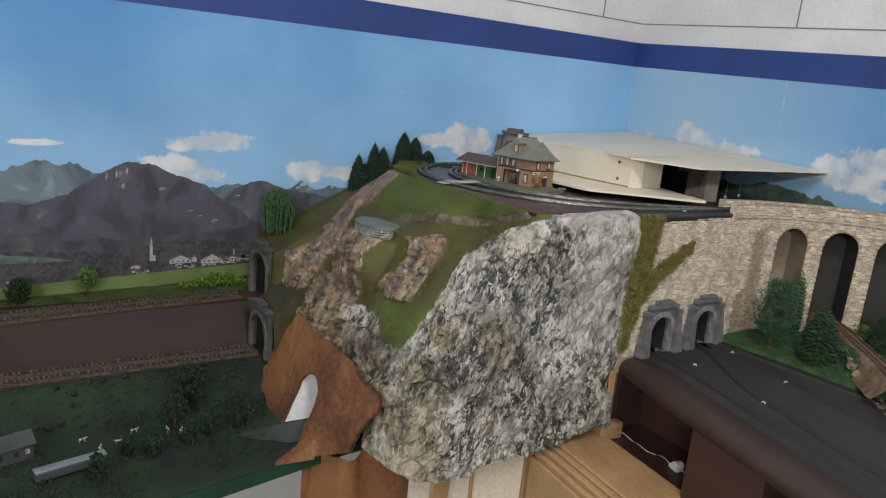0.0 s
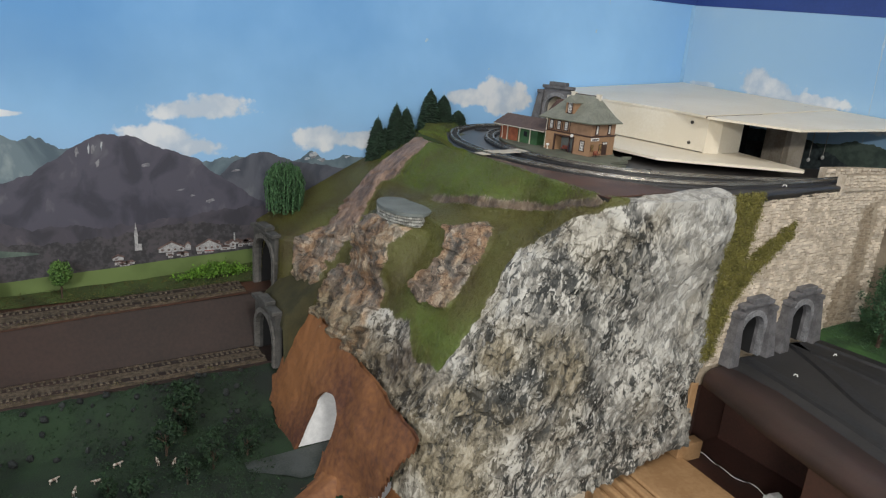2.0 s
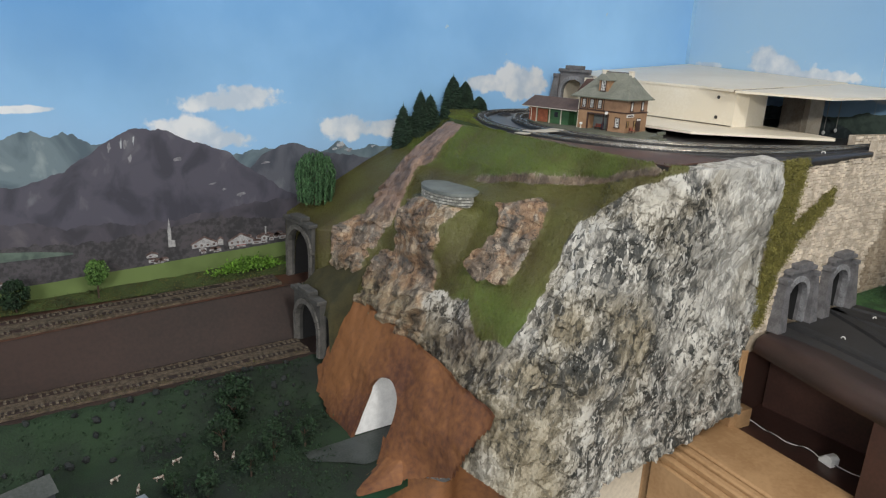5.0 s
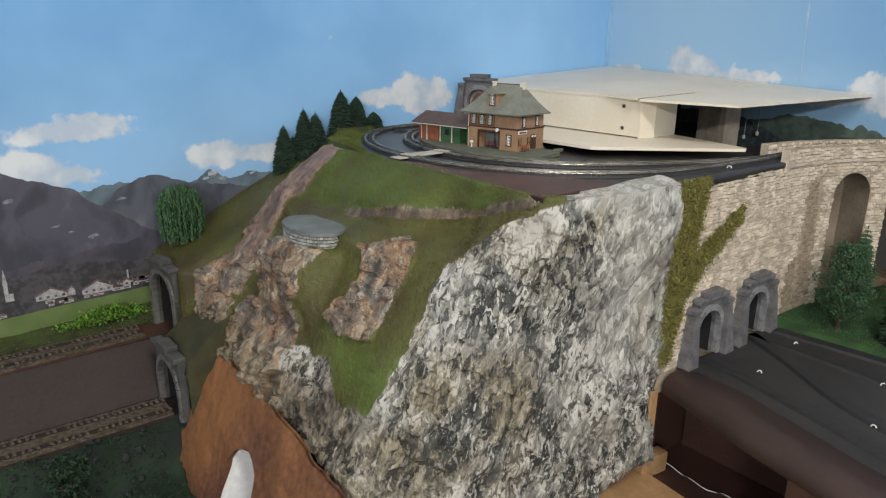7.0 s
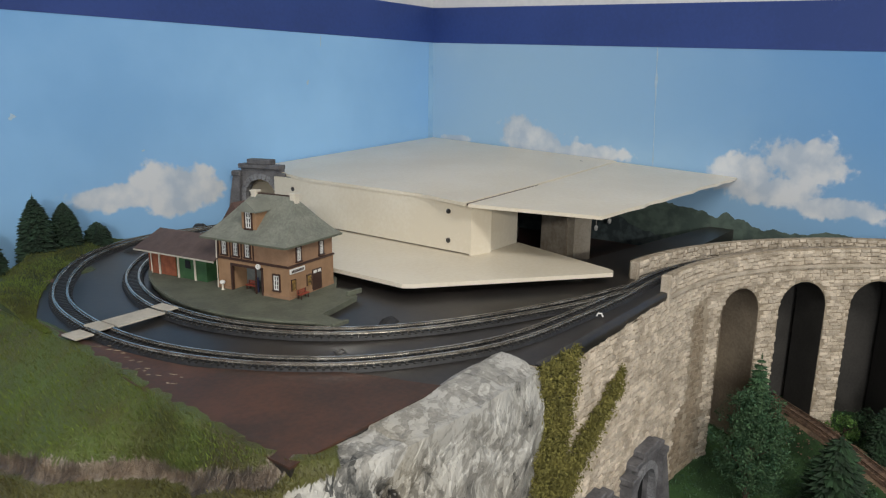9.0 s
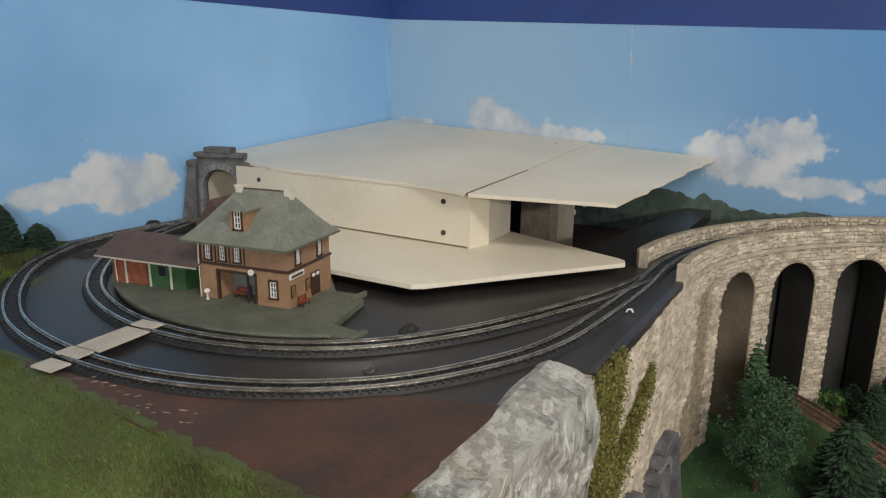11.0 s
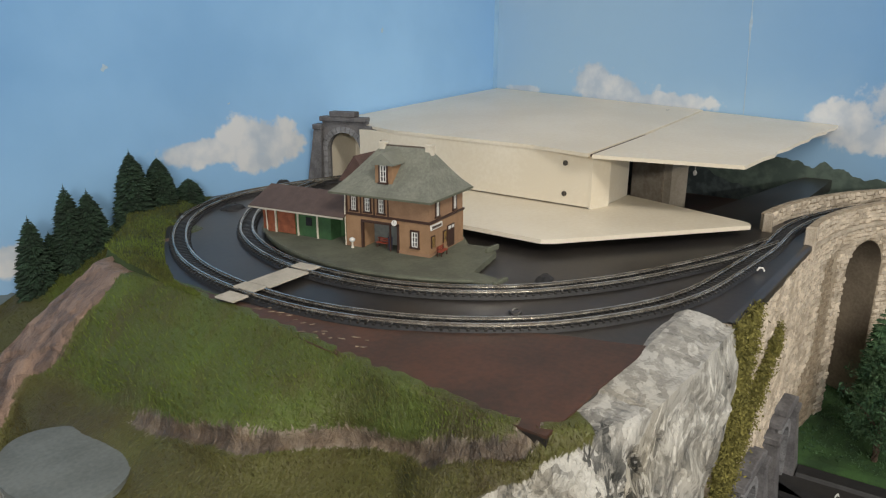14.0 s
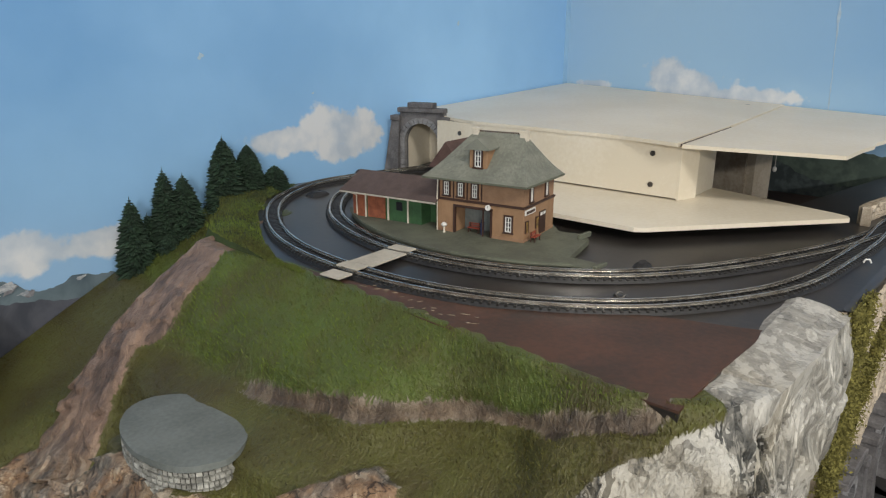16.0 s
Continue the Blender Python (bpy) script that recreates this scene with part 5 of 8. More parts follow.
def boards():
    ring = [(0.783, 0.922), (0.83, 0.924), (0.90, 0.923), (0.96, 0.921), (1.000, 0.914), (1.004, 0.892), (1.30, 0.892), (1.36, 0.892), (1.40, 0.945), (1.715, 0.945), (1.715, 0.985), (1.36, 1.030), (1.335, 1.125), (1.36, 1.307), (1.715, 1.307), (1.715, 1.590), (0.905, 1.590), (0.86, 1.50), (0.80, 1.43), (0.788, 1.36), (0.788, 1.25), (0.784, 1.10), (0.780, 1.0)]
    tagged(part("deck", prism(bmesh.new(), ring, 0.984, 1.0), "deck_black"), "glossy black painted station board", "board", kind="structure")
    tagged(part("lower_board", blocks((1.32, 1.714, 0.965, 1.36, 0.940, 0.950)), "brown_dark"), "dark brown board in the opening under the plywood box", "board", kind="structure")
    # brown painted apron between the outer track and the rock
    edge = spline([(0.80, 1.36), (0.794, 1.28), (0.803, 1.19), (0.824, 1.10), (0.854, 1.052), (0.895, 0.996), (0.917, 0.942), (0.925, 0.9235)], 0.012)
    inner = [(p.x, p.y) for p in edge]
    outer = [(0.90, 0.9225), (0.84, 0.9235), (0.782, 0.9215), (0.778, 1.0), (0.782, 1.10), (0.786, 1.18), (0.787, 1.25), (0.788, 1.36)]
    bm = prism(bmesh.new(), inner + outer, 0.9995, 1.0012)
    tagged(part("apron", bm, "brown_paint"), "patchy red-brown painted strip beside the track", "painted ground", kind="structure")
    # goods yard, lower on the east side
    yard = empty("yard_board", Matrix.Identity(4), "black painted goods yard board with brown edge", "board", kind="structure")
    inner = [(1.053, 0.884), (1.050, 0.792), (1.006, 0.643), (0.985, 0.55), (0.960, 0.45), (0.92, 0.30), (0.70, -0.6)]
    outer = [(1.004, 0.884), (0.985, 0.82), (0.960, 0.745), (0.940, 0.655), (0.917, 0.565), (0.85, 0.30), (0.62, -0.6)]
    part("yard_top", prism(bmesh.new(), inner + [(1.715, -0.6), (1.715, 0.884)], 0.712, 0.730), "yard_black", yard)
    # the brown edge falls away in a rounded nose
    bm, rows = bmesh.new(), []
    for k in range(41):
        y = 0.884 - 1.484 * (k / 40) ** 1.6
        a, b = line_at([(p[1], p[0]) for p in reversed(outer)], y), line_at([(p[1], p[0]) for p in reversed(inner)], y)
        rows.append([bm.verts.new(p) for p in ((b, y, 0.7304), (a + 0.35 * (b - a), y, 0.7300), (a + 0.012, y, 0.7285), (a + 0.003, y, 0.7240), (a, y, 0.7160), (a, y, 0.7060), (b, y, 0.7060))])
    for p, q in zip(rows, rows[1:]):
        for k in range(7):
            bm.faces.new((p[k], q[k], q[(k + 1) % 7], p[(k + 1) % 7]))
    bm.faces.new(rows[0])
    bm.faces.new(rows[-1])
    part("yard_margin", bm, "margin_brown", yard, "worn red-brown painted rounded edge", smooth=True)
    part("yard_face", prism(bmesh.new(), [(0.968, 0.690), (1.000, 0.690), (0.958, 0.540), (0.926, 0.540)], 0.5605, 0.7055), "brown_dark", yard, "dark brown panel under the edge")
    part("back_panel", blocks((1.06, 1.70, 0.9205, 0.930, 0.560, 0.7118)), "brown_dark", yard)
    part("yard_rail", blocks((1.130, 1.150, -0.6, 0.915, 0.5605, 0.7118)), "brown_dark", yard)
    tagged(part("lower_shelf", blocks((0.955, 1.70, -0.6, 0.93, 0.5465, 0.5600)), "brown_dark"), "dark brown shelf board under the yard", "shelf", kind="structure")
    # valley board
    ring = [(x, valley_edge(x)) for x in (-1.75, 0.0, 0.15, 0.274, 0.40, 0.5506, 0.60)] + [(0.66, 1.20), (0.66, 1.59), (-1.75, 1.59)]
    tagged(part("valley_board", prism(bmesh.new(), ring, 0.535, 0.556), "green_board"), "dark green painted board with bare edge", "board", kind="structure")


boards()


# ---- valley on the west side ----
def uneven_sheet(name, x0, x1, y0, y1, height, mat, label, category, nx=80, ny=40, kind="structure"):
    vs, fs = [], []
    for i in range(nx + 1):
        for k in range(ny + 1):
            x = x0 + (x1 - x0) * i / nx
            start = y0(x) if callable(y0) else y0
            y = start + (y1 - start) * k / ny
            vs.append((x, y, height(x, y)))
    for i in range(nx):
        for k in range(ny):
            a = i * (ny + 1) + k
            fs.append((a, a + ny + 1, a + ny + 2, a + 1))
    return tagged(from_lists(name, vs, fs, mat, smooth=True), label, category, kind=kind)


def scatter_clumps(name, spots, mat, size, label, category, seed, blades=7, kind="stuff"):
    """Tufts of small leaves at the given places."""
    rnd = random.Random(seed)
    vs, fs = [], []
    for p in spots:
        for _ in range(blades):
            c = Vector(p) + Vector((rnd.gauss(0, size), rnd.gauss(0, size), abs(rnd.gauss(0, size))))
            a, b = Vector((rnd.gauss(0, 1), rnd.gauss(0, 1), rnd.gauss(0, 1))).normalized(), Vector((rnd.gauss(0, 1), rnd.gauss(0, 1), rnd.gauss(0, 1))).normalized()
            s = size * rnd.uniform(0.35, 0.8)
            k = len(vs)
            vs += [tuple(c - a * s), tuple(c + b * s * 0.6), tuple(c + a * s), tuple(c - b * s * 0.6)]
            fs.append((k, k + 1, k + 2, k + 3))
    return tagged(from_lists(name, vs, fs, mat), label, category, kind=kind)


def shard(rnd, size):
    """A broken stone of a few faces."""
    bm = bmesh.new()
    bmesh.ops.create_icosphere(bm, subdivisions=1, radius=size)
    for v in bm.verts:
        v.co = Vector((v.co.x * rnd.uniform(0.7, 1.4), v.co.y * rnd.uniform(0.6, 1.2), v.co.z * rnd.uniform(0.5, 1.0)))
    return bm


def rubble(name, spots, sizes, mat, label, seed, category="rubble"):
    rnd = random.Random(seed)
    vs, fs = [], []
    for p in spots:
        b = shard(rnd, rnd.uniform(*sizes))
        k = len(vs)
        turn = Euler((rnd.uniform(0, 6), rnd.uniform(0, 6), rnd.uniform(0, 6))).to_matrix()
        b.verts.ensure_lookup_table()
        vs += [tuple(Vector(p) + turn @ v.co) for v in b.verts]
        fs += [tuple(k + v.index for v in f.verts) for f in b.faces]
        b.free()
    return tagged(from_lists(name, vs, fs, mat), label, category, kind="stuff")


SHELF_LOW, SHELF_HIGH = 0.618, 0.704


def valley():
    rnd = random.Random(11)

    def ground(x, y):
        base = 0.5575 + 0.003 * noise.noise(Vector((x * 14, y * 14, 0))) + 0.056 * smooth(1.300, 1.374, y) + 0.006 * noise.noise(Vector((x * 40, y * 40, 3))) * smooth(1.28, 1.34, y)
        return max(0.5570, base) if y > 1.09 else 0.5570

    uneven_sheet("valley_ground", -1.2, 0.600, lambda x: valley_edge(x) + 0.006 + 0.004 * noise.noise(Vector((x * 30, 0, 5))), 1.378, ground, "valley", "dark green flocked valley floor with a rough bank", "ground", 150, 40)
    spots = [(x, rnd.uniform(valley_edge(x) + 0.016, 1.37)) for x in (rnd.uniform(-1.0, 0.47) for _ in range(7200))]
    spots = [(x, y, ground(x, y)) for x, y in spots if noise.noise(Vector((x * 9, y * 9, 2))) > -0.25 and not (0.43 < x and 1.09 < y < 1.22)]
    scatter_clumps("meadow_grass", spots, "leaf_dark", 0.0034, "dark green flock and foliage in the valley", "grass", 12, 5)
    spots = [(rnd.uniform(-0.9, 0.45), rnd.uniform(1.30, 1.372)) for _ in range(150)]
    rubble("bank_rubble", [(x, y, ground(x, y) + 0.003) for x, y in spots], (0.002, 0.0075), "rock_grey", "dark grey rubble on the bank below the tracks", 13)
    # pale path leading into the opening
    uneven_sheet("path", 0.395, 0.600, lambda x: 1.116 + 0.045 * smooth(0.47, 0.39, x) + 0.006 * noise.noise(Vector((x * 60, 0, 2))), 1.1865, lambda x, y: 0.5598 + 0.0008 * noise.noise(Vector((x * 50, y * 50, 1))), "path_slate", "grey path leading into the tunnel opening", "path", 20, 12)
    # shelves with bare roadbed
    shelves = empty("shelf_board", Matrix.Identity(4), "brown painted roadbed shelves along the backdrop", "board", kind="structure")
    part("lower_roadbed", blocks((-1.7, 0.575, 1.374, 1.470, 0.600, SHELF_LOW)), "riser_brown", shelves)
    upper_y = lambda x: line_at([(-1.7, 1.452), (0.0, 1.452), (0.076, 1.456), (0.264, 1.476), (0.52, 1.497)], x)
    bm, rows = bmesh.new(), []
    for i in range(41):
        x = -1.7 + 2.28 * i / 40
        rows.append([bm.verts.new(p) for p in ((x, 1.446, SHELF_LOW - 0.002), (x, upper_y(x) + 0.002, SHELF_HIGH - 0.002), (x, 1.53, SHELF_HIGH - 0.002), (x, 1.53, SHELF_LOW - 0.002))])
    for a, b in zip(rows, rows[1:]):
        for k in range(1, 4):
            bm.faces.new((a[k], b[k], b[(k + 1) % 4], a[(k + 1) % 4]))
    front = [[bm.verts.new(r[0].co.lerp(r[1].co, t / 4)) for t in range(5)] for r in rows]
    for a, b in zip(front, front[1:]):
        for k in range(4):
            bm.faces.new((a[k], b[k], b[k + 1], a[k + 1]))
    part("upper_riser", bm, "riser_brown", shelves, smooth=True)
    part("upper_roadbed", prism(bmesh.new(), [(x, upper_y(x)) for x in (-1.7, 0.0, 0.076, 0.264, 0.585)] + [(0.585, 1.590), (-1.7, 1.590)], SHELF_HIGH - 0.0015, SHELF_HIGH), "brown_paint", shelves)
    # gravelled roadbed strips with rows of pale sleeper ends
    for z, y0, y1, label in ((SHELF_LOW, lambda x: 1.377, lambda x: 1.436, "gravelled roadbed strip along the valley edge"), (SHELF_HIGH, lambda x: upper_y(x) + 0.003, lambda x: line_at([(-1.7, 1.515), (0.0, 1.518), (0.077, 1.524), (0.52, 1.550)], x), "gravelled roadbed strip under the backdrop")):
        bed = empty("roadbed", Matrix.Identity(4), label, "roadbed")
        xs = [-1.2 + 1.69 * i / 60 for i in range(61)]
        part("gravel_bed", prism(bmesh.new(), [(x, y0(x)) for x in xs] + [(x, y1(x)) for x in reversed(xs)], z, z + 0.0035), "gravel_brown", bed)
        for off in (0.014, -0.012):
            side = [Vector((x, (y0(x) if off > 0 else y1(x)) + off, z)) for x in xs]
            part("sleeper_bed", ribbon(bmesh.new(), side, 0.0058, 0.001, 0.0042), "riser_brown", bed, "dark bed between the sleeper ends")
        me = None
        for i in range(62):
            x = 0.488 - 0.0088 * i
            for y in (y0(x) + 0.014, y1(x) - 0.0120):
                if rnd.random() < 0.12:
                    continue
                if me is None:
                    ob = part("sleeper_end", blocks((-0.0021, 0.0021, -0.0040, 0.0040, -0.001, 0.0026), bevel=0.0006), "gravel_light", bed)
                    me = ob.data
                else:
                    ob = new("sleeper_end", me)
                    ob.parent = bed
                ob.matrix_world = pose(x + rnd.uniform(-0.0008, 0.0008), y, z + 0.0035 + rnd.uniform(-0.0008, 0.0004), 0, 0, rnd.uniform(-12, 12))
        spots = [(x, rnd.choice((y0(x) + abs(rnd.gauss(0, 0.006)), y1(x) - abs(rnd.gauss(0, 0.004)))), z + 0.0035) for x in (rnd.uniform(-0.9, 0.49) for _ in range(2200))]
        moss_at = [(x, y0(x) + abs(rnd.gauss(0, 0.004)), z + 0.0036) for x in (rnd.uniform(-0.8, 0.48) for _ in range(700)) if noise.noise(Vector((x * 14, z * 9, 0))) > -0.1]
        scatter_clumps("verge_moss", moss_at, "blade_olive", 0.0016, "olive flock creeping over the roadbed edge", "grass", 17, 3)
        rubble("edging_gravel", spots, (0.0006, 0.0020), "gravel_brown", "loose brown gravel on the roadbed", 14)
    # lawn strip behind the upper roadbed
    lift = lambda x: line_at([(0.0, 0.002), (0.3, 0.010), (0.53, 0.022)], x)
    uneven_sheet("lawn_strip", -1.2, 0.56, 1.545, 1.5885, lambda x, y: SHELF_HIGH + 0.002 + lift(x) * smooth(1.55, 1.59, y) + 0.002 * noise.noise(Vector((x * 40, y * 40, 0))), "lawn_mid", "dark green strip at the foot of the backdrop", "grass", 120, 8)
    spots = [(rnd.uniform(-0.8, 0.55), rnd.uniform(1.545, 1.586)) for _ in range(2600)]
    scatter_clumps("verge_grass", [(x, y, SHELF_HIGH + 0.002 + lift(x) * smooth(1.55, 1.59, y)) for x, y in spots], "blade_olive", 0.0020, "olive green flock along the backdrop", "grass", 15, 4)
    spots = [(rnd.gauss(0.455, 0.032), rnd.uniform(1.555, 1.58)) for _ in range(300)]
    scatter_clumps("bush", [(x, y, SHELF_HIGH + 0.014 + max(0, 0.016 * (1 - ((x - 0.455) / 0.06) ** 2)) * rnd.random()) for x, y in spots], "leaf_lime", 0.0045, "bright yellow-green foliage bush", "bush", 16, 8, "")


valley()


# ---- tunnel portals ----
def portal(m, label, light="portal_grey", ring="portal_light", width=0.098, height=0.100, hole=0.029, spring=0.046, deep=0.014, inside="void", plain_sides=False):
    """A stone tunnel portal that looks along -y: wall with arch, ring of arch stones, two buttresses, stepped cornice,
    lining painted near black for tunnel shade unless inside is given.
    """
    top = empty("tunnel_portal", m, label, "tunnel portal", "stone tunnel portals")
    place = lambda u, d, z: (u, d, z)
    w = width / 2
    part("face", arch_wall(bmesh.new(), place, -w + 0.012, w - 0.012, 0, height - 0.008, [(0, hole, spring, 0)], -deep * 0.55, 0.004), light, top)
    k = 13
    for i in range(k):
        a, b = math.pi * (i + 0.05) / k, math.pi * (i + 0.95) / k
        r0, r1 = hole - 0.0005, hole + 0.0085
        bm = bmesh.new()
        v = [bm.verts.new((r * math.cos(t), d, spring + r * math.sin(t))) for d in (-deep * 0.78, -0.002) for r, t in ((r0, a), (r1, a), (r1, b), (r0, b))]
        for f in ((0, 1, 2, 3), (7, 6, 5, 4), (0, 4, 5, 1), (1, 5, 6, 2), (2, 6, 7, 3), (3, 7, 4, 0)):
            bm.faces.new([v[j] for j in f])
        part("arch_stone", bm, ring, top)
    for s in (-1, 1):
        for i in range(5):
            z = spring * i / 5
            part("jamb_stone", blocks((*sorted((s * (hole - 0.0005), s * (hole + 0.008))), -deep * 0.75, -0.002, z + 0.0004, z + spring / 5 - 0.0004)), ring, top)
    for s in (-1, 1):
        if plain_sides:
            continue
        bm = bmesh.new()
        q = []
        for z, o, f in ((0, 0.010, 1.5), (height - 0.022, 0.0, 1.0)):
            x0, x1 = s * (w - 0.0135), s * (w + o)
            q.append([bm.verts.new(p) for p in ((x0, 0.004, z), (x1, 0.004, z), (x1, -deep * f, z), (x0, -deep * f, z))])
        bm.faces.new(q[0])
        bm.faces.new(q[1])
        for i in range(4):
            bm.faces.new((q[0][i], q[0][(i + 1) % 4], q[1][(i + 1) % 4], q[1][i]))
        block(bm, *sorted((s * (w - 0.0145), s * (w + 0.0015))), -deep * 1.15, 0.004, height - 0.022, height - 0.014, bevel=0.001)
        part("buttress", bm, light, top)
    part("cornice", blocks((-w + 0.010, w - 0.010, -deep, 0.004, height - 0.009, height - 0.002), (-0.021, 0.021, -deep * 1.05, 0.004, height - 0.002, height + 0.006), bevel=0.001), light, top)
    # the near-black lining puts the tunnel's shade into its colour
    part("tunnel_lining", blocks((-hole - 0.004, hole + 0.004, 0.085, 0.09, -0.002, spring + hole + 0.004), (-hole - 0.006, -hole - 0.001, 0.0045, 0.09, -0.002, spring + hole), (hole + 0.001, hole + 0.006, 0.0045, 0.09, -0.002, spring + hole), (-hole, hole, 0.0045, 0.09, spring + hole + 0.001, spring + hole + 0.004)), inside, top, "bare plywood behind the arch" if inside != "void" else "black lining that paints in the dark of the tunnel")
    return top


portal(pose(1.104, 0.892, 0.730), "grey stone tunnel portal at the foot of the viaduct")
portal(pose(1.238, 0.892, 0.730), "grey stone tunnel portal beside the ivy-grown wall")
portal(pose(0.500, 1.394, SHELF_LOW, 0, 0, -88), "grey stone portal on the lower roadbed", "portal_dark", "portal_mid", 0.124, 0.106, 0.041, 0.042, plain_sides=True)
portal(pose(0.532, 1.500, SHELF_HIGH, 0, 0, -84), "grey stone portal on the upper roadbed", "portal_dark", "portal_mid", 0.116, 0.120, 0.038, 0.062, plain_sides=True)
portal(pose(1.228, 1.536, 1.0, 0, 0, -72), "dark grey stone portal at the back of the station", inside="plywood")

def portal_bank():
    """Earth bank that closes the slope above and beside the lower portal."""
    vs, fs, n, m = [], [], 36, 16
    for i in range(n + 1):
        y = 1.318 + 0.150 * i / n
        for j in range(m + 1):
            x = 0.502 + 0.080 * j / m
            z = 0.716 + 0.85 * (x - 0.502) + 0.004 * noise.noise(Vector((x * 40, y * 40, 6))) - 0.10 * smooth(1.332, 1.318, y) - 0.03 * smooth(1.44, 1.47, y)
            vs.append((x + (0.004 * noise.noise(Vector((y * 50, 0, 1))) if j == 0 else 0), y, z - (0.02 if j == 0 else 0)))
    for i in range(n):
        for j in range(m):
            a = i * (m + 1) + j
            fs.append((a, a + 1, a + m + 2, a + m + 1))
    tagged(from_lists("bank", vs, fs, "bank_olive", smooth=True), "dark olive earth bank over the lower portal", "bank", kind="structure")


portal_bank()

# ---- retaining wall and viaduct ----
ARC = Vector((1.295, 0.492))
R_IN, R_OUT = 0.400, 0.460
ARC_END = math.radians(68)


def on_arc(phi, d):
    return ARC.x + (R_IN + d) * math.sin(phi), ARC.y + (R_IN + d) * math.cos(phi)


def arc_place(u, d, z):
    """u runs along the inner face: straight from the west up to 0, then round the curve."""
    if u <= 0:
        return (ARC.x + u, ARC.y + R_IN + d, z)
    x, y = on_arc(u / R_IN, d)
    return (x, y, z)


def arc_matrix(u, z, d=0.0):
    x, y, z = arc_place(u, d, z)
    return pose(x, y, z, 0, 0, -math.degrees(max(0.0, u) / R_IN))


HOLES = [(R_IN * math.radians(a), 0.0365, 0.936, 0.70) for a in (23.5, 38.9, 54.3)]
BLIND = (0.082, 0.016, 0.950, 0.70)


def in_hole(u, z, grow=0.0, holes=None):
    return any(abs(u - c) < h + grow and (z < s or (u - c) ** 2 + (z - s) ** 2 < (h + grow) ** 2) for c, h, s, _ in (holes or HOLES))


def viaduct():
    wall = empty("viaduct", Matrix.Identity(4), "curved viaduct of beige rubble stone with tall arches", "viaduct", kind="structure")
    end = R_IN * ARC_END
    part("retaining_wall", arch_wall(bmesh.new(), arc_place, -0.293, 0.1095, 0.70, 0.9995, [(-0.191, 0.0335, 0.778, 0.70), (-0.057, 0.0335, 0.778, 0.70)], 0.0, 0.022), "mortar", wall)
    part("arcade", arch_wall(bmesh.new(), arc_place, 0.110, end, 0.70, 0.992, HOLES, 0.0, R_OUT - R_IN), "mortar", wall)
    def trim(u, z):
        for c, h, top, _ in HOLES:
            h += 0.0003
            if z < top and abs(u - c) < h:
                return c + math.copysign(h, u - c), z
            r = math.hypot(u - c, z - top)
            if z >= top and r < h:
                return c + (u - c) * h / r, top + (z - top) * h / r
        return u, z

    # patch of browner stones low on the wall around the blind niche
    brown_at = lambda u, z: 0.85 * smooth(0.050, 0.020, abs(u - 0.072)) * smooth(0.880, 0.800, z) + 0.35 * noise.noise(Vector((u * 40, z * 40, 2))) > 0.42
    stone_ok = lambda u, z: not in_hole(u, z, -0.0022) and not (u < 0.0 and z < 0.815 and min(abs(u + 0.191), abs(u + 0.057)) < 0.047) and not (abs(u - BLIND[0]) < BLIND[1] and in_hole(u, z, 0, [BLIND]))
    near = lambda u, z: -0.03 < u < 0.085 and z > 0.925
    stone_facing("facing_stones", wall, arc_matrix, -0.291, end, 0.730, 0.9975, stone_ok, near, "stone", "uneven beige facing stones", 21, trim, brown_at)
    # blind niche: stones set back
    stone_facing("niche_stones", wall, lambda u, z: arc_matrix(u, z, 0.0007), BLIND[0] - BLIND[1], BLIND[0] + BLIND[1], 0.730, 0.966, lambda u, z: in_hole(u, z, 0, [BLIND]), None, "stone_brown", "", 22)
    # smooth card linings of the arches and what stands behind them; the dark ones paint in shade
    for i, (c, h, s, _) in enumerate(HOLES):
        bm, rows = bmesh.new(), []
        ring = [(c - h, 0.72)] + [(c - h * math.cos(math.pi * k / 24), s + h * math.sin(math.pi * k / 24)) for k in range(25)] + [(c + h, 0.72)]
        for u, z in ring:
            w = (u - c) * 0.985 + c
            rows.append([bm.verts.new(arc_place(w, d, z - 0.0008)) for d in (0.0004, R_OUT - R_IN - 0.0004)])
        for p, q in zip(rows, rows[1:]):
            bm.faces.new((p[0], q[0], q[1], p[1]))
        part("arch_lining", bm, "card_brown" if i == 0 else "card_shade", wall, "smooth brown card lining, darkened for shade past the first arch")
    for i, (c, h, s, _) in enumerate(HOLES):
        bm = bmesh.new()
        v = [bm.verts.new(arc_place(u, d, z)) for u, z in ((c - 0.05, 0.72), (c + (0.05, 0.09, 0.10)[i], 0.72), (c + (0.05, 0.09, 0.10)[i], 0.99), (c - 0.05, 0.99)) for d in ((0.061, 0.065) if i == 0 else (0.076, 0.080))]
        for f in ((0, 2, 4, 6), (1, 3, 5, 7), (0, 1, 3, 2), (2, 3, 5, 4), (4, 5, 7, 6), (6, 7, 1, 0)):
            bm.faces.new([v[i] for i in f])
        part("backing_board", bm, "card_shade" if i else "card_brown", wall, "added dark board that paints shade into the arch" if i else "brown board behind the first arch")
    # string course, deck and parapets
    line = lambda d, u0, u1, z: [Vector(arc_place(u0 + (u1 - u0) * i / 60, d, z)) for i in range(61)]
    part("string_course", ribbon(bmesh.new(), line(-0.001, -0.015, end, 0.9945), 0.0035, -0.0022, 0.0022), "stone", wall)
    part("viaduct_deck", ribbon(bmesh.new(), line((R_OUT - R_IN) / 2, 0.06, end, 0.9965), 0.026, -0.004, 0.004), "bed_black", wall)
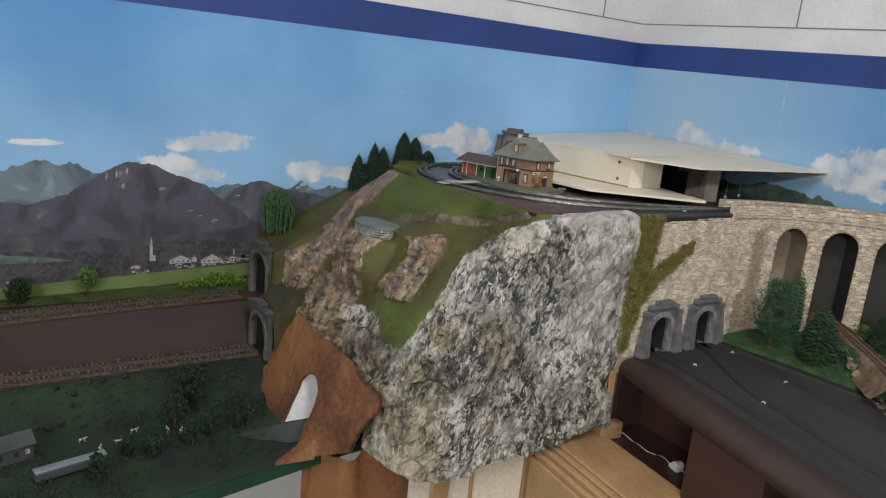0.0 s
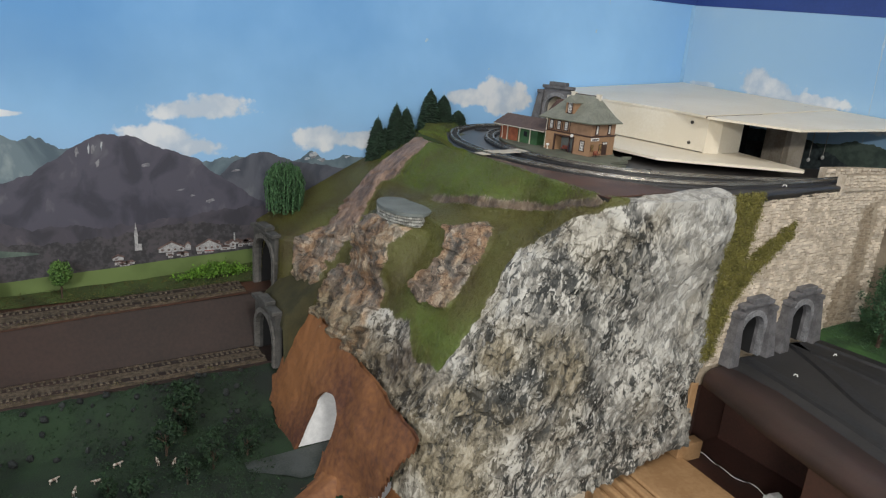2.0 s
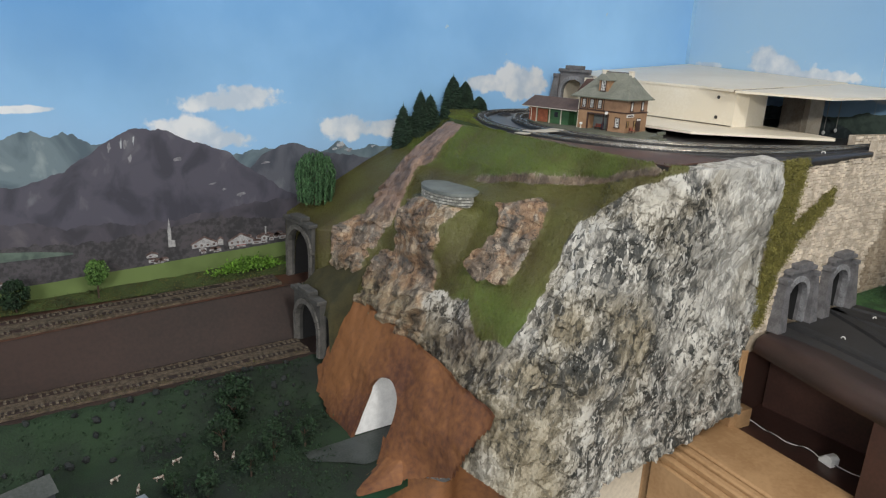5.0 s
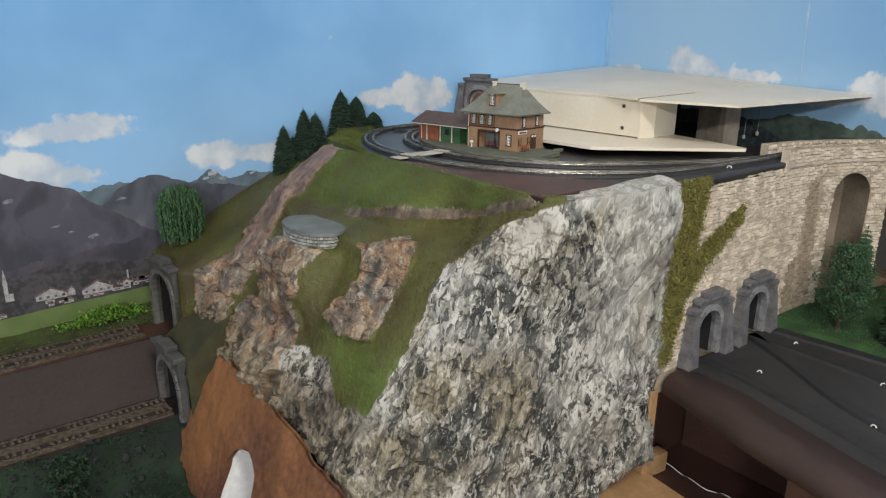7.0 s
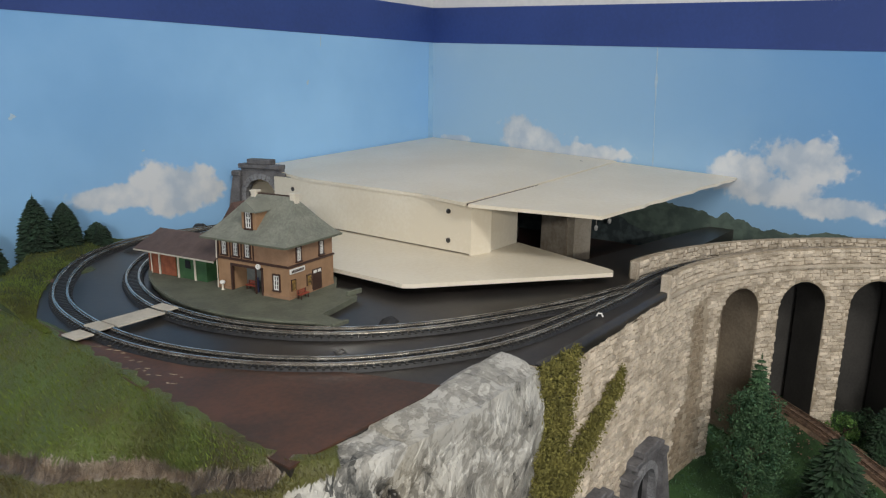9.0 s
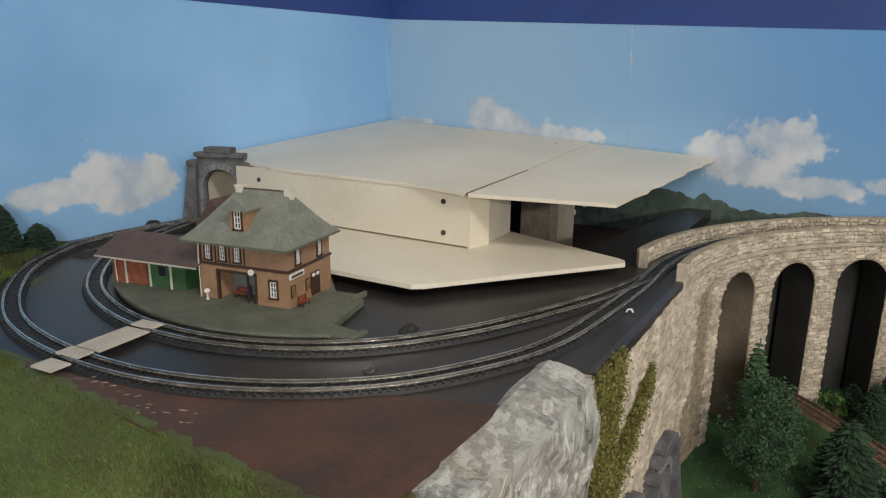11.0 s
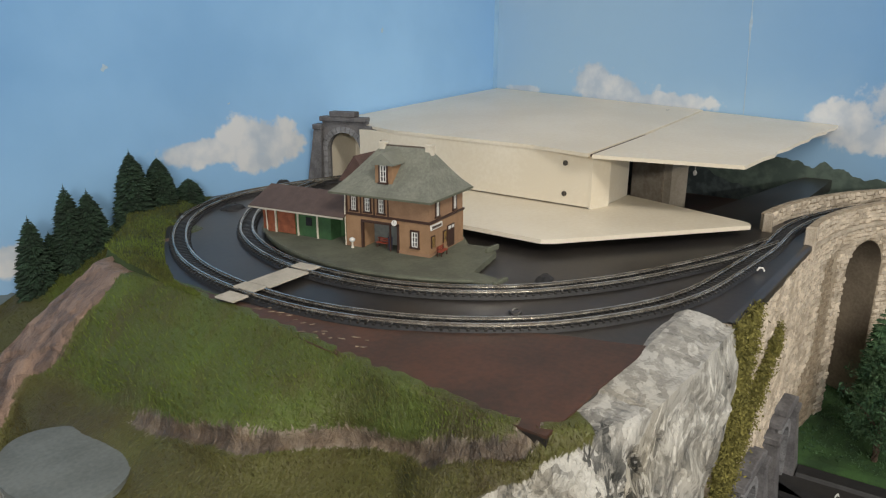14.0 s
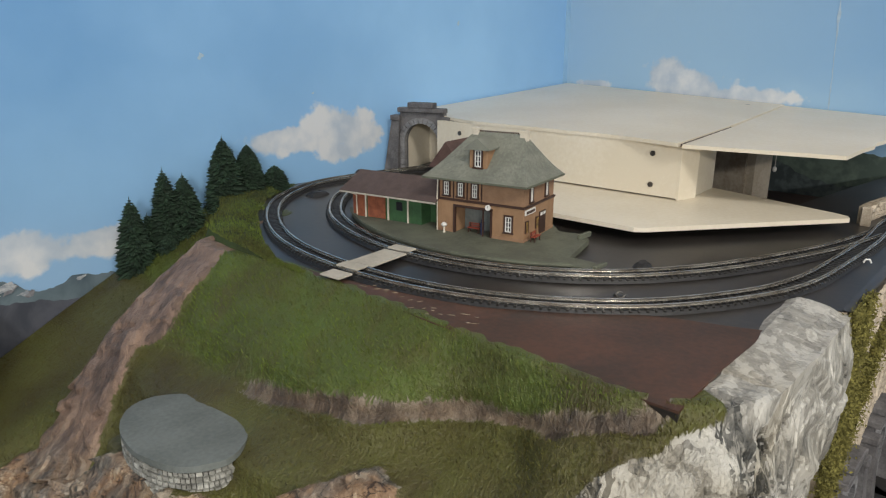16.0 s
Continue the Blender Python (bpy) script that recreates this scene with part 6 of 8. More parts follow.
    part("parapet", ribbon(bmesh.new(), line(0.0025, -0.018, end, 0.997), 0.0030, 0.0, 0.0215), "mortar", wall)
    part("parapet", ribbon(bmesh.new(), line(R_OUT - R_IN - 0.003, 0.016, end, 0.997), 0.0030, 0.0, 0.0225), "mortar", wall)
    stone_facing("parapet_stones", wall, lambda u, z: arc_matrix(u, z, -0.0008), -0.018, end, 0.9972, 1.0184, lambda u, z: True, lambda u, z: u < 0.10, "stone", "", 31)
    stone_facing("parapet_stones", wall, lambda u, z: arc_matrix(u, z, R_OUT - R_IN - 0.0066), 0.018, end, 0.9990, 1.0200, lambda u, z: True, None, "stone", "", 32)
    part("end_pier", blocks((1.273, 1.280, 0.8875, 0.8980, 0.985, 1.0195), (1.305, 1.3115, 0.9375, 0.9475, 0.995, 1.0205), bevel=0.001), "stone", wall)
    # black deck paint that has run unevenly over the top of the wall
    bm, rows = bmesh.new(), []
    for i in range(91):
        u = -0.291 + 0.273 * i / 90
        low = 0.9925 - 0.0050 * smooth(-0.06, -0.24, u) + 0.0030 * noise.noise(Vector((u * 38, 0, 7))) + 0.0015 * noise.noise(Vector((u * 140, 0, 3)))
        rows.append([bm.verts.new(arc_place(u, d, z)) for d, z in ((-0.0022, low), (-0.0030, 0.5 * (low + 1.0)), (-0.0024, 1.0006), (0.004, 1.0012))])
    for p, q in zip(rows, rows[1:]):
        for k in range(3):
            bm.faces.new((p[k], q[k], q[k + 1], p[k + 1]))
    part("paint_edge", bm, "deck_black", wall, "black paint run over the wall's top", smooth=True)


viaduct()


def moss():
    """Ivy-like moss on the retaining wall next to the cliff, with a branch to the east."""
    rnd = random.Random(17)
    spots = []
    for _ in range(22000):
        x, z = rnd.uniform(0.985, 1.175), rnd.uniform(0.742, 1.0)
        left, right = line_at([(0.74, 0.990), (1.0, 1.000)], z), line_at([(0.74, 1.012), (0.80, 1.032), (0.90, 1.050), (0.95, 1.060), (1.0, 1.064)], z)
        w = 0.006 * noise.noise(Vector((x * 60, z * 60, 0)))
        main = left + w < x < right + w
        mid = line_at([(1.03, 0.850), (1.08, 0.893), (1.12, 0.915), (1.165, 0.940)], x)
        half = line_at([(1.03, 0.028), (1.10, 0.017), (1.165, 0.012)], x)
        if main or (1.02 < x < 1.163 and abs(z - mid) < half + w):
            spots.append((x, 0.8885 - abs(rnd.gauss(0, 0.0022)), z))
    tagged(scatter_clumps("moss", spots, "moss", 0.0024, "yellow-green moss creeping over the stone wall", "moss", 18, 5, ""), kind="stuff")


moss()


# ---- ground east of the portals ----
def rail_off(x, y):
    """Distance from the middle of the track on the bank."""
    return (x - 1.475) * 0.69 - (y - 0.703) * 0.723


def lawn_z(x, y):
    bank = 0.0265 * smooth(0.050, 0.018, abs(rail_off(x, y)))
    return 0.738 + 0.010 * smooth(1.30, 1.40, x) + bank * smooth(1.30, 1.42, x) + 0.003 * noise.noise(Vector((x * 30, y * 30, 0)))


def east_ground():
    rnd = random.Random(19)
    vs, fs, nx, ny = [], [], 60, 80
    for i in range(nx + 1):
        for k in range(ny + 1):
            y = 0.30 + (1.00 - 0.30) * k / ny
            x0 = line_at([(0.30, 1.36), (0.50, 1.335), (0.70, 1.315), (0.884, 1.298)], y) + 0.004 * noise.noise(Vector((y * 40, 0, 0)))
            x = x0 + (1.715 - x0) * i / nx
            vs.append((x, y, lawn_z(x, y) - (0.010 if i == 0 else 0)))
    for i in range(nx):
        for k in range(ny):
            a = i * (ny + 1) + k
            fs.append((a, a + ny + 1, a + ny + 2, a + 1))
    tagged(from_lists("lawn", vs, fs, "lawn", smooth=True), "dark green lawn under the viaduct", "grass", kind="structure")
    spots = [(rnd.uniform(1.31, 1.70), rnd.uniform(0.45, 0.99)) for _ in range(9000)]
    spots = [(x, y, lawn_z(x, y)) for x, y in spots if abs(rail_off(x, y)) > 0.042 and x > 1.32]
    scatter_clumps("lawn_grass", spots, "leaf", 0.0022, "short green flock on the lawn", "grass", 20, 3)
    spots = [(1.475 + 0.723 * t + 0.69 * o, 0.703 + 0.69 * t - 0.723 * o) for t, o in ((rnd.uniform(-0.3, 0.16), rnd.choice((-1, 1)) * rnd.uniform(0.016, 0.040)) for _ in range(600))]
    rubble("bank_stones", [(x, y, lawn_z(x, y)) for x, y in spots], (0.0006, 0.0020), "bank_brown", "small brown stones on the railway bank", 24)
    slope = spline([(1.66, 0.89), (1.60, 0.838), (1.5245, 0.750), (1.4554, 0.684), (1.395, 0.626), (1.30, 0.540)], 0.008)
    bm, rows = bmesh.new(), []
    for i, q in enumerate(slope):
        d = (slope[min(i + 1, len(slope) - 1)] - slope[max(i - 1, 0)]).normalized()
        side = Vector((d.y, -d.x, 0))
        rows.append([bm.verts.new(Vector((q.x, q.y, z + 0.0022 * noise.noise(Vector((q.x * 60, q.y * 60, o * 90))))) + side * (o + 0.003 * noise.noise(Vector((q.x * 40, o * 50, 2))))) for o, z in ((-0.046, 0.740), (-0.030, 0.760), (-0.016, 0.7755), (0.016, 0.7755), (0.028, 0.760), (0.044, 0.742))])
    for a, b in zip(rows, rows[1:]):
        for k in range(5):
            bm.faces.new((a[k], a[k + 1], b[k + 1], b[k]))
    tagged(part("embankment", bm, "bank_brown", smooth=True), "brown earth bank under the rusty track", "embankment", kind="structure")
    for x, y, s in ((1.372, 0.655, 0.012), (1.352, 0.635, 0.010), (1.390, 0.668, 0.008)):
        ob = part("boulder", shard(rnd, s), "rubble")
        ob.matrix_world = Matrix.Translation((x, y, lawn_z(x, y) + s * 0.3))
        tagged(ob, "brown boulder beside the railway bank", "boulder", "boulders on the bank")


east_ground()

# ---- track ----
OUTER = [(1.29, 1.520), (1.215, 1.541), (1.12, 1.556), (1.04, 1.555), (0.972, 1.527), (0.914, 1.479), (0.863, 1.4065), (0.829, 1.327), (0.816, 1.24), (0.822, 1.153), (0.852, 1.0725), (0.905, 1.003), (0.9775, 0.955), (1.0415, 0.933), (1.12, 0.925), (1.22, 0.920)]
OUTER += [on_arc(math.radians(a), 0.030) for a in (2, 12, 22, 32, 42, 52, 62, 67.5)]
INNER = [(1.17, 1.538), (1.09, 1.508), (1.015, 1.472), (0.966, 1.4295), (0.924, 1.374), (0.896, 1.309), (0.883, 1.24), (0.888, 1.171), (0.912, 1.106), (0.9535, 1.0505), (1.008, 1.009), (1.060, 0.982), (1.122, 0.957), (1.180, 0.938), (1.25, 0.9225)]
GAUGE = 0.0128


def rail_bm(line, side, z):
    """A rail with foot, web and head swept along a line."""
    prof = [(-0.0011, 0.0), (0.0011, 0.0), (0.0011, 0.0004), (0.0003, 0.0007), (0.0003, 0.0016), (0.0007, 0.0018), (0.0007, 0.0025), (-0.0007, 0.0025), (-0.0007, 0.0018), (-0.0003, 0.0016), (-0.0003, 0.0007), (-0.0011, 0.0004)]
    bm, rows = bmesh.new(), []
    for i, p in enumerate(line):
        d = line[min(i + 1, len(line) - 1)] - line[max(i - 1, 0)]
        d.z = 0
        d.normalize()
        s = Vector((d.y, -d.x, 0))
        rows.append([bm.verts.new(p + s * (side + o) + Vector((0, 0, z + h))) for o, h in prof])
    k = len(prof)
    for a, b in zip(rows, rows[1:]):
        for j in range(k):
            bm.faces.new((a[j], a[(j + 1) % k], b[(j + 1) % k], b[j]))
    bm.faces.new(rows[0])
    bm.faces.new(rows[-1])
    return bm


def track(label, points, z, bed="bed_black", tie="sleeper", railmat="steel", pitch=0.0058, singles=300, bed_half=0.0112):
    line = spline(points, 0.006)
    top = empty("railway_track", Matrix.Identity(4), label, "track", "model railway tracks")
    part("roadbed", ribbon(bmesh.new(), line, bed_half, z, z + 0.0034, 0.0018), bed, top, "black foam roadbed")
    for s in (-1, 1):
        part("rail", rail_bm(line, s * GAUGE / 2, z + 0.0047), railmat, top, "dull steel rail")
    me = bpy.data.meshes.new("sleeper")
    b = blocks((-0.0104, 0.0104, -0.00125, 0.00125, 0.0, 0.0018), bevel=0.0004)
    for s in (-1, 1):
        block(b, s * GAUGE / 2 - 0.0022, s * GAUGE / 2 + 0.0022, -0.0010, 0.0010, 0.0018, 0.0024)
    b.to_mesh(me)
    b.free()
    me.materials.append(M[tie])
    ties = spline(points, pitch)
    for i, p in enumerate(ties[:-1]):
        if i >= singles:
            break
        d = ties[i + 1] - p
        ob = new("sleeper", me)
        ob.parent = top
        ob.matrix_basis = pose(p.x, p.y, z + 0.0021, 0, 0, math.degrees(math.atan2(d.y, d.x)) - 90)
    rest = ties[singles:-1]
    if rest:
        vs, fs = [], []
        base = [tuple(v.co) for v in me.vertices]
        polys = [tuple(f.vertices) for f in me.polygons]
        for i, p in enumerate(rest):
            d = ties[singles + i + 1] - p
            m = pose(p.x, p.y, z + 0.0021, 0, 0, math.degrees(math.atan2(d.y, d.x)) - 90)
            k = len(vs)
            vs += [tuple(m @ Vector(v)) for v in base]
            fs += [tuple(k + j for j in f) for f in polys]
        from_lists("sleeper_row", vs, fs, tie, top)["kind"] = "stuff"
    return top


track("outer model railway loop with black sleepers and steel rails", OUTER, 1.0)
track("inner model railway loop past the station platform", INNER, 1.0004)
track("rusty brown model track on the bank under the viaduct", [(1.598, 0.838), (1.5245, 0.750), (1.4554, 0.684), (1.395, 0.626), (1.30, 0.540), (1.25, 0.495)], 0.7765, "rust_track", "rust_track", "rust_track", 0.0075, 80)


def board_crossing():
    me = empty("board_crossing", pose(0.8365, 1.2245, 1.0, 0, 0, 6), "grey card boards laid across the two tracks", "level crossing")
    part("board", blocks((-0.0475, -0.0315, -0.011, 0.011, 0.0035, 0.0052), bevel=0.0003), "board_grey", me)
    part("board", blocks((-0.0275, -0.0135, -0.012, 0.012, 0.0062, 0.0078), bevel=0.0003), "board_grey", me)
    part("board", blocks((-0.0105, 0.0360, -0.013, 0.013, 0.0050, 0.0066), bevel=0.0003), "board_grey", me)
    part("board", blocks((0.0385, 0.0510, -0.012, 0.012, 0.0062, 0.0078), bevel=0.0003), "board_grey", me)


board_crossing()


def yard_strips():
    """Bare foam roadbed strips on the yard and small white clips."""
    for pts in ([(1.104, 0.884), (1.088, 0.80), (1.062, 0.70), (1.030, 0.58), (1.005, 0.42), (0.99, 0.30)], [(1.238, 0.884), (1.190, 0.80), (1.125, 0.70), (1.090, 0.60), (1.055, 0.50), (1.02, 0.35)], [(1.240, 0.884), (1.238, 0.78), (1.225, 0.65), (1.200, 0.52), (1.15, 0.30)], [(1.288, 0.87), (1.300, 0.74), (1.308, 0.60), (1.31, 0.40)]):
        ob = part("roadbed_strip", ribbon(bmesh.new(), spline(pts, 0.01), 0.0125, 0.730, 0.7340, 0.003), "bed_black")
        tagged(ob, "bare black foam roadbed strip on the yard", "roadbed", "foam roadbed strips")
    for x, y, z in ((1.093, 0.654, 0.731), (1.121, 0.809, 0.731), (1.260, 0.825, 0.731), (1.146, 0.908, 1.001), (1.22, 0.69, 0.731)):
        bm = bmesh.new()
        tube(bm, [(-0.003, 0, 0.001), (-0.0015, 0, 0.004), (0.0015, 0.001, 0.004), (0.003, 0.001, 0.001)], 0.0009, 6)
        ob = part("wire_clip", bm, "white_plastic")
        ob.matrix_world = pose(x, y, z, 0, 0, 40 * x * 10 % 180)
        tagged(ob, "small white wire clip on the board", "clip", "white wire clips")
    # flat lumps of black foam, a wire ring and flecks of pale paint on the station board
    rnd = random.Random(91)
    for x, y, r, h in ((0.996, 1.505, 0.017, 0.006), (1.003, 1.052, 0.011, 0.005), (1.135, 1.578, 0.014, 0.010)):
        bm, rows = bmesh.new(), []
        for t in (1.0, 0.86, 0.5):
            rows.append([bm.verts.new((r * t * (1 + 0.25 * noise.noise(Vector((math.cos(a) * 2, math.sin(a) * 2, x * 9)))) * math.cos(a), r * 0.7 * t * math.sin(a), h * (1 - t * t) + 0.0012 * rnd.random() * (t < 1))) for a in (2 * math.pi * k / 18 for k in range(18))])
        for a, b in zip(rows, rows[1:]):
            for k in range(18):
                bm.faces.new((a[k], a[(k + 1) % 18], b[(k + 1) % 18], b[k]))
        bm.faces.new(rows[-1])
        ob = part("foam_lump", bm, "bed_black")
        ob.matrix_world = Matrix.Translation((x, y, 1.0))
        tagged(ob, "flat lump of black foam lying on the board", "lump", "foam lumps")
    bm = bmesh.new()
    tube(bm, [(0.0045 * math.cos(a), 0.0045 * math.sin(a), 0.0012 + 0.001 * math.sin(3 * a)) for a in (0.35 * k for k in range(17))], 0.0008, 6)
    ob = part("wire_ring", bm, "screw")
    ob.matrix_world = Matrix.Translation((0.920, 1.029, 1.0005))
    tagged(ob, "small coil of bare wire between the tracks", "wire")
    flecks = empty("paint_flecks", Matrix.Translation((0.80, 1.12, 1.0012)), "pale flecks of plaster scattered on the brown strip", "flecks")
    for k in range(26):
        y = rnd.uniform(-0.05, 0.078)
        x, w, l = -0.013 + 0.022 * rnd.random() - 0.15 * min(0.0, y) * rnd.random(), rnd.uniform(0.0004, 0.0010), rnd.uniform(0.0010, 0.0032)
        a = math.radians(rnd.uniform(-70, -25))
        u, v = Vector((math.cos(a), math.sin(a), 0)) * l, Vector((-math.sin(a), math.cos(a), 0)) * w
        bm = bmesh.new()
        low = [bm.verts.new(Vector((x, y, 0.0)) + p) for p in (-u, -v, u, v)]
        high = [bm.verts.new(Vector((x, y, 0.0004)) + p * 0.7) for p in (-u, -v, u, v)]
        bm.faces.new(high)
        for q in range(4):
            bm.faces.new((low[q], low[(q + 1) % 4], high[(q + 1) % 4], high[q]))
        part("fleck", bm, "rubble", flecks)


yard_strips()


# ---- grass verge beside the outer track ----
def verge():
    rnd = random.Random(33)
    west = lambda y: line_at([(1.25, 0.784), (1.36, 0.784), (1.43, 0.796), (1.50, 0.855), (1.588, 0.900)], y)
    east = lambda y: line_at([(1.25, 0.786), (1.30, 0.792), (1.36, 0.818), (1.39, 0.834), (1.473, 0.884), (1.53, 0.935), (1.560, 0.985), (1.588, 1.02)], y)
    high = lambda x, y: 1.0012 + 0.007 * smooth(east(y) + 0.001, east(y) - 0.030, x) + 0.002 * noise.noise(Vector((x * 50, y * 50, 2)))
    vs, fs, n, k = [], [], 60, 14
    for i in range(n + 1):
        y = 1.25 + 0.338 * i / n
        for j in range(k + 1):
            x = west(y) + (east(y) - west(y)) * j / k
            vs.append((x, y, high(x, y) - (0.012 if j == 0 else 0.0)))
    for i in range(n):
        for j in range(k):
            a = i * (k + 1) + j
            fs.append((a, a + 1, a + k + 2, a + k + 1))
    tagged(from_lists("verge", vs, fs, "lawn_mid", smooth=True), "grass verge between the slope and the outer track", "grass", kind="structure")
    gv, gf = [], []
    for _ in range(9000):
        y = rnd.uniform(1.25, 1.587)
        x = rnd.uniform(west(y), east(y) + 0.002)
        z, a, h = high(x, y), rnd.uniform(0, 6.28), rnd.uniform(0.0014, 0.0036)
        dx, dy = 0.0004 * math.cos(a), 0.0004 * math.sin(a)
        j = len(gv)
        gv += [(x - dx, y - dy, z - 0.0008), (x + dx, y + dy, z - 0.0008), (x + rnd.uniform(-0.0018, 0.0012), y + rnd.uniform(-0.0015, 0.0015), z + h)]
        gf.append((j, j + 1, j + 2))
    tagged(from_lists("verge_blades", gv, gf, "blade"), "short green flock on the verge", "grass", kind="stuff")


verge()


# ---- station ----
HOUSE = pose(0.975, 1.161, 1.006, 0, 0, 11.0)


def station_platform():
    edge = [p for p in spline(INNER, 0.01)]
    off = []
    for i, p in enumerate(edge[1:-1], 1):
        d = (edge[i + 1] - edge[i - 1]).normalized()
        s = Vector((-d.y, d.x, 0))
        off.append(p + s * 0.0185)
    curve = [(p.x, p.y) for p in off if 1.085 < p.y < 1.395 and p.x < 0.97]
    # the platform's track side follows the inner loop, its ends are stepped
    ring = curve + [(0.949, 1.068), (0.966, 1.078), (0.968, 1.104), (1.030, 1.122), (1.042, 1.138), (1.036, 1.160), (1.065, 1.190), (1.055, 1.30), (1.010, 1.395)]
    base = empty("station_platform", Matrix.Identity(4), "grey-green plastic station platform with curved edge", "platform")
    part("slab", prism(bmesh.new(), ring, 1.0005, 1.0062), "platform", base)
    line = [Vector((x, y, 0)) for x, y in curve]
    part("edge_kerb", ribbon(bmesh.new(), line, 0.0022, 1.0062, 1.0082, 0.0003, 0.0), "platform", base)
    part("ramp_wall", blocks((0.947, 0.966, 1.066, 1.0700, 1.006, 1.0095), bevel=0.0004), "platform", base)
    part("ramp_wall", blocks((1.022, 1.042, 1.1265, 1.130, 1.006, 1.011), bevel=0.0004), "platform", base)


station_platform()


def window_parts(parent, x, y, z, w, h, face, sill=True):
    """A small window with dark frame, white sash and bars; face -x or -y."""
    def put(name, a0, a1, d0, d1, z0, z1, mat, under):
        row = (d0, d1, a0, a1, z0, z1) if face == "x" else (a0, a1, d0, d1, z0, z1)
        return (row, mat)
    c = y if face == "x" else x
    d = x if face == "x" else y
    rows_frame = [(c - w / 2 - 0.0013, c - w / 2), (c + w / 2, c + w / 2 + 0.0013)]
    def rows(spec):
        return [((d - o, d + 0.0004, a0, a1, z0, z1) if face == "x" else (a0, a1, d - o, d + 0.0004, z0, z1)) for a0, a1, z0, z1, o in spec]
    win = part("window", blocks(*rows([(c - w / 2 - 0.0014, c - w / 2, z - 0.001, z + h + 0.0014, 0.0011), (c + w / 2, c + w / 2 + 0.0014, z - 0.001, z + h + 0.0014, 0.0011), (c - w / 2 - 0.0014, c + w / 2 + 0.0014, z + h, z + h + 0.0016, 0.0012)] + ([(c - w / 2 - 0.002, c + w / 2 + 0.002, z - 0.0016, z, 0.0018)] if sill else []))), "timber", parent, "dark timber window surround")
    part("pane", blocks(*rows([(c - w / 2, c + w / 2, z, z + h, 0.0002)])), "glass_dark", win)
    q = 0.00055
    part("sash", blocks(*rows([(c - w / 2, c - w / 2 + 2 * q, z, z + h, 0.0007), (c + w / 2 - 2 * q, c + w / 2, z, z + h, 0.0007), (c - q, c + q, z, z + h, 0.0007), (c - w / 2, c + w / 2, z, z + 2 * q, 0.0007), (c - w / 2, c + w / 2, z + h - 2 * q, z + h, 0.0007), (c - w / 2, c + w / 2, z + h * 0.62, z + h * 0.62 + 1.6 * q, 0.00072), (c - w / 2, c + w / 2, z + h * 0.31, z + h * 0.31 + 1.2 * q, 0.00071)])), "white_plastic", win, "white sash bars")
    return win


def hip_roof(bm, x0, x1, y0, y1, z0, z1, r0, r1, rx, kick=0.35):
    """A hipped roof with bell-cast eaves; the ridge runs along y from r0 to r1 at rx."""
    def ring(t, z):
        return [(x0 + (rx - x0) * t, y0 + (r0 - y0) * t, z), (x1 + (rx - x1) * t, y0 + (r0 - y0) * t, z), (x1 + (rx - x1) * t, y1 + (r1 - y1) * t, z), (x0 + (rx - x0) * t, y1 + (r1 - y1) * t, z)]
    rings = [ring(0, z0 - 0.0012)]
    for i in range(9):
        t = i / 9
        rings.append(ring(t, z0 + (z1 - z0) * (t - kick * t * (1 - t) ** 2)))
    vs = [[bm.verts.new(p) for p in r] for r in rings]
    bm.faces.new(vs[0])
    for a, b in zip(vs, vs[1:]):
        for i in range(4):
            bm.faces.new((a[i], a[(i + 1) % 4], b[(i + 1) % 4], b[i]))
    p, q = bm.verts.new((rx, r0, z1)), bm.verts.new((rx, r1, z1))
    t = vs[-1]
    bm.faces.new((t[0], t[1], p))
    bm.faces.new((t[1], t[2], q, p))
    bm.faces.new((t[2], t[3], q))
    bm.faces.new((t[3], t[0], p, q))
    return bm


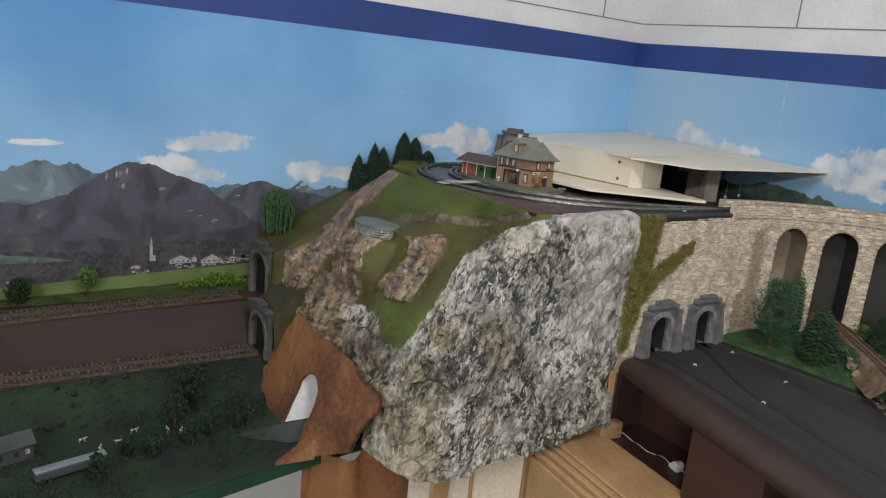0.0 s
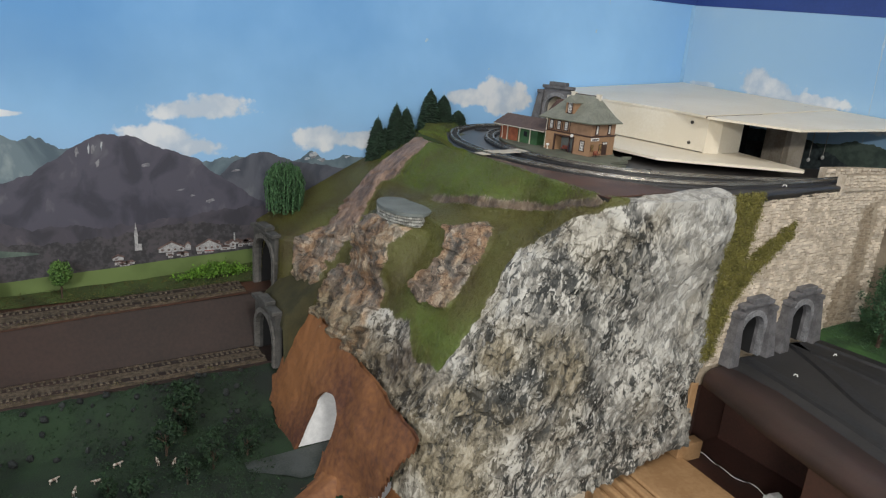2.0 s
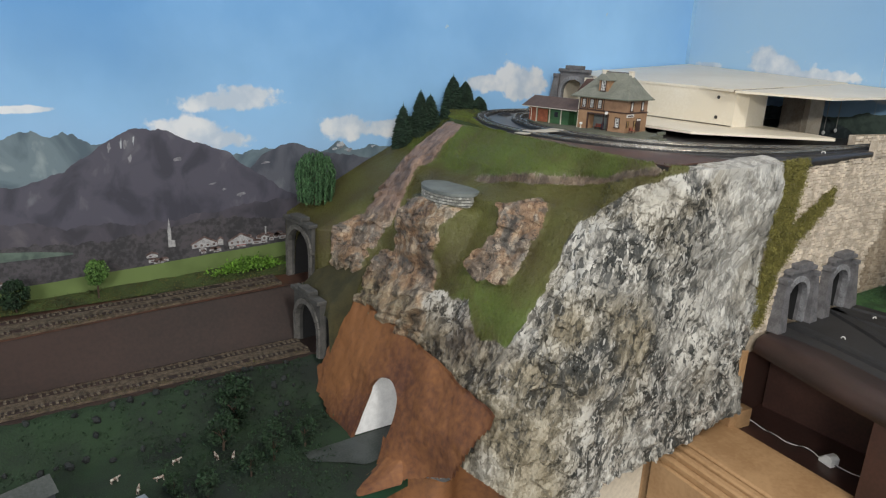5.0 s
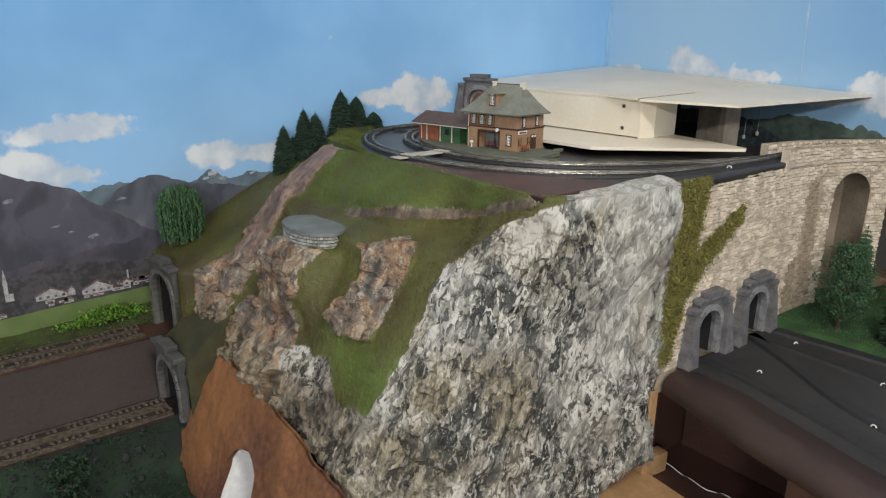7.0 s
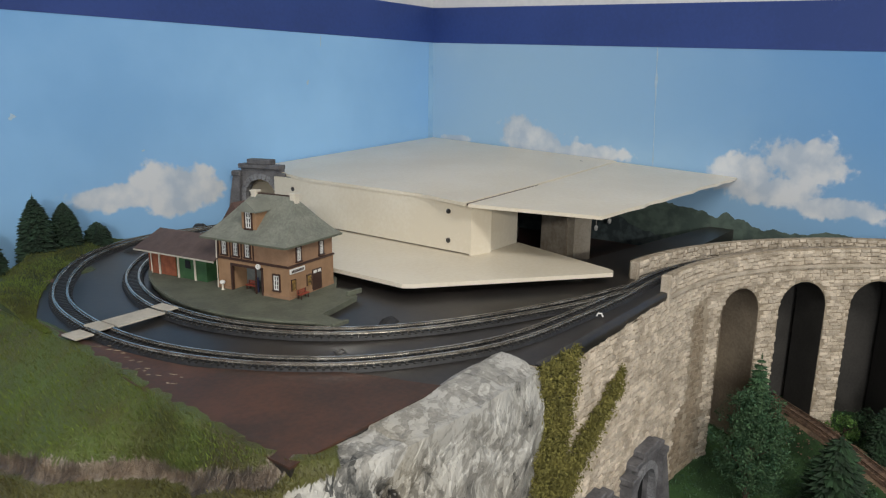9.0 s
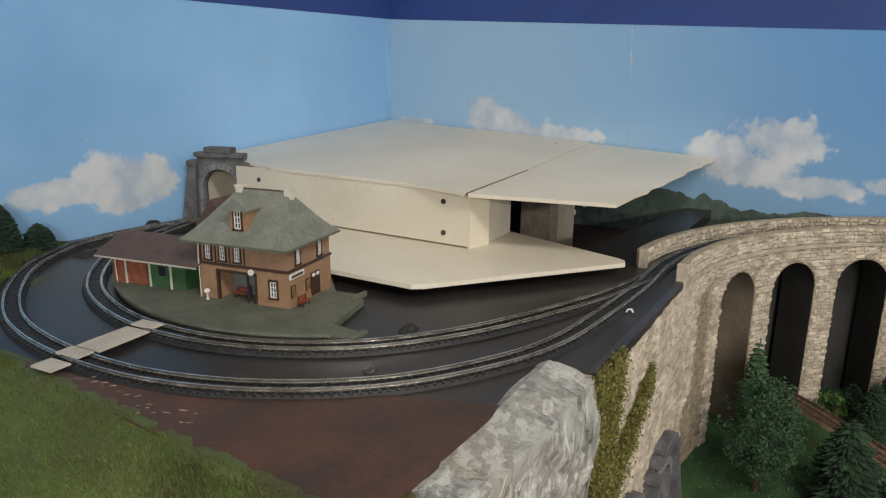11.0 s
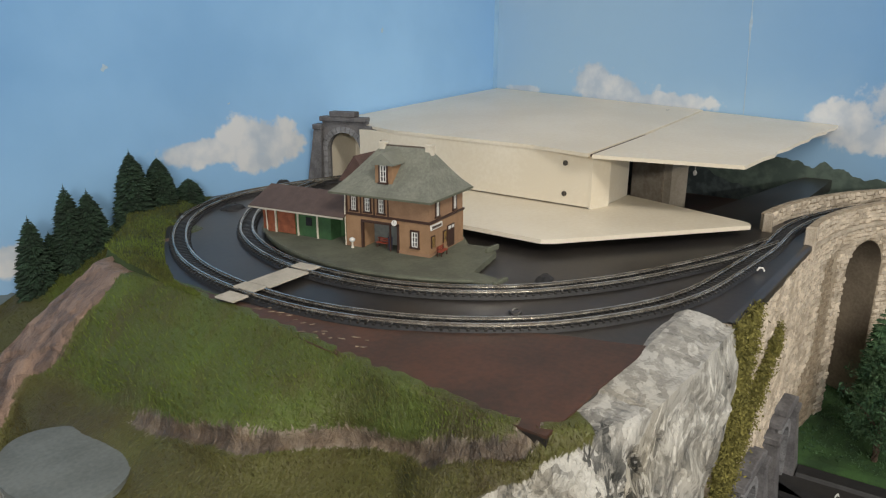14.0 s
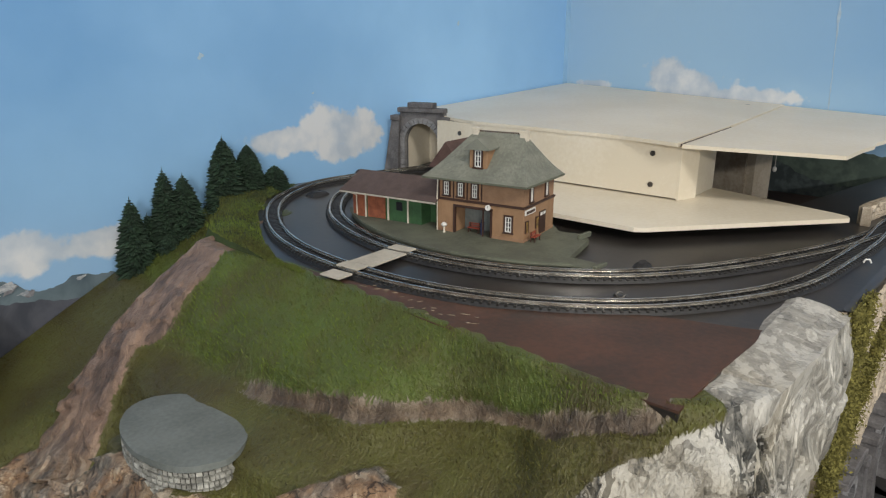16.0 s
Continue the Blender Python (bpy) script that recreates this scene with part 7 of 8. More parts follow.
def station():
    top = empty("station_building", HOUSE, "two-storey brown model station with grey-green hipped roof", "station")
    W, L, H, F = 0.0725, 0.095, 0.0575, 0.0335
    # main walls; the porch is a real recess in the long side
    bm = blocks((0.0, W, 0.0, 0.034, 0, F), (0.0, W, 0.0755, L, 0, F), (0.022, W, 0.034, 0.0755, 0, F), (0.0, 0.022, 0.034, 0.0755, 0.0275, F))
    part("wall", bm, "house_wall", top, "brown plastered ground floor")
    part("upper_wall", blocks((0.0006, W - 0.0006, 0.0006, L - 0.0006, F, H)), "house_upper", top, "brown upper floor")
    part("string_course", blocks((-0.0012, W + 0.0012, -0.0012, L + 0.0012, F - 0.0012, F + 0.0010), bevel=0.0003), "timber", top, "dark timber band")
    part("plinth", blocks((-0.0008, W, -0.0008, 0.0338, 0, 0.003), (-0.0008, W, 0.0757, L, 0, 0.003)), "house_upper", top)
    part("porch_frame", blocks((-0.0012, 0.002, 0.0330, 0.0350, 0, 0.0285), (-0.0012, 0.002, 0.0745, 0.0765, 0, 0.0285), (-0.0012, 0.002, 0.0330, 0.0765, 0.0265, 0.0290), (-0.0002, 0.0014, 0.0430, 0.0442, 0, 0.0268)), "timber", top)
    part("porch_lining", blocks((0.0205, 0.0216, 0.046, 0.0750, 0.0005, 0.027)), "concrete", top, "grey porch wall")
    for y in (0.085, 0.069, 0.053):
        window_parts(top, 0.0004, y, 0.0375, 0.0058, 0.0135, "x")
    for y in (0.0615, 0.077, 0.0455, 0.0935):
        part("stud", blocks((-0.0004, 0.001, y - 0.0005, y + 0.0005, F, H)), "timber", top)
    window_parts(top, -0.0002, 0.0155, 0.0085, 0.0068, 0.0150, "x")
    for x in (0.0160, 0.0525):
        window_parts(top, x, 0.0004, 0.0375, 0.0056, 0.0135, "y")
    door = part("door", blocks((0.036, 0.051, -0.0009, 0.0005, 0.001, 0.0235)), "timber", top, "dark brown double door")
    part("door_light", blocks((0.0375, 0.0425, -0.0012, -0.0008, 0.0195, 0.0225), (0.0445, 0.0495, -0.0012, -0.0008, 0.0195, 0.0225)), "white_plastic", door)
    for x in (0.0035, 0.0275):
        b = part("poster", blocks((x, x + 0.0055, -0.0010, 0.0002, 0.009, 0.0195)), "poster", top, "small dark and yellow poster")
        part("poster_frame", blocks((x - 0.0006, x, -0.0013, 0, 0.0085, 0.020), (x + 0.0055, x + 0.0061, -0.0013, 0, 0.0085, 0.020), (x - 0.0006, x + 0.0061, -0.0013, 0, 0.0195, 0.0202)), "timber", b)
    sign = part("name_board", blocks((0.001, 0.0235, -0.0016, -0.0002, 0.0262, 0.0312), bevel=0.0002), "white_plastic", top, "white name board with dark lettering bars")
    part("lettering", blocks(*[(0.0028 + i * 0.0021, 0.0028 + i * 0.0021 + 0.0014, -0.0019, -0.0015, 0.0274, 0.0300) for i in range(9)]), "timber", sign)
    # roof
    e = 0.0115
    roof = part("roof", hip_roof(bmesh.new(), -e, W + 0.0065, -0.0070, L + e, H - 0.001, 0.0985, 0.018, 0.071, 0.0335), "roof_grey", top, "grey-green slate roof with bell-cast eaves")
    vs, fs, rnd = [], [], random.Random(6)
    x0, y0, y1, rx, r0, r1, x1 = -e, -0.0070, L + e, 0.0335, 0.018, 0.071, W + 0.0065
    for i in range(1, 26):
        t, t2 = i / 27, (i + 1.25) / 27
        lift = lambda q: H - 0.001 + (0.0985 - H + 0.001) * (q - 0.35 * q * (1 - q) ** 2)
        for side in (0, 1):
            a0, b0 = (Vector((x0 + (rx - x0) * t, y0 + (r0 - y0) * t, lift(t))), Vector((x0 + (rx - x0) * t, y1 + (r1 - y1) * t, lift(t)))) if side == 0 else (Vector((x0 + (rx - x0) * t, y0 + (r0 - y0) * t, lift(t))), Vector((x1 + (rx - x1) * t, y0 + (r0 - y0) * t, lift(t))))
            a1, b1 = (Vector((x0 + (rx - x0) * t2, y0 + (r0 - y0) * t2, lift(min(1, t2)))), Vector((x0 + (rx - x0) * t2, y1 + (r1 - y1) * t2, lift(min(1, t2))))) if side == 0 else (Vector((x0 + (rx - x0) * t2, y0 + (r0 - y0) * t2, lift(min(1, t2)))), Vector((x1 + (rx - x1) * t2, y0 + (r0 - y0) * t2, lift(min(1, t2)))))
            k = max(2, int((b0 - a0).length / 0.0022))
            for j in range(k):
                o = 0.5 * (i % 2) / k
                f0, f1 = min(1, (j + 0.04) / k + o), min(1, (j + 0.96) / k + o)
                h = Vector((0, 0, 0.00038 + rnd.uniform(0, 0.00015)))
                n0 = len(vs)
                vs += [tuple(a0.lerp(b0, f0) + h), tuple(a0.lerp(b0, f1) + h), tuple(a1.lerp(b1, f1) + h * 0.2), tuple(a1.lerp(b1, f0) + h * 0.2)]
                fs.append((n0, n0 + 1, n0 + 2, n0 + 3))
    from_lists("slate", vs, fs, "roof_grey", roof)["kind"] = "stuff"
    part("gutter", blocks((-e - 0.0012, -e + 0.0004, -0.0070, L + e, H - 0.0030, H - 0.0012), (-e, W + 0.0065, -0.0082, -0.0066, H - 0.0030, H - 0.0012)), "platform", roof)
    bm = bmesh.new()
    for i in range(23):
        y = 0.0235 + i * 0.0019
        block(bm, 0.0331, 0.0339, y, y + 0.0012, 0.0978, 0.0996)
    part("ridge_crest", bm, "timber", roof)
    for y in (0.0175, 0.0700):
        ch = part("chimney", blocks((0.0297, 0.0373, y - 0.0034, y + 0.0034, 0.086, 0.1010), bevel=0.0004), "cream", top, "short pale chimney")
        part("chimney_cap", blocks((0.0291, 0.0379, y - 0.0040, y + 0.0040, 0.1004, 0.1020)), "cream", ch)
    # dormer on the long side
    bm = blocks((0.0015, 0.026, 0.0410, 0.0600, 0.060, 0.0875))
    dm = part("dormer", bm, "house_wall", top, "brown dormer with gabled grey roof")
    window_parts(dm, 0.0013, 0.0505, 0.0680, 0.0072, 0.0165, "x")
    bm = bmesh.new()
    v = [bm.verts.new(p) for p in [(x, y + 0.002, z + 0.0025) for x, y, z in ((-0.0025, 0.0355, 0.0838), (-0.0025, 0.0485, 0.0935), (-0.0025, 0.0615, 0.0838), (0.033, 0.0355, 0.0838), (0.033, 0.0485, 0.0935), (0.033, 0.0615, 0.0838), (-0.0025, 0.0355, 0.0822), (-0.0025, 0.0615, 0.0822), (0.033, 0.0355, 0.0822), (0.033, 0.0615, 0.0822))]]
    for f in ((0, 1, 4, 3), (1, 2, 5, 4), (0, 2, 1), (3, 4, 5), (6, 0, 3, 8), (2, 7, 9, 5), (6, 7, 2, 0), (6, 8, 9, 7)):
        bm.faces.new([v[i] for i in f])
    part("dormer_roof", bm, "roof_grey", dm)
    # rear wing with a steep red-brown gable roof
    wing = part("rear_wing", blocks((0.045, 0.090, 0.098, 0.124, 0, 0.056)), "green_paint", top, "rear wing with green gable")
    bm = bmesh.new()
    v = [bm.verts.new(p) for p in ((0.040, 0.090, 0.056), (0.040, 0.111, 0.084), (0.040, 0.132, 0.056), (0.096, 0.090, 0.056), (0.096, 0.111, 0.084), (0.096, 0.132, 0.056))]
    for f in ((0, 1, 4, 3), (1, 2, 5, 4), (0, 2, 1), (3, 4, 5), (0, 3, 5, 2)):
        bm.faces.new([v[i] for i in f])
    part("wing_roof", bm, "roof_red", wing, "steep dark red roof")
    # goods shed
    s0, s1 = L, 0.212
    shed = part("goods_shed", blocks((0.006, 0.058, s0 + 0.024, s1 - 0.004, 0, 0.0295), (0.024, 0.058, s0, s0 + 0.024, 0, 0.0295)), "green_paint", top, "low green goods shed")
    part("shed_door", blocks((0.0045, 0.0065, 0.165, 0.188, 0.001, 0.0250)), "brick_red", shed, "red sliding door")
    part("shed_window", blocks((0.0048, 0.0062, 0.143, 0.150, 0.0125, 0.0215)), "glass_dark", shed)
    for y in (0.1345, 0.160, 0.190):
        part("shed_post", blocks((0.0040, 0.0056, y, y + 0.0014, 0, 0.0300)), "cream", shed, "cream post")
    part("shed_end", blocks((0.0052, 0.0585, 0.192, s1 - 0.0035, 0, 0.0292)), "brick_red", shed)
    bm = bmesh.new()
    rows = [(-0.007, 0.0285), (0.031, 0.0455), (0.068, 0.0285)]
    v = [[bm.verts.new((x, y, z + o)) for x, z in rows] for y, o in ((s0 - 0.001, 0.0014), (s1 + 0.005, 0.0014), (s0 - 0.001, 0.0), (s1 + 0.005, 0.0))]
    for i in range(2):
        bm.faces.new((v[0][i], v[0][i + 1], v[1][i + 1], v[1][i]))
        bm.faces.new((v[2][i], v[2][i + 1], v[3][i + 1], v[3][i]))
        bm.faces.new((v[0][i], v[0][i + 1], v[2][i + 1], v[2][i]))
        bm.faces.new((v[1][i], v[1][i + 1], v[3][i + 1], v[3][i]))
    for i in (0, 2):
        bm.faces.new((v[0][i], v[1][i], v[3][i], v[2][i]))
    sr = part("shed_roof", bm, "roof_brown", shed, "brown low-pitched roof")
    part("eaves_board", blocks((-0.0076, -0.0066, s0 - 0.001, s1 + 0.005, 0.0276, 0.0292)), "board_grey", sr)
    for pipe in ([(-0.0012, 0.0945, 0.055), (-0.0016, 0.0950, 0.035), (-0.0014, 0.0950, 0.0)], [(-0.0060, s1 - 0.006, 0.028), (0.003, s1 - 0.010, 0.024), (0.0035, s1 - 0.010, 0.0)]):
        bm = bmesh.new()
        tube(bm, pipe, 0.0007, 6)
        part("downpipe", bm, "cream", top, "pale downpipe")
    # clock on a bracket
    bm = bmesh.new()
    bmesh.ops.create_cone(bm, cap_ends=True, segments=20, radius1=0.0028, radius2=0.0028, depth=0.0016, matrix=pose(-0.0035, 0.0365, 0.0305, 0, 90, 0))
    ck = part("station_clock", bm, "white_plastic", top, "round white clock")
    part("clock_bracket", blocks((-0.003, 0.0, 0.0362, 0.0368, 0.0302, 0.0308), (-0.0045, -0.0043, 0.0364, 0.0366, 0.0305, 0.0325)), "timber", ck)


station()


def bench(m, label):
    top = empty("bench", m, label, "bench", "red platform benches")
    part("seat", blocks(*[(-0.007, 0.007, -0.0025 + i * 0.0017, -0.0012 + i * 0.0017, 0.0045, 0.0052) for i in range(3)]), "bench_red", top)
    part("backrest", blocks((-0.007, 0.007, 0.0022, 0.0028, 0.0060, 0.0072), (-0.007, 0.007, 0.0022, 0.0028, 0.0080, 0.0092)), "bench_red", top)
    for x in (-0.0055, 0.0055):
        part("leg", blocks((x - 0.0005, x + 0.0005, -0.0022, -0.0014, 0, 0.0045), (x - 0.0005, x + 0.0005, 0.0020, 0.0028, 0, 0.0092)), "timber", top)


bench(HOUSE @ pose(0.0125, -0.0075, 0.0004, 0, 0, 0), "small red bench against the gable wall")
bench(HOUSE @ pose(0.0095, 0.058, 0.0002, 0, 0, -90), "small red bench in the porch")


def platform_things():
    # a plain standing doll in the porch
    bm = bmesh.new()
    bmesh.ops.create_cone(bm, cap_ends=True, segments=10, radius1=0.0016, radius2=0.0022, depth=0.0125, matrix=Matrix.Translation((0, 0, 0.00625)))
    bmesh.ops.create_uvsphere(bm, u_segments=10, v_segments=6, radius=0.0015, matrix=Matrix.Translation((0, 0, 0.0142)))
    ob = part("doll", bm, "doll_blue")
    ob.matrix_world = HOUSE @ pose(0.006, 0.047, 0.0002)
    tagged(ob, "tiny dark blue toy figure standing in the porch", "doll")
    # white drinking fountain
    top = empty("platform_fountain", HOUSE @ pose(-0.006, 0.084, 0.0002), "small white fountain post on the platform", "fountain")
    bm = bmesh.new()
    tube(bm, [(0, 0, 0), (0, 0, 0.002), (0, 0, 0.0065)], [0.0016, 0.0010, 0.0010], 10)
    part("post", bm, "cream", top)
    bm = bmesh.new()
    bmesh.ops.create_uvsphere(bm, u_segments=12, v_segments=8, radius=0.0030, matrix=Matrix.Translation((0, 0, 0.0082)) @ Matrix.Diagonal((1, 1, 0.8, 1)))
    part("bowl", bm, "white_plastic", top)


platform_things()


# ---- plywood box behind the station ----
def roof_z(x, y):
    u, v = (x - 1.22) / 0.5, (y - 0.95) / 0.64
    return 1.0790 + 0.004 * u + 0.003 * v + 0.030 * max(0, u) * max(0, v)


def screw(bm, p, axis):
    m = Matrix.Translation(p) @ (pose(0, 0, 0, 0, 90, 0) if axis == "x" else pose(0, 0, 0, 90, 0, 0) if axis == "y" else Matrix.Identity(4))
    bmesh.ops.create_cone(bm, cap_ends=True, segments=16, radius1=0.0032, radius2=0.0032, depth=0.0014, matrix=m)
    bmesh.ops.create_cone(bm, cap_ends=True, segments=4, radius1=0.0014, radius2=0.0014, depth=0.0020, matrix=m)


def plywood_box():
    box = empty("plywood_box", Matrix.Identity(4), "pale unpainted plywood box with overhanging roof sheets", "plywood box")
    floor = [(1.190, 1.45), (1.120, 1.40), (1.066, 1.30), (1.068, 1.184), (1.070, 1.096), (1.078, 1.086), (1.262, 0.949), (1.272, 0.953), (1.277, 0.962), (1.329, 1.118), (1.329, 1.45)]
    part("floor_sheet", prism(bmesh.new(), floor, 1.0105, 1.0152), "plywood", box, "pale plywood floor sheet")
    part("side_panel", prism(bmesh.new(), [(1.2205, 1.1205), (1.2265, 1.1205), (1.2265, 1.50), (1.2205, 1.50)], 1.0172, lambda x, y: roof_z(x, y) - 0.0002), "plywood", box, "pale plywood side panel")
    part("corner_post", prism(bmesh.new(), [(1.2202, 1.1180), (1.252, 1.1100), (1.262, 1.130), (1.2270, 1.1290), (1.2268, 1.1203), (1.2203, 1.1203)], 1.0153, lambda x, y: roof_z(x, y) - 0.0004), "plywood", box, "pale corner post with knots")
    part("front_panel", prism(bmesh.new(), [(1.2522, 1.114), (1.327, 1.119), (1.327, 1.125), (1.2535, 1.120)], 1.0153, lambda x, y: roof_z(x, y) - 0.0004), "plywood", box)
    part("inner_panel", prism(bmesh.new(), [(1.5105, 1.1415), (1.514, 1.1415), (1.532, 1.1975), (1.5285, 1.1985)], 0.9502, 1.0780), "walnut_panel", box, "grey-brown inner panel")
    part("front_post", prism(bmesh.new(), [(1.508, 1.127), (1.540, 1.114), (1.546, 1.128), (1.513, 1.141)], 0.9502, lambda x, y: roof_z(x, y) - 0.0020), "post_beige", box, "narrow wooden front post")
    # black sheet added so that the opening shows dark depth
    part("back_panel", blocks((1.335, 1.62, 1.30, 1.306, 0.9502, 1.068)), "void", box, "black panel that stands in for the dark inside of the box")
    # dark strip stands in for the shade down the narrow gap
    part("seam", prism(bmesh.new(), [(1.2058, 1.1143), (1.391, 1.1270), (1.391, 1.1275), (1.2056, 1.1148)], roof_z, lambda x, y: roof_z(x, y) + 0.0030), "timber", box, "thin dark strip set in for the gap between the roof sheets")
    rag = random.Random(3)
    north = [(1.2020, 1.1165), (1.391, 1.1289), (1.715, 1.158), (1.715, 1.588), (1.260, 1.588), (1.235, 1.50), (1.2190, 1.43), (1.2190, 1.198)]
    east_edge = [(1.2405 + (1.715 - 1.2405) * t + rag.uniform(-0.002, 0.002), 0.957 - 0.008 * t + rag.uniform(-0.0028, 0.0028)) for t in (i / 14 for i in range(1, 14))]
    south = [(1.2405, 0.957)] + east_edge + [(1.715, 0.949), (1.715, 1.1575), (1.391, 1.1262), (1.2060, 1.1130)]
    part("roof_sheet", prism(bmesh.new(), north, lambda x, y: roof_z(x, y), lambda x, y: roof_z(x, y) + 0.0042), "plywood", box, "pale plywood roof sheet")
    part("roof_sheet", prism(bmesh.new(), south, lambda x, y: roof_z(x, y) - 0.0016, lambda x, y: roof_z(x, y) + 0.0026), "plywood", box, "pale plywood roof sheet with bevelled edge")
    for y, z in ((1.1535, 1.067), (1.1532, 1.030), (1.455, 1.066)):
        bm = bmesh.new()
        screw(bm, (1.2200, y, z), "x")
        part("screw", bm, "screw", box, "dark countersunk screw")
    for x, y in ((1.30, 1.47), (1.46, 1.50), (1.50, 1.28), (1.62, 1.40), (1.42, 1.22), (1.66, 1.20)):
        bm = bmesh.new()
        bmesh.ops.create_cone(bm, cap_ends=True, segments=14, radius1=0.0035, radius2=0.0035, depth=0.0006, matrix=Matrix.Translation((x, y, roof_z(x, y) + 0.0044)))
        part("screw", bm, "screw", box)
    # loose piece of card by the portal
    part("end_panel", prism(bmesh.new(), [(1.235, 1.500), (1.262, 1.470), (1.266, 1.474), (1.239, 1.504)], 1.0153, 1.079), "plywood", box)
    # thin hanging wires with white lamps
    for x, y in ((1.622, 1.145), (1.690, 1.152)):
        top = empty("hanging_bulb", Matrix.Translation((x, y, roof_z(x, y))), "tiny white bulb hanging on a wire", "bulb", "hanging bulbs")
        bm = bmesh.new()
        tube(bm, [(0, 0, -0.0014), (0.0008, 0, -0.05), (0, 0, -0.098)], 0.0007, 6)
        part("wire", bm, "cable", top)
        bm = bmesh.new()
        bmesh.ops.create_uvsphere(bm, u_segments=10, v_segments=8, radius=0.0035, matrix=Matrix.Translation((0, 0, -0.101)) @ Matrix.Diagonal((1, 1, 1.4, 1)))
        part("globe", bm, "white_plastic", top)


plywood_box()


# ---- round tank set into the slope ----
def tank():
    top = empty("round_platform", Matrix.Translation((0.6555, 1.219, 0)) @ Matrix.Diagonal((0.95, 0.95, 1, 1)), "oval grey concrete slab on a stone ring wall", "round platform")
    bm = bmesh.new()
    pts = []
    for i in range(40):
        a = 2 * math.pi * i / 40
        r = 0.059 + 0.0022 * noise.noise(Vector((math.cos(a) * 2, math.sin(a) * 2, 5)))
        pts.append((0.66 * r * math.cos(a), 1.03 * r * math.sin(a)))
    part("slab", prism(bm, pts, 0.9215, lambda x, y: 0.9262 + 0.0006 * noise.noise(Vector((x * 60, y * 60, 2)))), "concrete", top)
    bm = bmesh.new()
    part("core", prism(bm, [(p[0] * 0.93, p[1] * 0.93) for p in pts], 0.875, 0.9214), "portal_dark", top)
    rnd = random.Random(4)
    k = 0
    for row in range(8):
        a = math.radians(100) + rnd.uniform(0, 0.1)
        while a < math.radians(275):
            w = rnd.uniform(0.07, 0.115)
            z0, r = 0.8852 + row * 0.0045, 0.0550
            bm = bmesh.new()
            v = []
            for d in (0.0, 0.0026 + rnd.uniform(-0.0005, 0.0005)):
                q = 0.10 if d else 0.04
                for t, z in ((a + w * q, z0 + 0.0004), (a + w * (1 - q), z0 + 0.0004), (a + w * (1 - q), z0 + 0.0040), (a + w * q, z0 + 0.0040)):
                    v.append(bm.verts.new((0.66 * (r + 1.5 * d) * math.cos(t), 1.03 * (r + d) * math.sin(t), z + (0.0004 if d and z < z0 + 0.002 else -0.0004 if d else 0))))
            for f in ((4, 5, 6, 7), (0, 1, 5, 4), (1, 2, 6, 5), (2, 3, 7, 6), (3, 0, 4, 7)):
                bm.faces.new([v[j] for j in f])
            part("stone", bm, "tank_stone", top)
            a += w
            k += 1


tank()


# ---- trees ----
def fir_tree(at, high, wide, seed, label, tiers=26, mat="fir"):
    rnd = random.Random(seed)
    top = empty("fir_tree", Matrix.Translation(at), label, "fir tree", "dark model firs")
    bm = bmesh.new()
    tube(bm, [(0, 0, -0.006), (0, 0, high * 0.3), (0, 0, high * 0.9)], [wide * 0.10, wide * 0.07, wide * 0.02], 7)
    part("trunk", bm, "bark", top)
    vs, fs = [], []
    for i in range(tiers):
        t = i / (tiers - 1)
        z, r = high * (0.03 + 0.93 * t), wide * 0.95 * (1 - t**3.4) ** 0.85 * (0.95 + 0.08 * rnd.random()) + wide * 0.10
        k = int(40 * (1 - t)) + 22
        for j in range(k):
            a = 2 * math.pi * (j + rnd.uniform(-0.3, 0.3)) / k
            rr = r * rnd.uniform(0.82, 1.06)
            c, s = math.cos(a), math.sin(a)
            droop = min(rr, wide * 0.7) * rnd.uniform(-0.15, 0.25)
            w = rr * 0.16
            b = len(vs)
            vs += [(0.1 * rr * c, 0.1 * rr * s, z + rr * 0.35), (rr * 0.7 * c - w * s, rr * 0.7 * s + w * c, z - droop * 0.4), (rr * c, rr * s, z - droop), (rr * 0.7 * c + w * s, rr * 0.7 * s - w * c, z - droop * 0.4), (rr * 0.55 * c, rr * 0.55 * s, z - droop - rr * 0.12)]
            fs += [(b, b + 1, b + 2), (b, b + 2, b + 3), (b + 1, b + 4, b + 2), (b + 2, b + 4, b + 3)]
    vs += [(0, 0, high), (wide * 0.05, 0, high * 0.93), (-wide * 0.03, wide * 0.05, high * 0.93), (-wide * 0.03, -wide * 0.05, high * 0.93)]
    b = len(vs) - 4
    fs += [(b, b + 1, b + 2), (b, b + 2, b + 3), (b, b + 3, b + 1)]
    from_lists("crown", vs, fs, mat, top)
    return top


FIRS = [(0.778, 1.562, 0.870, 0.154, 0.024), (0.800, 1.572, 0.895, 0.105, 0.018), (0.820, 1.564, 0.900, 0.152, 0.022), (0.843, 1.562, 0.900, 0.143, 0.026), (0.812, 1.548, 0.890, 0.09, 0.020), (0.897, 1.560, 0.945, 0.137, 0.026), (0.934, 1.566, 0.985, 0.083, 0.021), (0.976, 1.570, 0.994, 0.041, 0.019)]
for i, (x, y, z, h, w) in enumerate(FIRS):
    fir_tree((x, y, z), h, w, 40 + i, "dark green bottle-brush model fir on the slope" if h > 0.05 else "small rounded dark green model fir", 44 if h > 0.05 else 18)
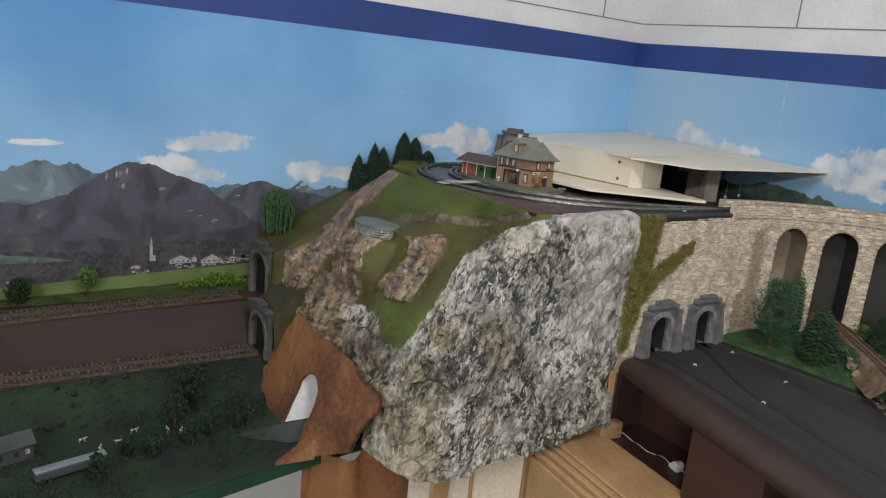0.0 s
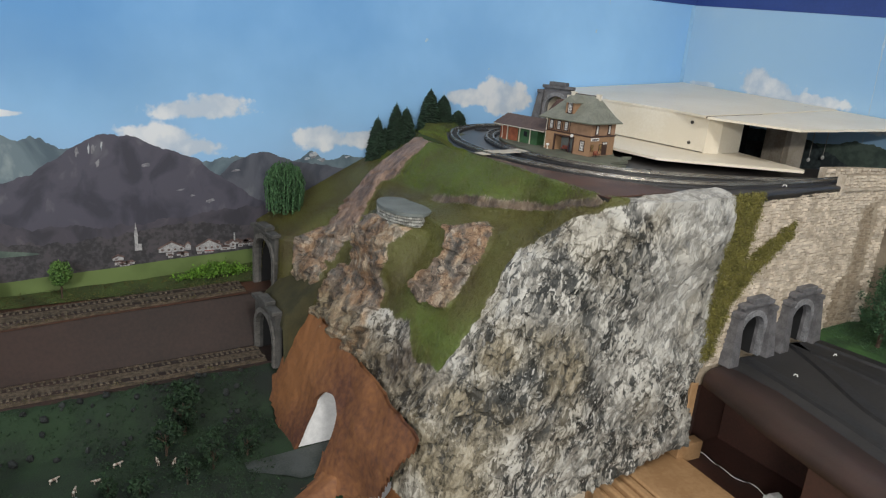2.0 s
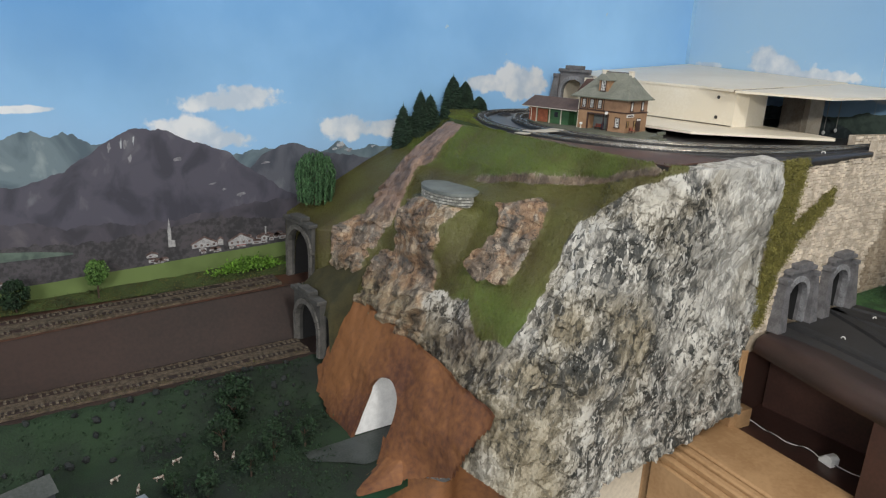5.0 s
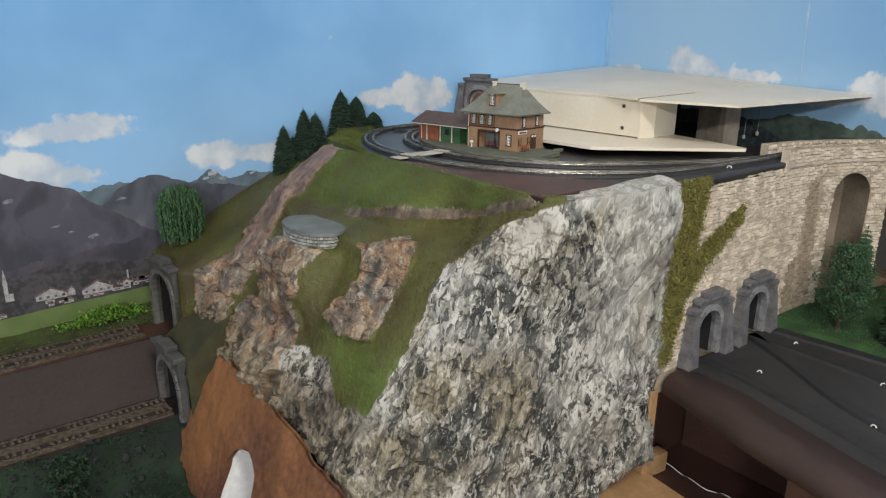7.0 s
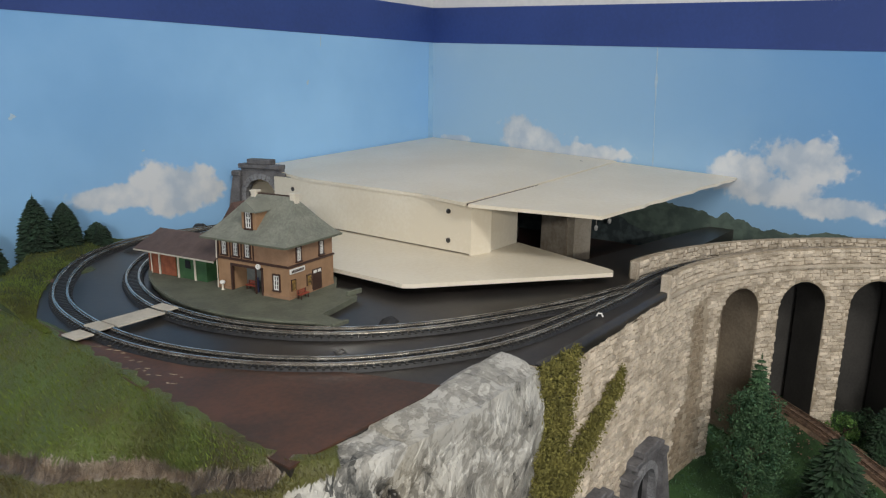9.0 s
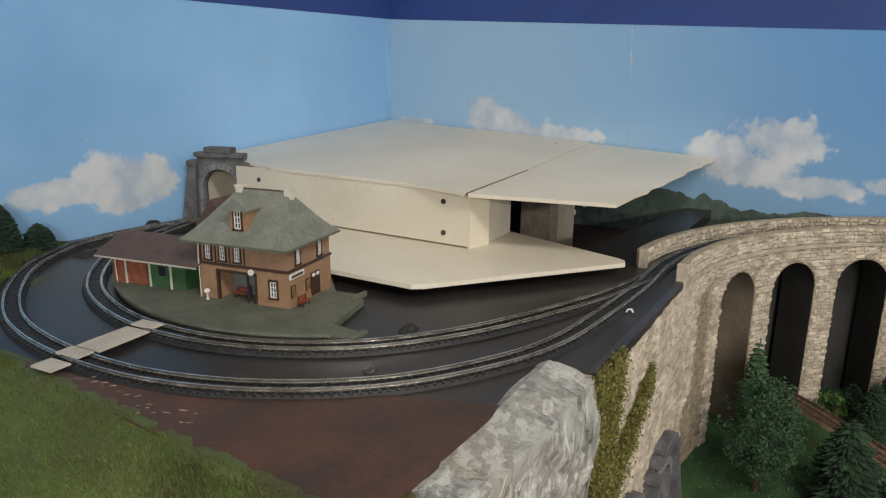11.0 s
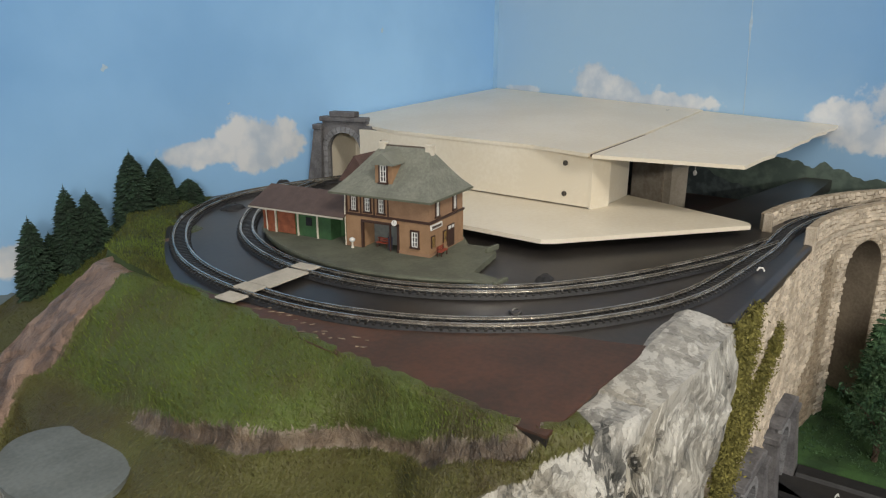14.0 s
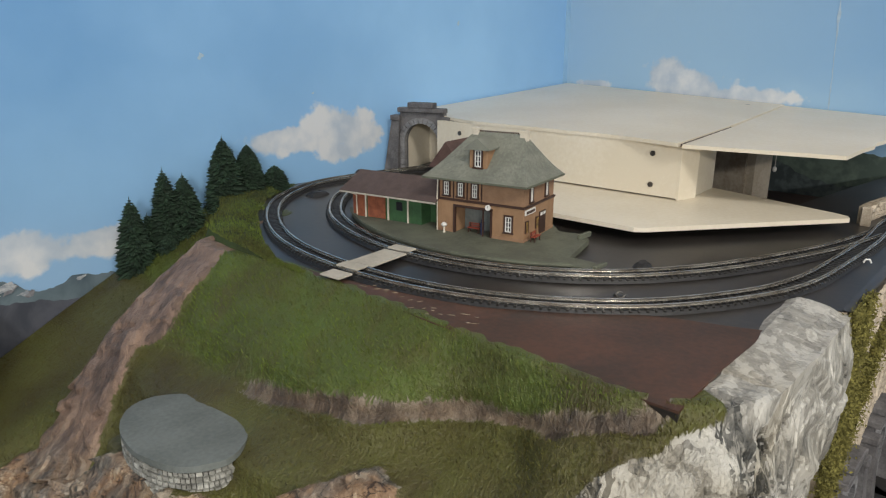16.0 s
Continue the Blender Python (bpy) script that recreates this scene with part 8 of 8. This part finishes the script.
for i, (x, y, h, w) in enumerate(((1.462, 0.826, 0.146, 0.019), (1.362, 0.716, 0.112, 0.034), (1.545, 0.690, 0.085, 0.018), (1.61, 0.665, 0.09, 0.022))):
    fir_tree((x, y, lawn_z(x, y)), h, w, 60 + i, "slim dark model fir beside the viaduct", 18, "leaf_dark" if i else "leaf")


def leaf_tree(at, high, wide, trunk, seed, label, mat, clumps=46, leaves=34, size=0.0035, squash=1.0, name="broadleaf_tree", weep=0.0):
    rnd = random.Random(seed)
    top = empty(name, Matrix.Translation(at), label, "tree")
    bm = bmesh.new()
    r = wide * 0.10
    tube(bm, [(0, 0, -0.005), (r * 0.3, 0, trunk * 0.6), (0, r * 0.2, trunk + (high - trunk) * 0.5)], [r * 1.2, r, r * 0.4], 8)
    for i in range(6):
        a = i * 1.05 + rnd.uniform(-0.3, 0.3)
        z = trunk * 0.8 + (high - trunk) * 0.08 * i
        tube(bm, [(0, 0, z), (wide * 0.35 * math.cos(a), wide * 0.35 * math.sin(a), z + 0.12 * high), (wide * 0.7 * math.cos(a), wide * 0.7 * math.sin(a), z + 0.22 * high)], [r * 0.45, r * 0.3, r * 0.12], 5)
    part("trunk", bm, "bark", top)
    vs, fs = [], []
    for i in range(clumps):
        u = rnd.random()
        z = trunk + (high - trunk) * (0.06 + 0.90 * u)
        girth = wide * (math.sin(math.pi * (0.12 + 0.80 * u)) ** 0.7) * squash
        a, q = rnd.uniform(0, 6.283), math.sqrt(rnd.uniform(0.15, 1.0))
        c = Vector((girth * q * math.cos(a), girth * q * math.sin(a), z))
        cr = wide * rnd.uniform(0.20, 0.34)
        if weep:
            # strands that hang from a flat head
            q = math.sqrt(rnd.random())
            z0 = high * (1.0 - 0.16 * q * q) * rnd.uniform(0.93, 1.0)
            z1 = trunk * rnd.uniform(0.7, 1.5) + 0.10 * high * (1 - q)
            for j in range(leaves):
                f = j / (leaves - 1)
                g = wide * (0.10 + 0.90 * q) * (0.75 + 0.25 * min(1.0, f * 4)) * (1 - 0.18 * f)
                p = Vector((g * math.cos(a) + rnd.gauss(0, 0.0007), g * math.sin(a) + rnd.gauss(0, 0.0007), z0 + (z1 - z0) * f))
                side = Vector((rnd.gauss(0, 1), rnd.gauss(0, 1), rnd.gauss(0, 0.3))).normalized() * size * 0.45
                k = len(vs)
                vs += [tuple(p + Vector((0, 0, size))), tuple(p + side), tuple(p - Vector((0, 0, size))), tuple(p - side)]
                fs.append((k, k + 1, k + 2, k + 3))
            continue
        for _ in range(leaves):
            d = Vector((rnd.gauss(0, 1), rnd.gauss(0, 1), rnd.gauss(0, 0.7 + weep)))
            p = c + d.normalized() * cr * rnd.uniform(0.55, 1.0)
            if weep:
                p.z -= weep * high * 0.16 * rnd.random()
            a1, a2 = Vector((rnd.gauss(0, 1), rnd.gauss(0, 1), rnd.gauss(0, 1) - weep * 2)).normalized(), Vector((rnd.gauss(0, 1), rnd.gauss(0, 1), rnd.gauss(0, 1))).normalized()
            s = size * rnd.uniform(0.6, 1.2)
            k = len(vs)
            vs += [tuple(p - a1 * s * (1 + weep)), tuple(p + a2 * s * 0.55), tuple(p + a1 * s * (1 + weep)), tuple(p - a2 * s * 0.55)]
            fs.append((k, k + 1, k + 2, k + 3))
    from_lists("crown", vs, fs, mat, top)
    return top


leaf_tree((1.345, 0.802, lawn_z(1.345, 0.802)), 0.140, 0.040, 0.024, 71, "leafy green model tree with open crown on the lawn", "leaf", 120, 84, 0.0022)
leaf_tree((0.578, 1.545, 0.822), 0.116, 0.041, 0.018, 72, "drooping green model willow above the tunnel portal", "leaf_willow", 190, 40, 0.0026, name="willow_tree", weep=1.0)
leaf_tree((0.197, 1.562, 0.708), 0.066, 0.0175, 0.024, 73, "small light green model tree on the lawn strip", "leaf_light", 80, 36, 0.0026)
leaf_tree((0.080, 1.555, 0.706), 0.052, 0.0200, 0.008, 74, "small dark green model tree on the lawn strip", "leaf_dark", 80, 36, 0.0026)
leaf_tree((1.395, 0.690, lawn_z(1.395, 0.690)), 0.035, 0.020, 0.004, 75, "low green shrub beside the railway bank", "leaf", 30, 26, 0.0026, name="shrub")
leaf_tree((1.575, 0.735, lawn_z(1.575, 0.735)), 0.040, 0.022, 0.006, 76, "yellow-green shrub at the foot of a pier", "leaf_light", 30, 26, 0.0024, name="shrub")
leaf_tree((1.60, 0.705, lawn_z(1.60, 0.705)), 0.045, 0.024, 0.006, 77, "dark shrub at the foot of a pier", "leaf_dark", 30, 26, 0.0026, name="shrub")
leaf_tree((0.335, 1.300, 0.560), 0.090, 0.030, 0.015, 78, "dark green model tree in the valley", "leaf_dark", 60, 30, 0.0034)
for i, (x, y, h, w) in enumerate(((0.352, 1.192, 0.070, 0.017), (0.312, 1.172, 0.052, 0.015), (0.250, 1.160, 0.044, 0.013), (0.405, 1.205, 0.050, 0.016), (0.165, 1.125, 0.048, 0.014), (0.215, 1.185, 0.036, 0.012))):
    leaf_tree((x, y, 0.557), h, w, h * 0.15, 140 + i, "dark green model tree standing in the valley", "leaf_dark", 40, 26, 0.0026)
leaf_tree((0.300, 1.255, 0.558), 0.060, 0.020, 0.012, 79, "small dark model tree in the valley", "leaf_dark", 40, 26, 0.0030)


# ---- cows and wagon in the valley ----
def cow(x, y, turn, seed):
    rnd = random.Random(seed)
    bm = bmesh.new()
    block(bm, -0.011, 0.010, -0.0032, 0.0032, 0.0070, 0.0140, bevel=0.0022)
    block(bm, 0.010, 0.0165, -0.0020, 0.0020, 0.0105, 0.0150, bevel=0.0012)
    for a, b in ((-0.009, -0.0022), (-0.009, 0.0022), (0.007, -0.0022), (0.007, 0.0022)):
        block(bm, a - 0.0009, a + 0.0009, b - 0.0009, b + 0.0009, 0, 0.0075)
    for v in bm.verts:
        v.co *= 0.52
    ob = part("toy_cow", bm, "cow_white")
    ob.matrix_world = pose(x, y, 0.5585, 0, 0, turn)
    tagged(ob, "tiny white and brown toy cow on the meadow", "toy cow", "toy cows")


for i, (x, y, a) in enumerate(((0.155, 1.252, 20), (0.206, 1.226, 185), (0.234, 1.254, 12), (0.285, 1.238, 95), (0.177, 1.215, 70), (0.305, 1.226, 60))):
    cow(x, y, a, i)


def wagon():
    top = empty("toy_wagon", pose(0.131, 1.1585, 0.560, 0, 0, 12), "long grey toy wagon standing in the valley", "toy wagon")
    part("body", blocks((-0.049, 0.049, -0.0075, 0.0075, 0.004, 0.018), bevel=0.0015), "wagon_grey", top)
    part("roof", blocks((-0.050, 0.050, -0.008, 0.008, 0.018, 0.021), bevel=0.001), "wagon_roof", top, "pale roof")
    for x in (-0.04, -0.03, 0.03, 0.04):
        bm = bmesh.new()
        bmesh.ops.create_cone(bm, cap_ends=True, segments=14, radius1=0.004, radius2=0.004, depth=0.016, matrix=pose(x, 0, 0.004, 90, 0, 0))
        part("wheel", bm, "void", top)


wagon()


def shed():
    top = empty("toy_shed", pose(0.050, 1.240, 0.5572, 0, 0, 18), "dark slate grey toy shed with a pitched roof in the valley", "shed")
    part("wall", blocks((-0.032, 0.032, -0.018, 0.018, 0.0, 0.026), bevel=0.0006), "wagon_grey", top)
    bm = bmesh.new()
    v = [bm.verts.new(q) for q in ((-0.035, -0.022, 0.0255), (0.035, -0.022, 0.0255), (0.035, 0.022, 0.0255), (-0.035, 0.022, 0.0255), (-0.035, 0.0, 0.042), (0.035, 0.0, 0.042))]
    for f in ((0, 1, 5, 4), (2, 3, 4, 5), (1, 2, 5), (3, 0, 4), (3, 2, 1, 0)):
        bm.faces.new([v[i] for i in f])
    part("roof", bm, "path_slate", top)
    for x in (-0.018, 0.004, 0.020):
        part("window", blocks((x, x + 0.006, -0.0188, -0.0182, 0.010, 0.018)), "cow_white" if x > 0.01 else "void", top)


shed()


# ---- joinery under the layout ----
def joinery():
    turned = pose(0.97, 0.92, 0, 0, 0, -6) @ Matrix.Translation((-0.97, -0.92, 0))
    frame = empty("pine_frame", turned, "varnished pine frame with moulded edge under the cliff", "wooden frame")
    part("shelf", blocks((0.900, 1.0120, 0.20, 0.930, 0.548, 0.5715), bevel=0.003), "pine", frame, "pine shelf board")
    part("moulding", blocks((0.886, 0.8995, 0.20, 0.925, 0.545, 0.5685), (0.872, 0.8855, 0.20, 0.920, 0.530, 0.5640), (0.860, 0.8715, 0.20, 0.915, 0.510, 0.5560), bevel=0.003), "pine", frame, "stepped pine moulding")
    part("apron_board", blocks((0.852, 0.8595, 0.20, 0.915, 0.30, 0.5460), bevel=0.002), "pine", frame)
    part("upright", blocks((0.850, 0.8960, 0.9255, 0.950, 0.0, 0.585), bevel=0.002), "pine", frame, "pine upright")
    part("block", blocks((1.001, 1.050, 0.896, 0.916, 0.5610, 0.5930), bevel=0.001), "pine", frame, "small pine block")
    part("edge_board", blocks((0.9960, 1.0110, 0.895, 0.925, 0.572, 0.705), bevel=0.001), "pine", frame, "pine board behind the cliff edge")
    panel = empty("cream_panel", Matrix.Identity(4), "cream painted panel under the cliff", "panel")
    part("sheet", blocks((0.600, 0.845, 0.935, 0.940, 0.0, 0.62)), "cream", panel)
    part("strip", blocks((0.722, 0.728, 0.929, 0.9348, 0.0, 0.60), bevel=0.001), "pine", panel)
    part("post", blocks((0.640, 0.672, 0.925, 0.9345, 0.0, 0.58), bevel=0.001), "pine", panel)
    # cable with a white clip
    pts = [(1.055 + 0.004 * math.sin(i * 0.9), 0.905 - 0.0125 * i, 0.5635 + 0.001 * math.sin(i * 1.7)) for i in range(32)]
    line = spline(pts, 0.0012)
    twist = lambda turn: [p + Vector((0.0008 * math.cos(i * 0.26 + turn), 0, 0.0008 * math.sin(i * 0.26 + turn))) for i, p in enumerate(line)]
    cable = empty("cable", Matrix.Identity(4), "thin twisted black and white cable lying on the shelf", "cable")
    for turn, mat in ((0.0, "white_plastic"), (math.pi, "bed_black")):
        bm = bmesh.new()
        tube(bm, twist(turn), 0.0008, 5)
        part("strand", bm, mat, cable)
    bm = bmesh.new()
    prof = [(-0.008, 0.0), (0.010, 0.0), (0.010, 0.006), (0.006, 0.006), (0.0045, 0.010), (0.002, 0.013), (-0.004, 0.013), (-0.008, 0.010)]
    a = [bm.verts.new((x, -0.006, z)) for x, z in prof]
    b = [bm.verts.new((x, 0.006, z)) for x, z in prof]
    bm.faces.new(a)
    bm.faces.new(b[::-1])
    for i in range(len(prof)):
        bm.faces.new((a[i], a[(i + 1) % 8], b[(i + 1) % 8], b[i]))
    bmesh.ops.bevel(bm, geom=bm.edges[:], offset=0.0007, segments=1, affect="EDGES")
    ob = part("cable_clip", bm, "white_plastic")
    ob.matrix_world = pose(1.053, 0.762, 0.5605, 0, 0, 75) @ Matrix.Diagonal((1.25, 1.4, 1.25, 1))
    tagged(ob, "white plastic cable clip nailed over the cable", "cable clip")


joinery()
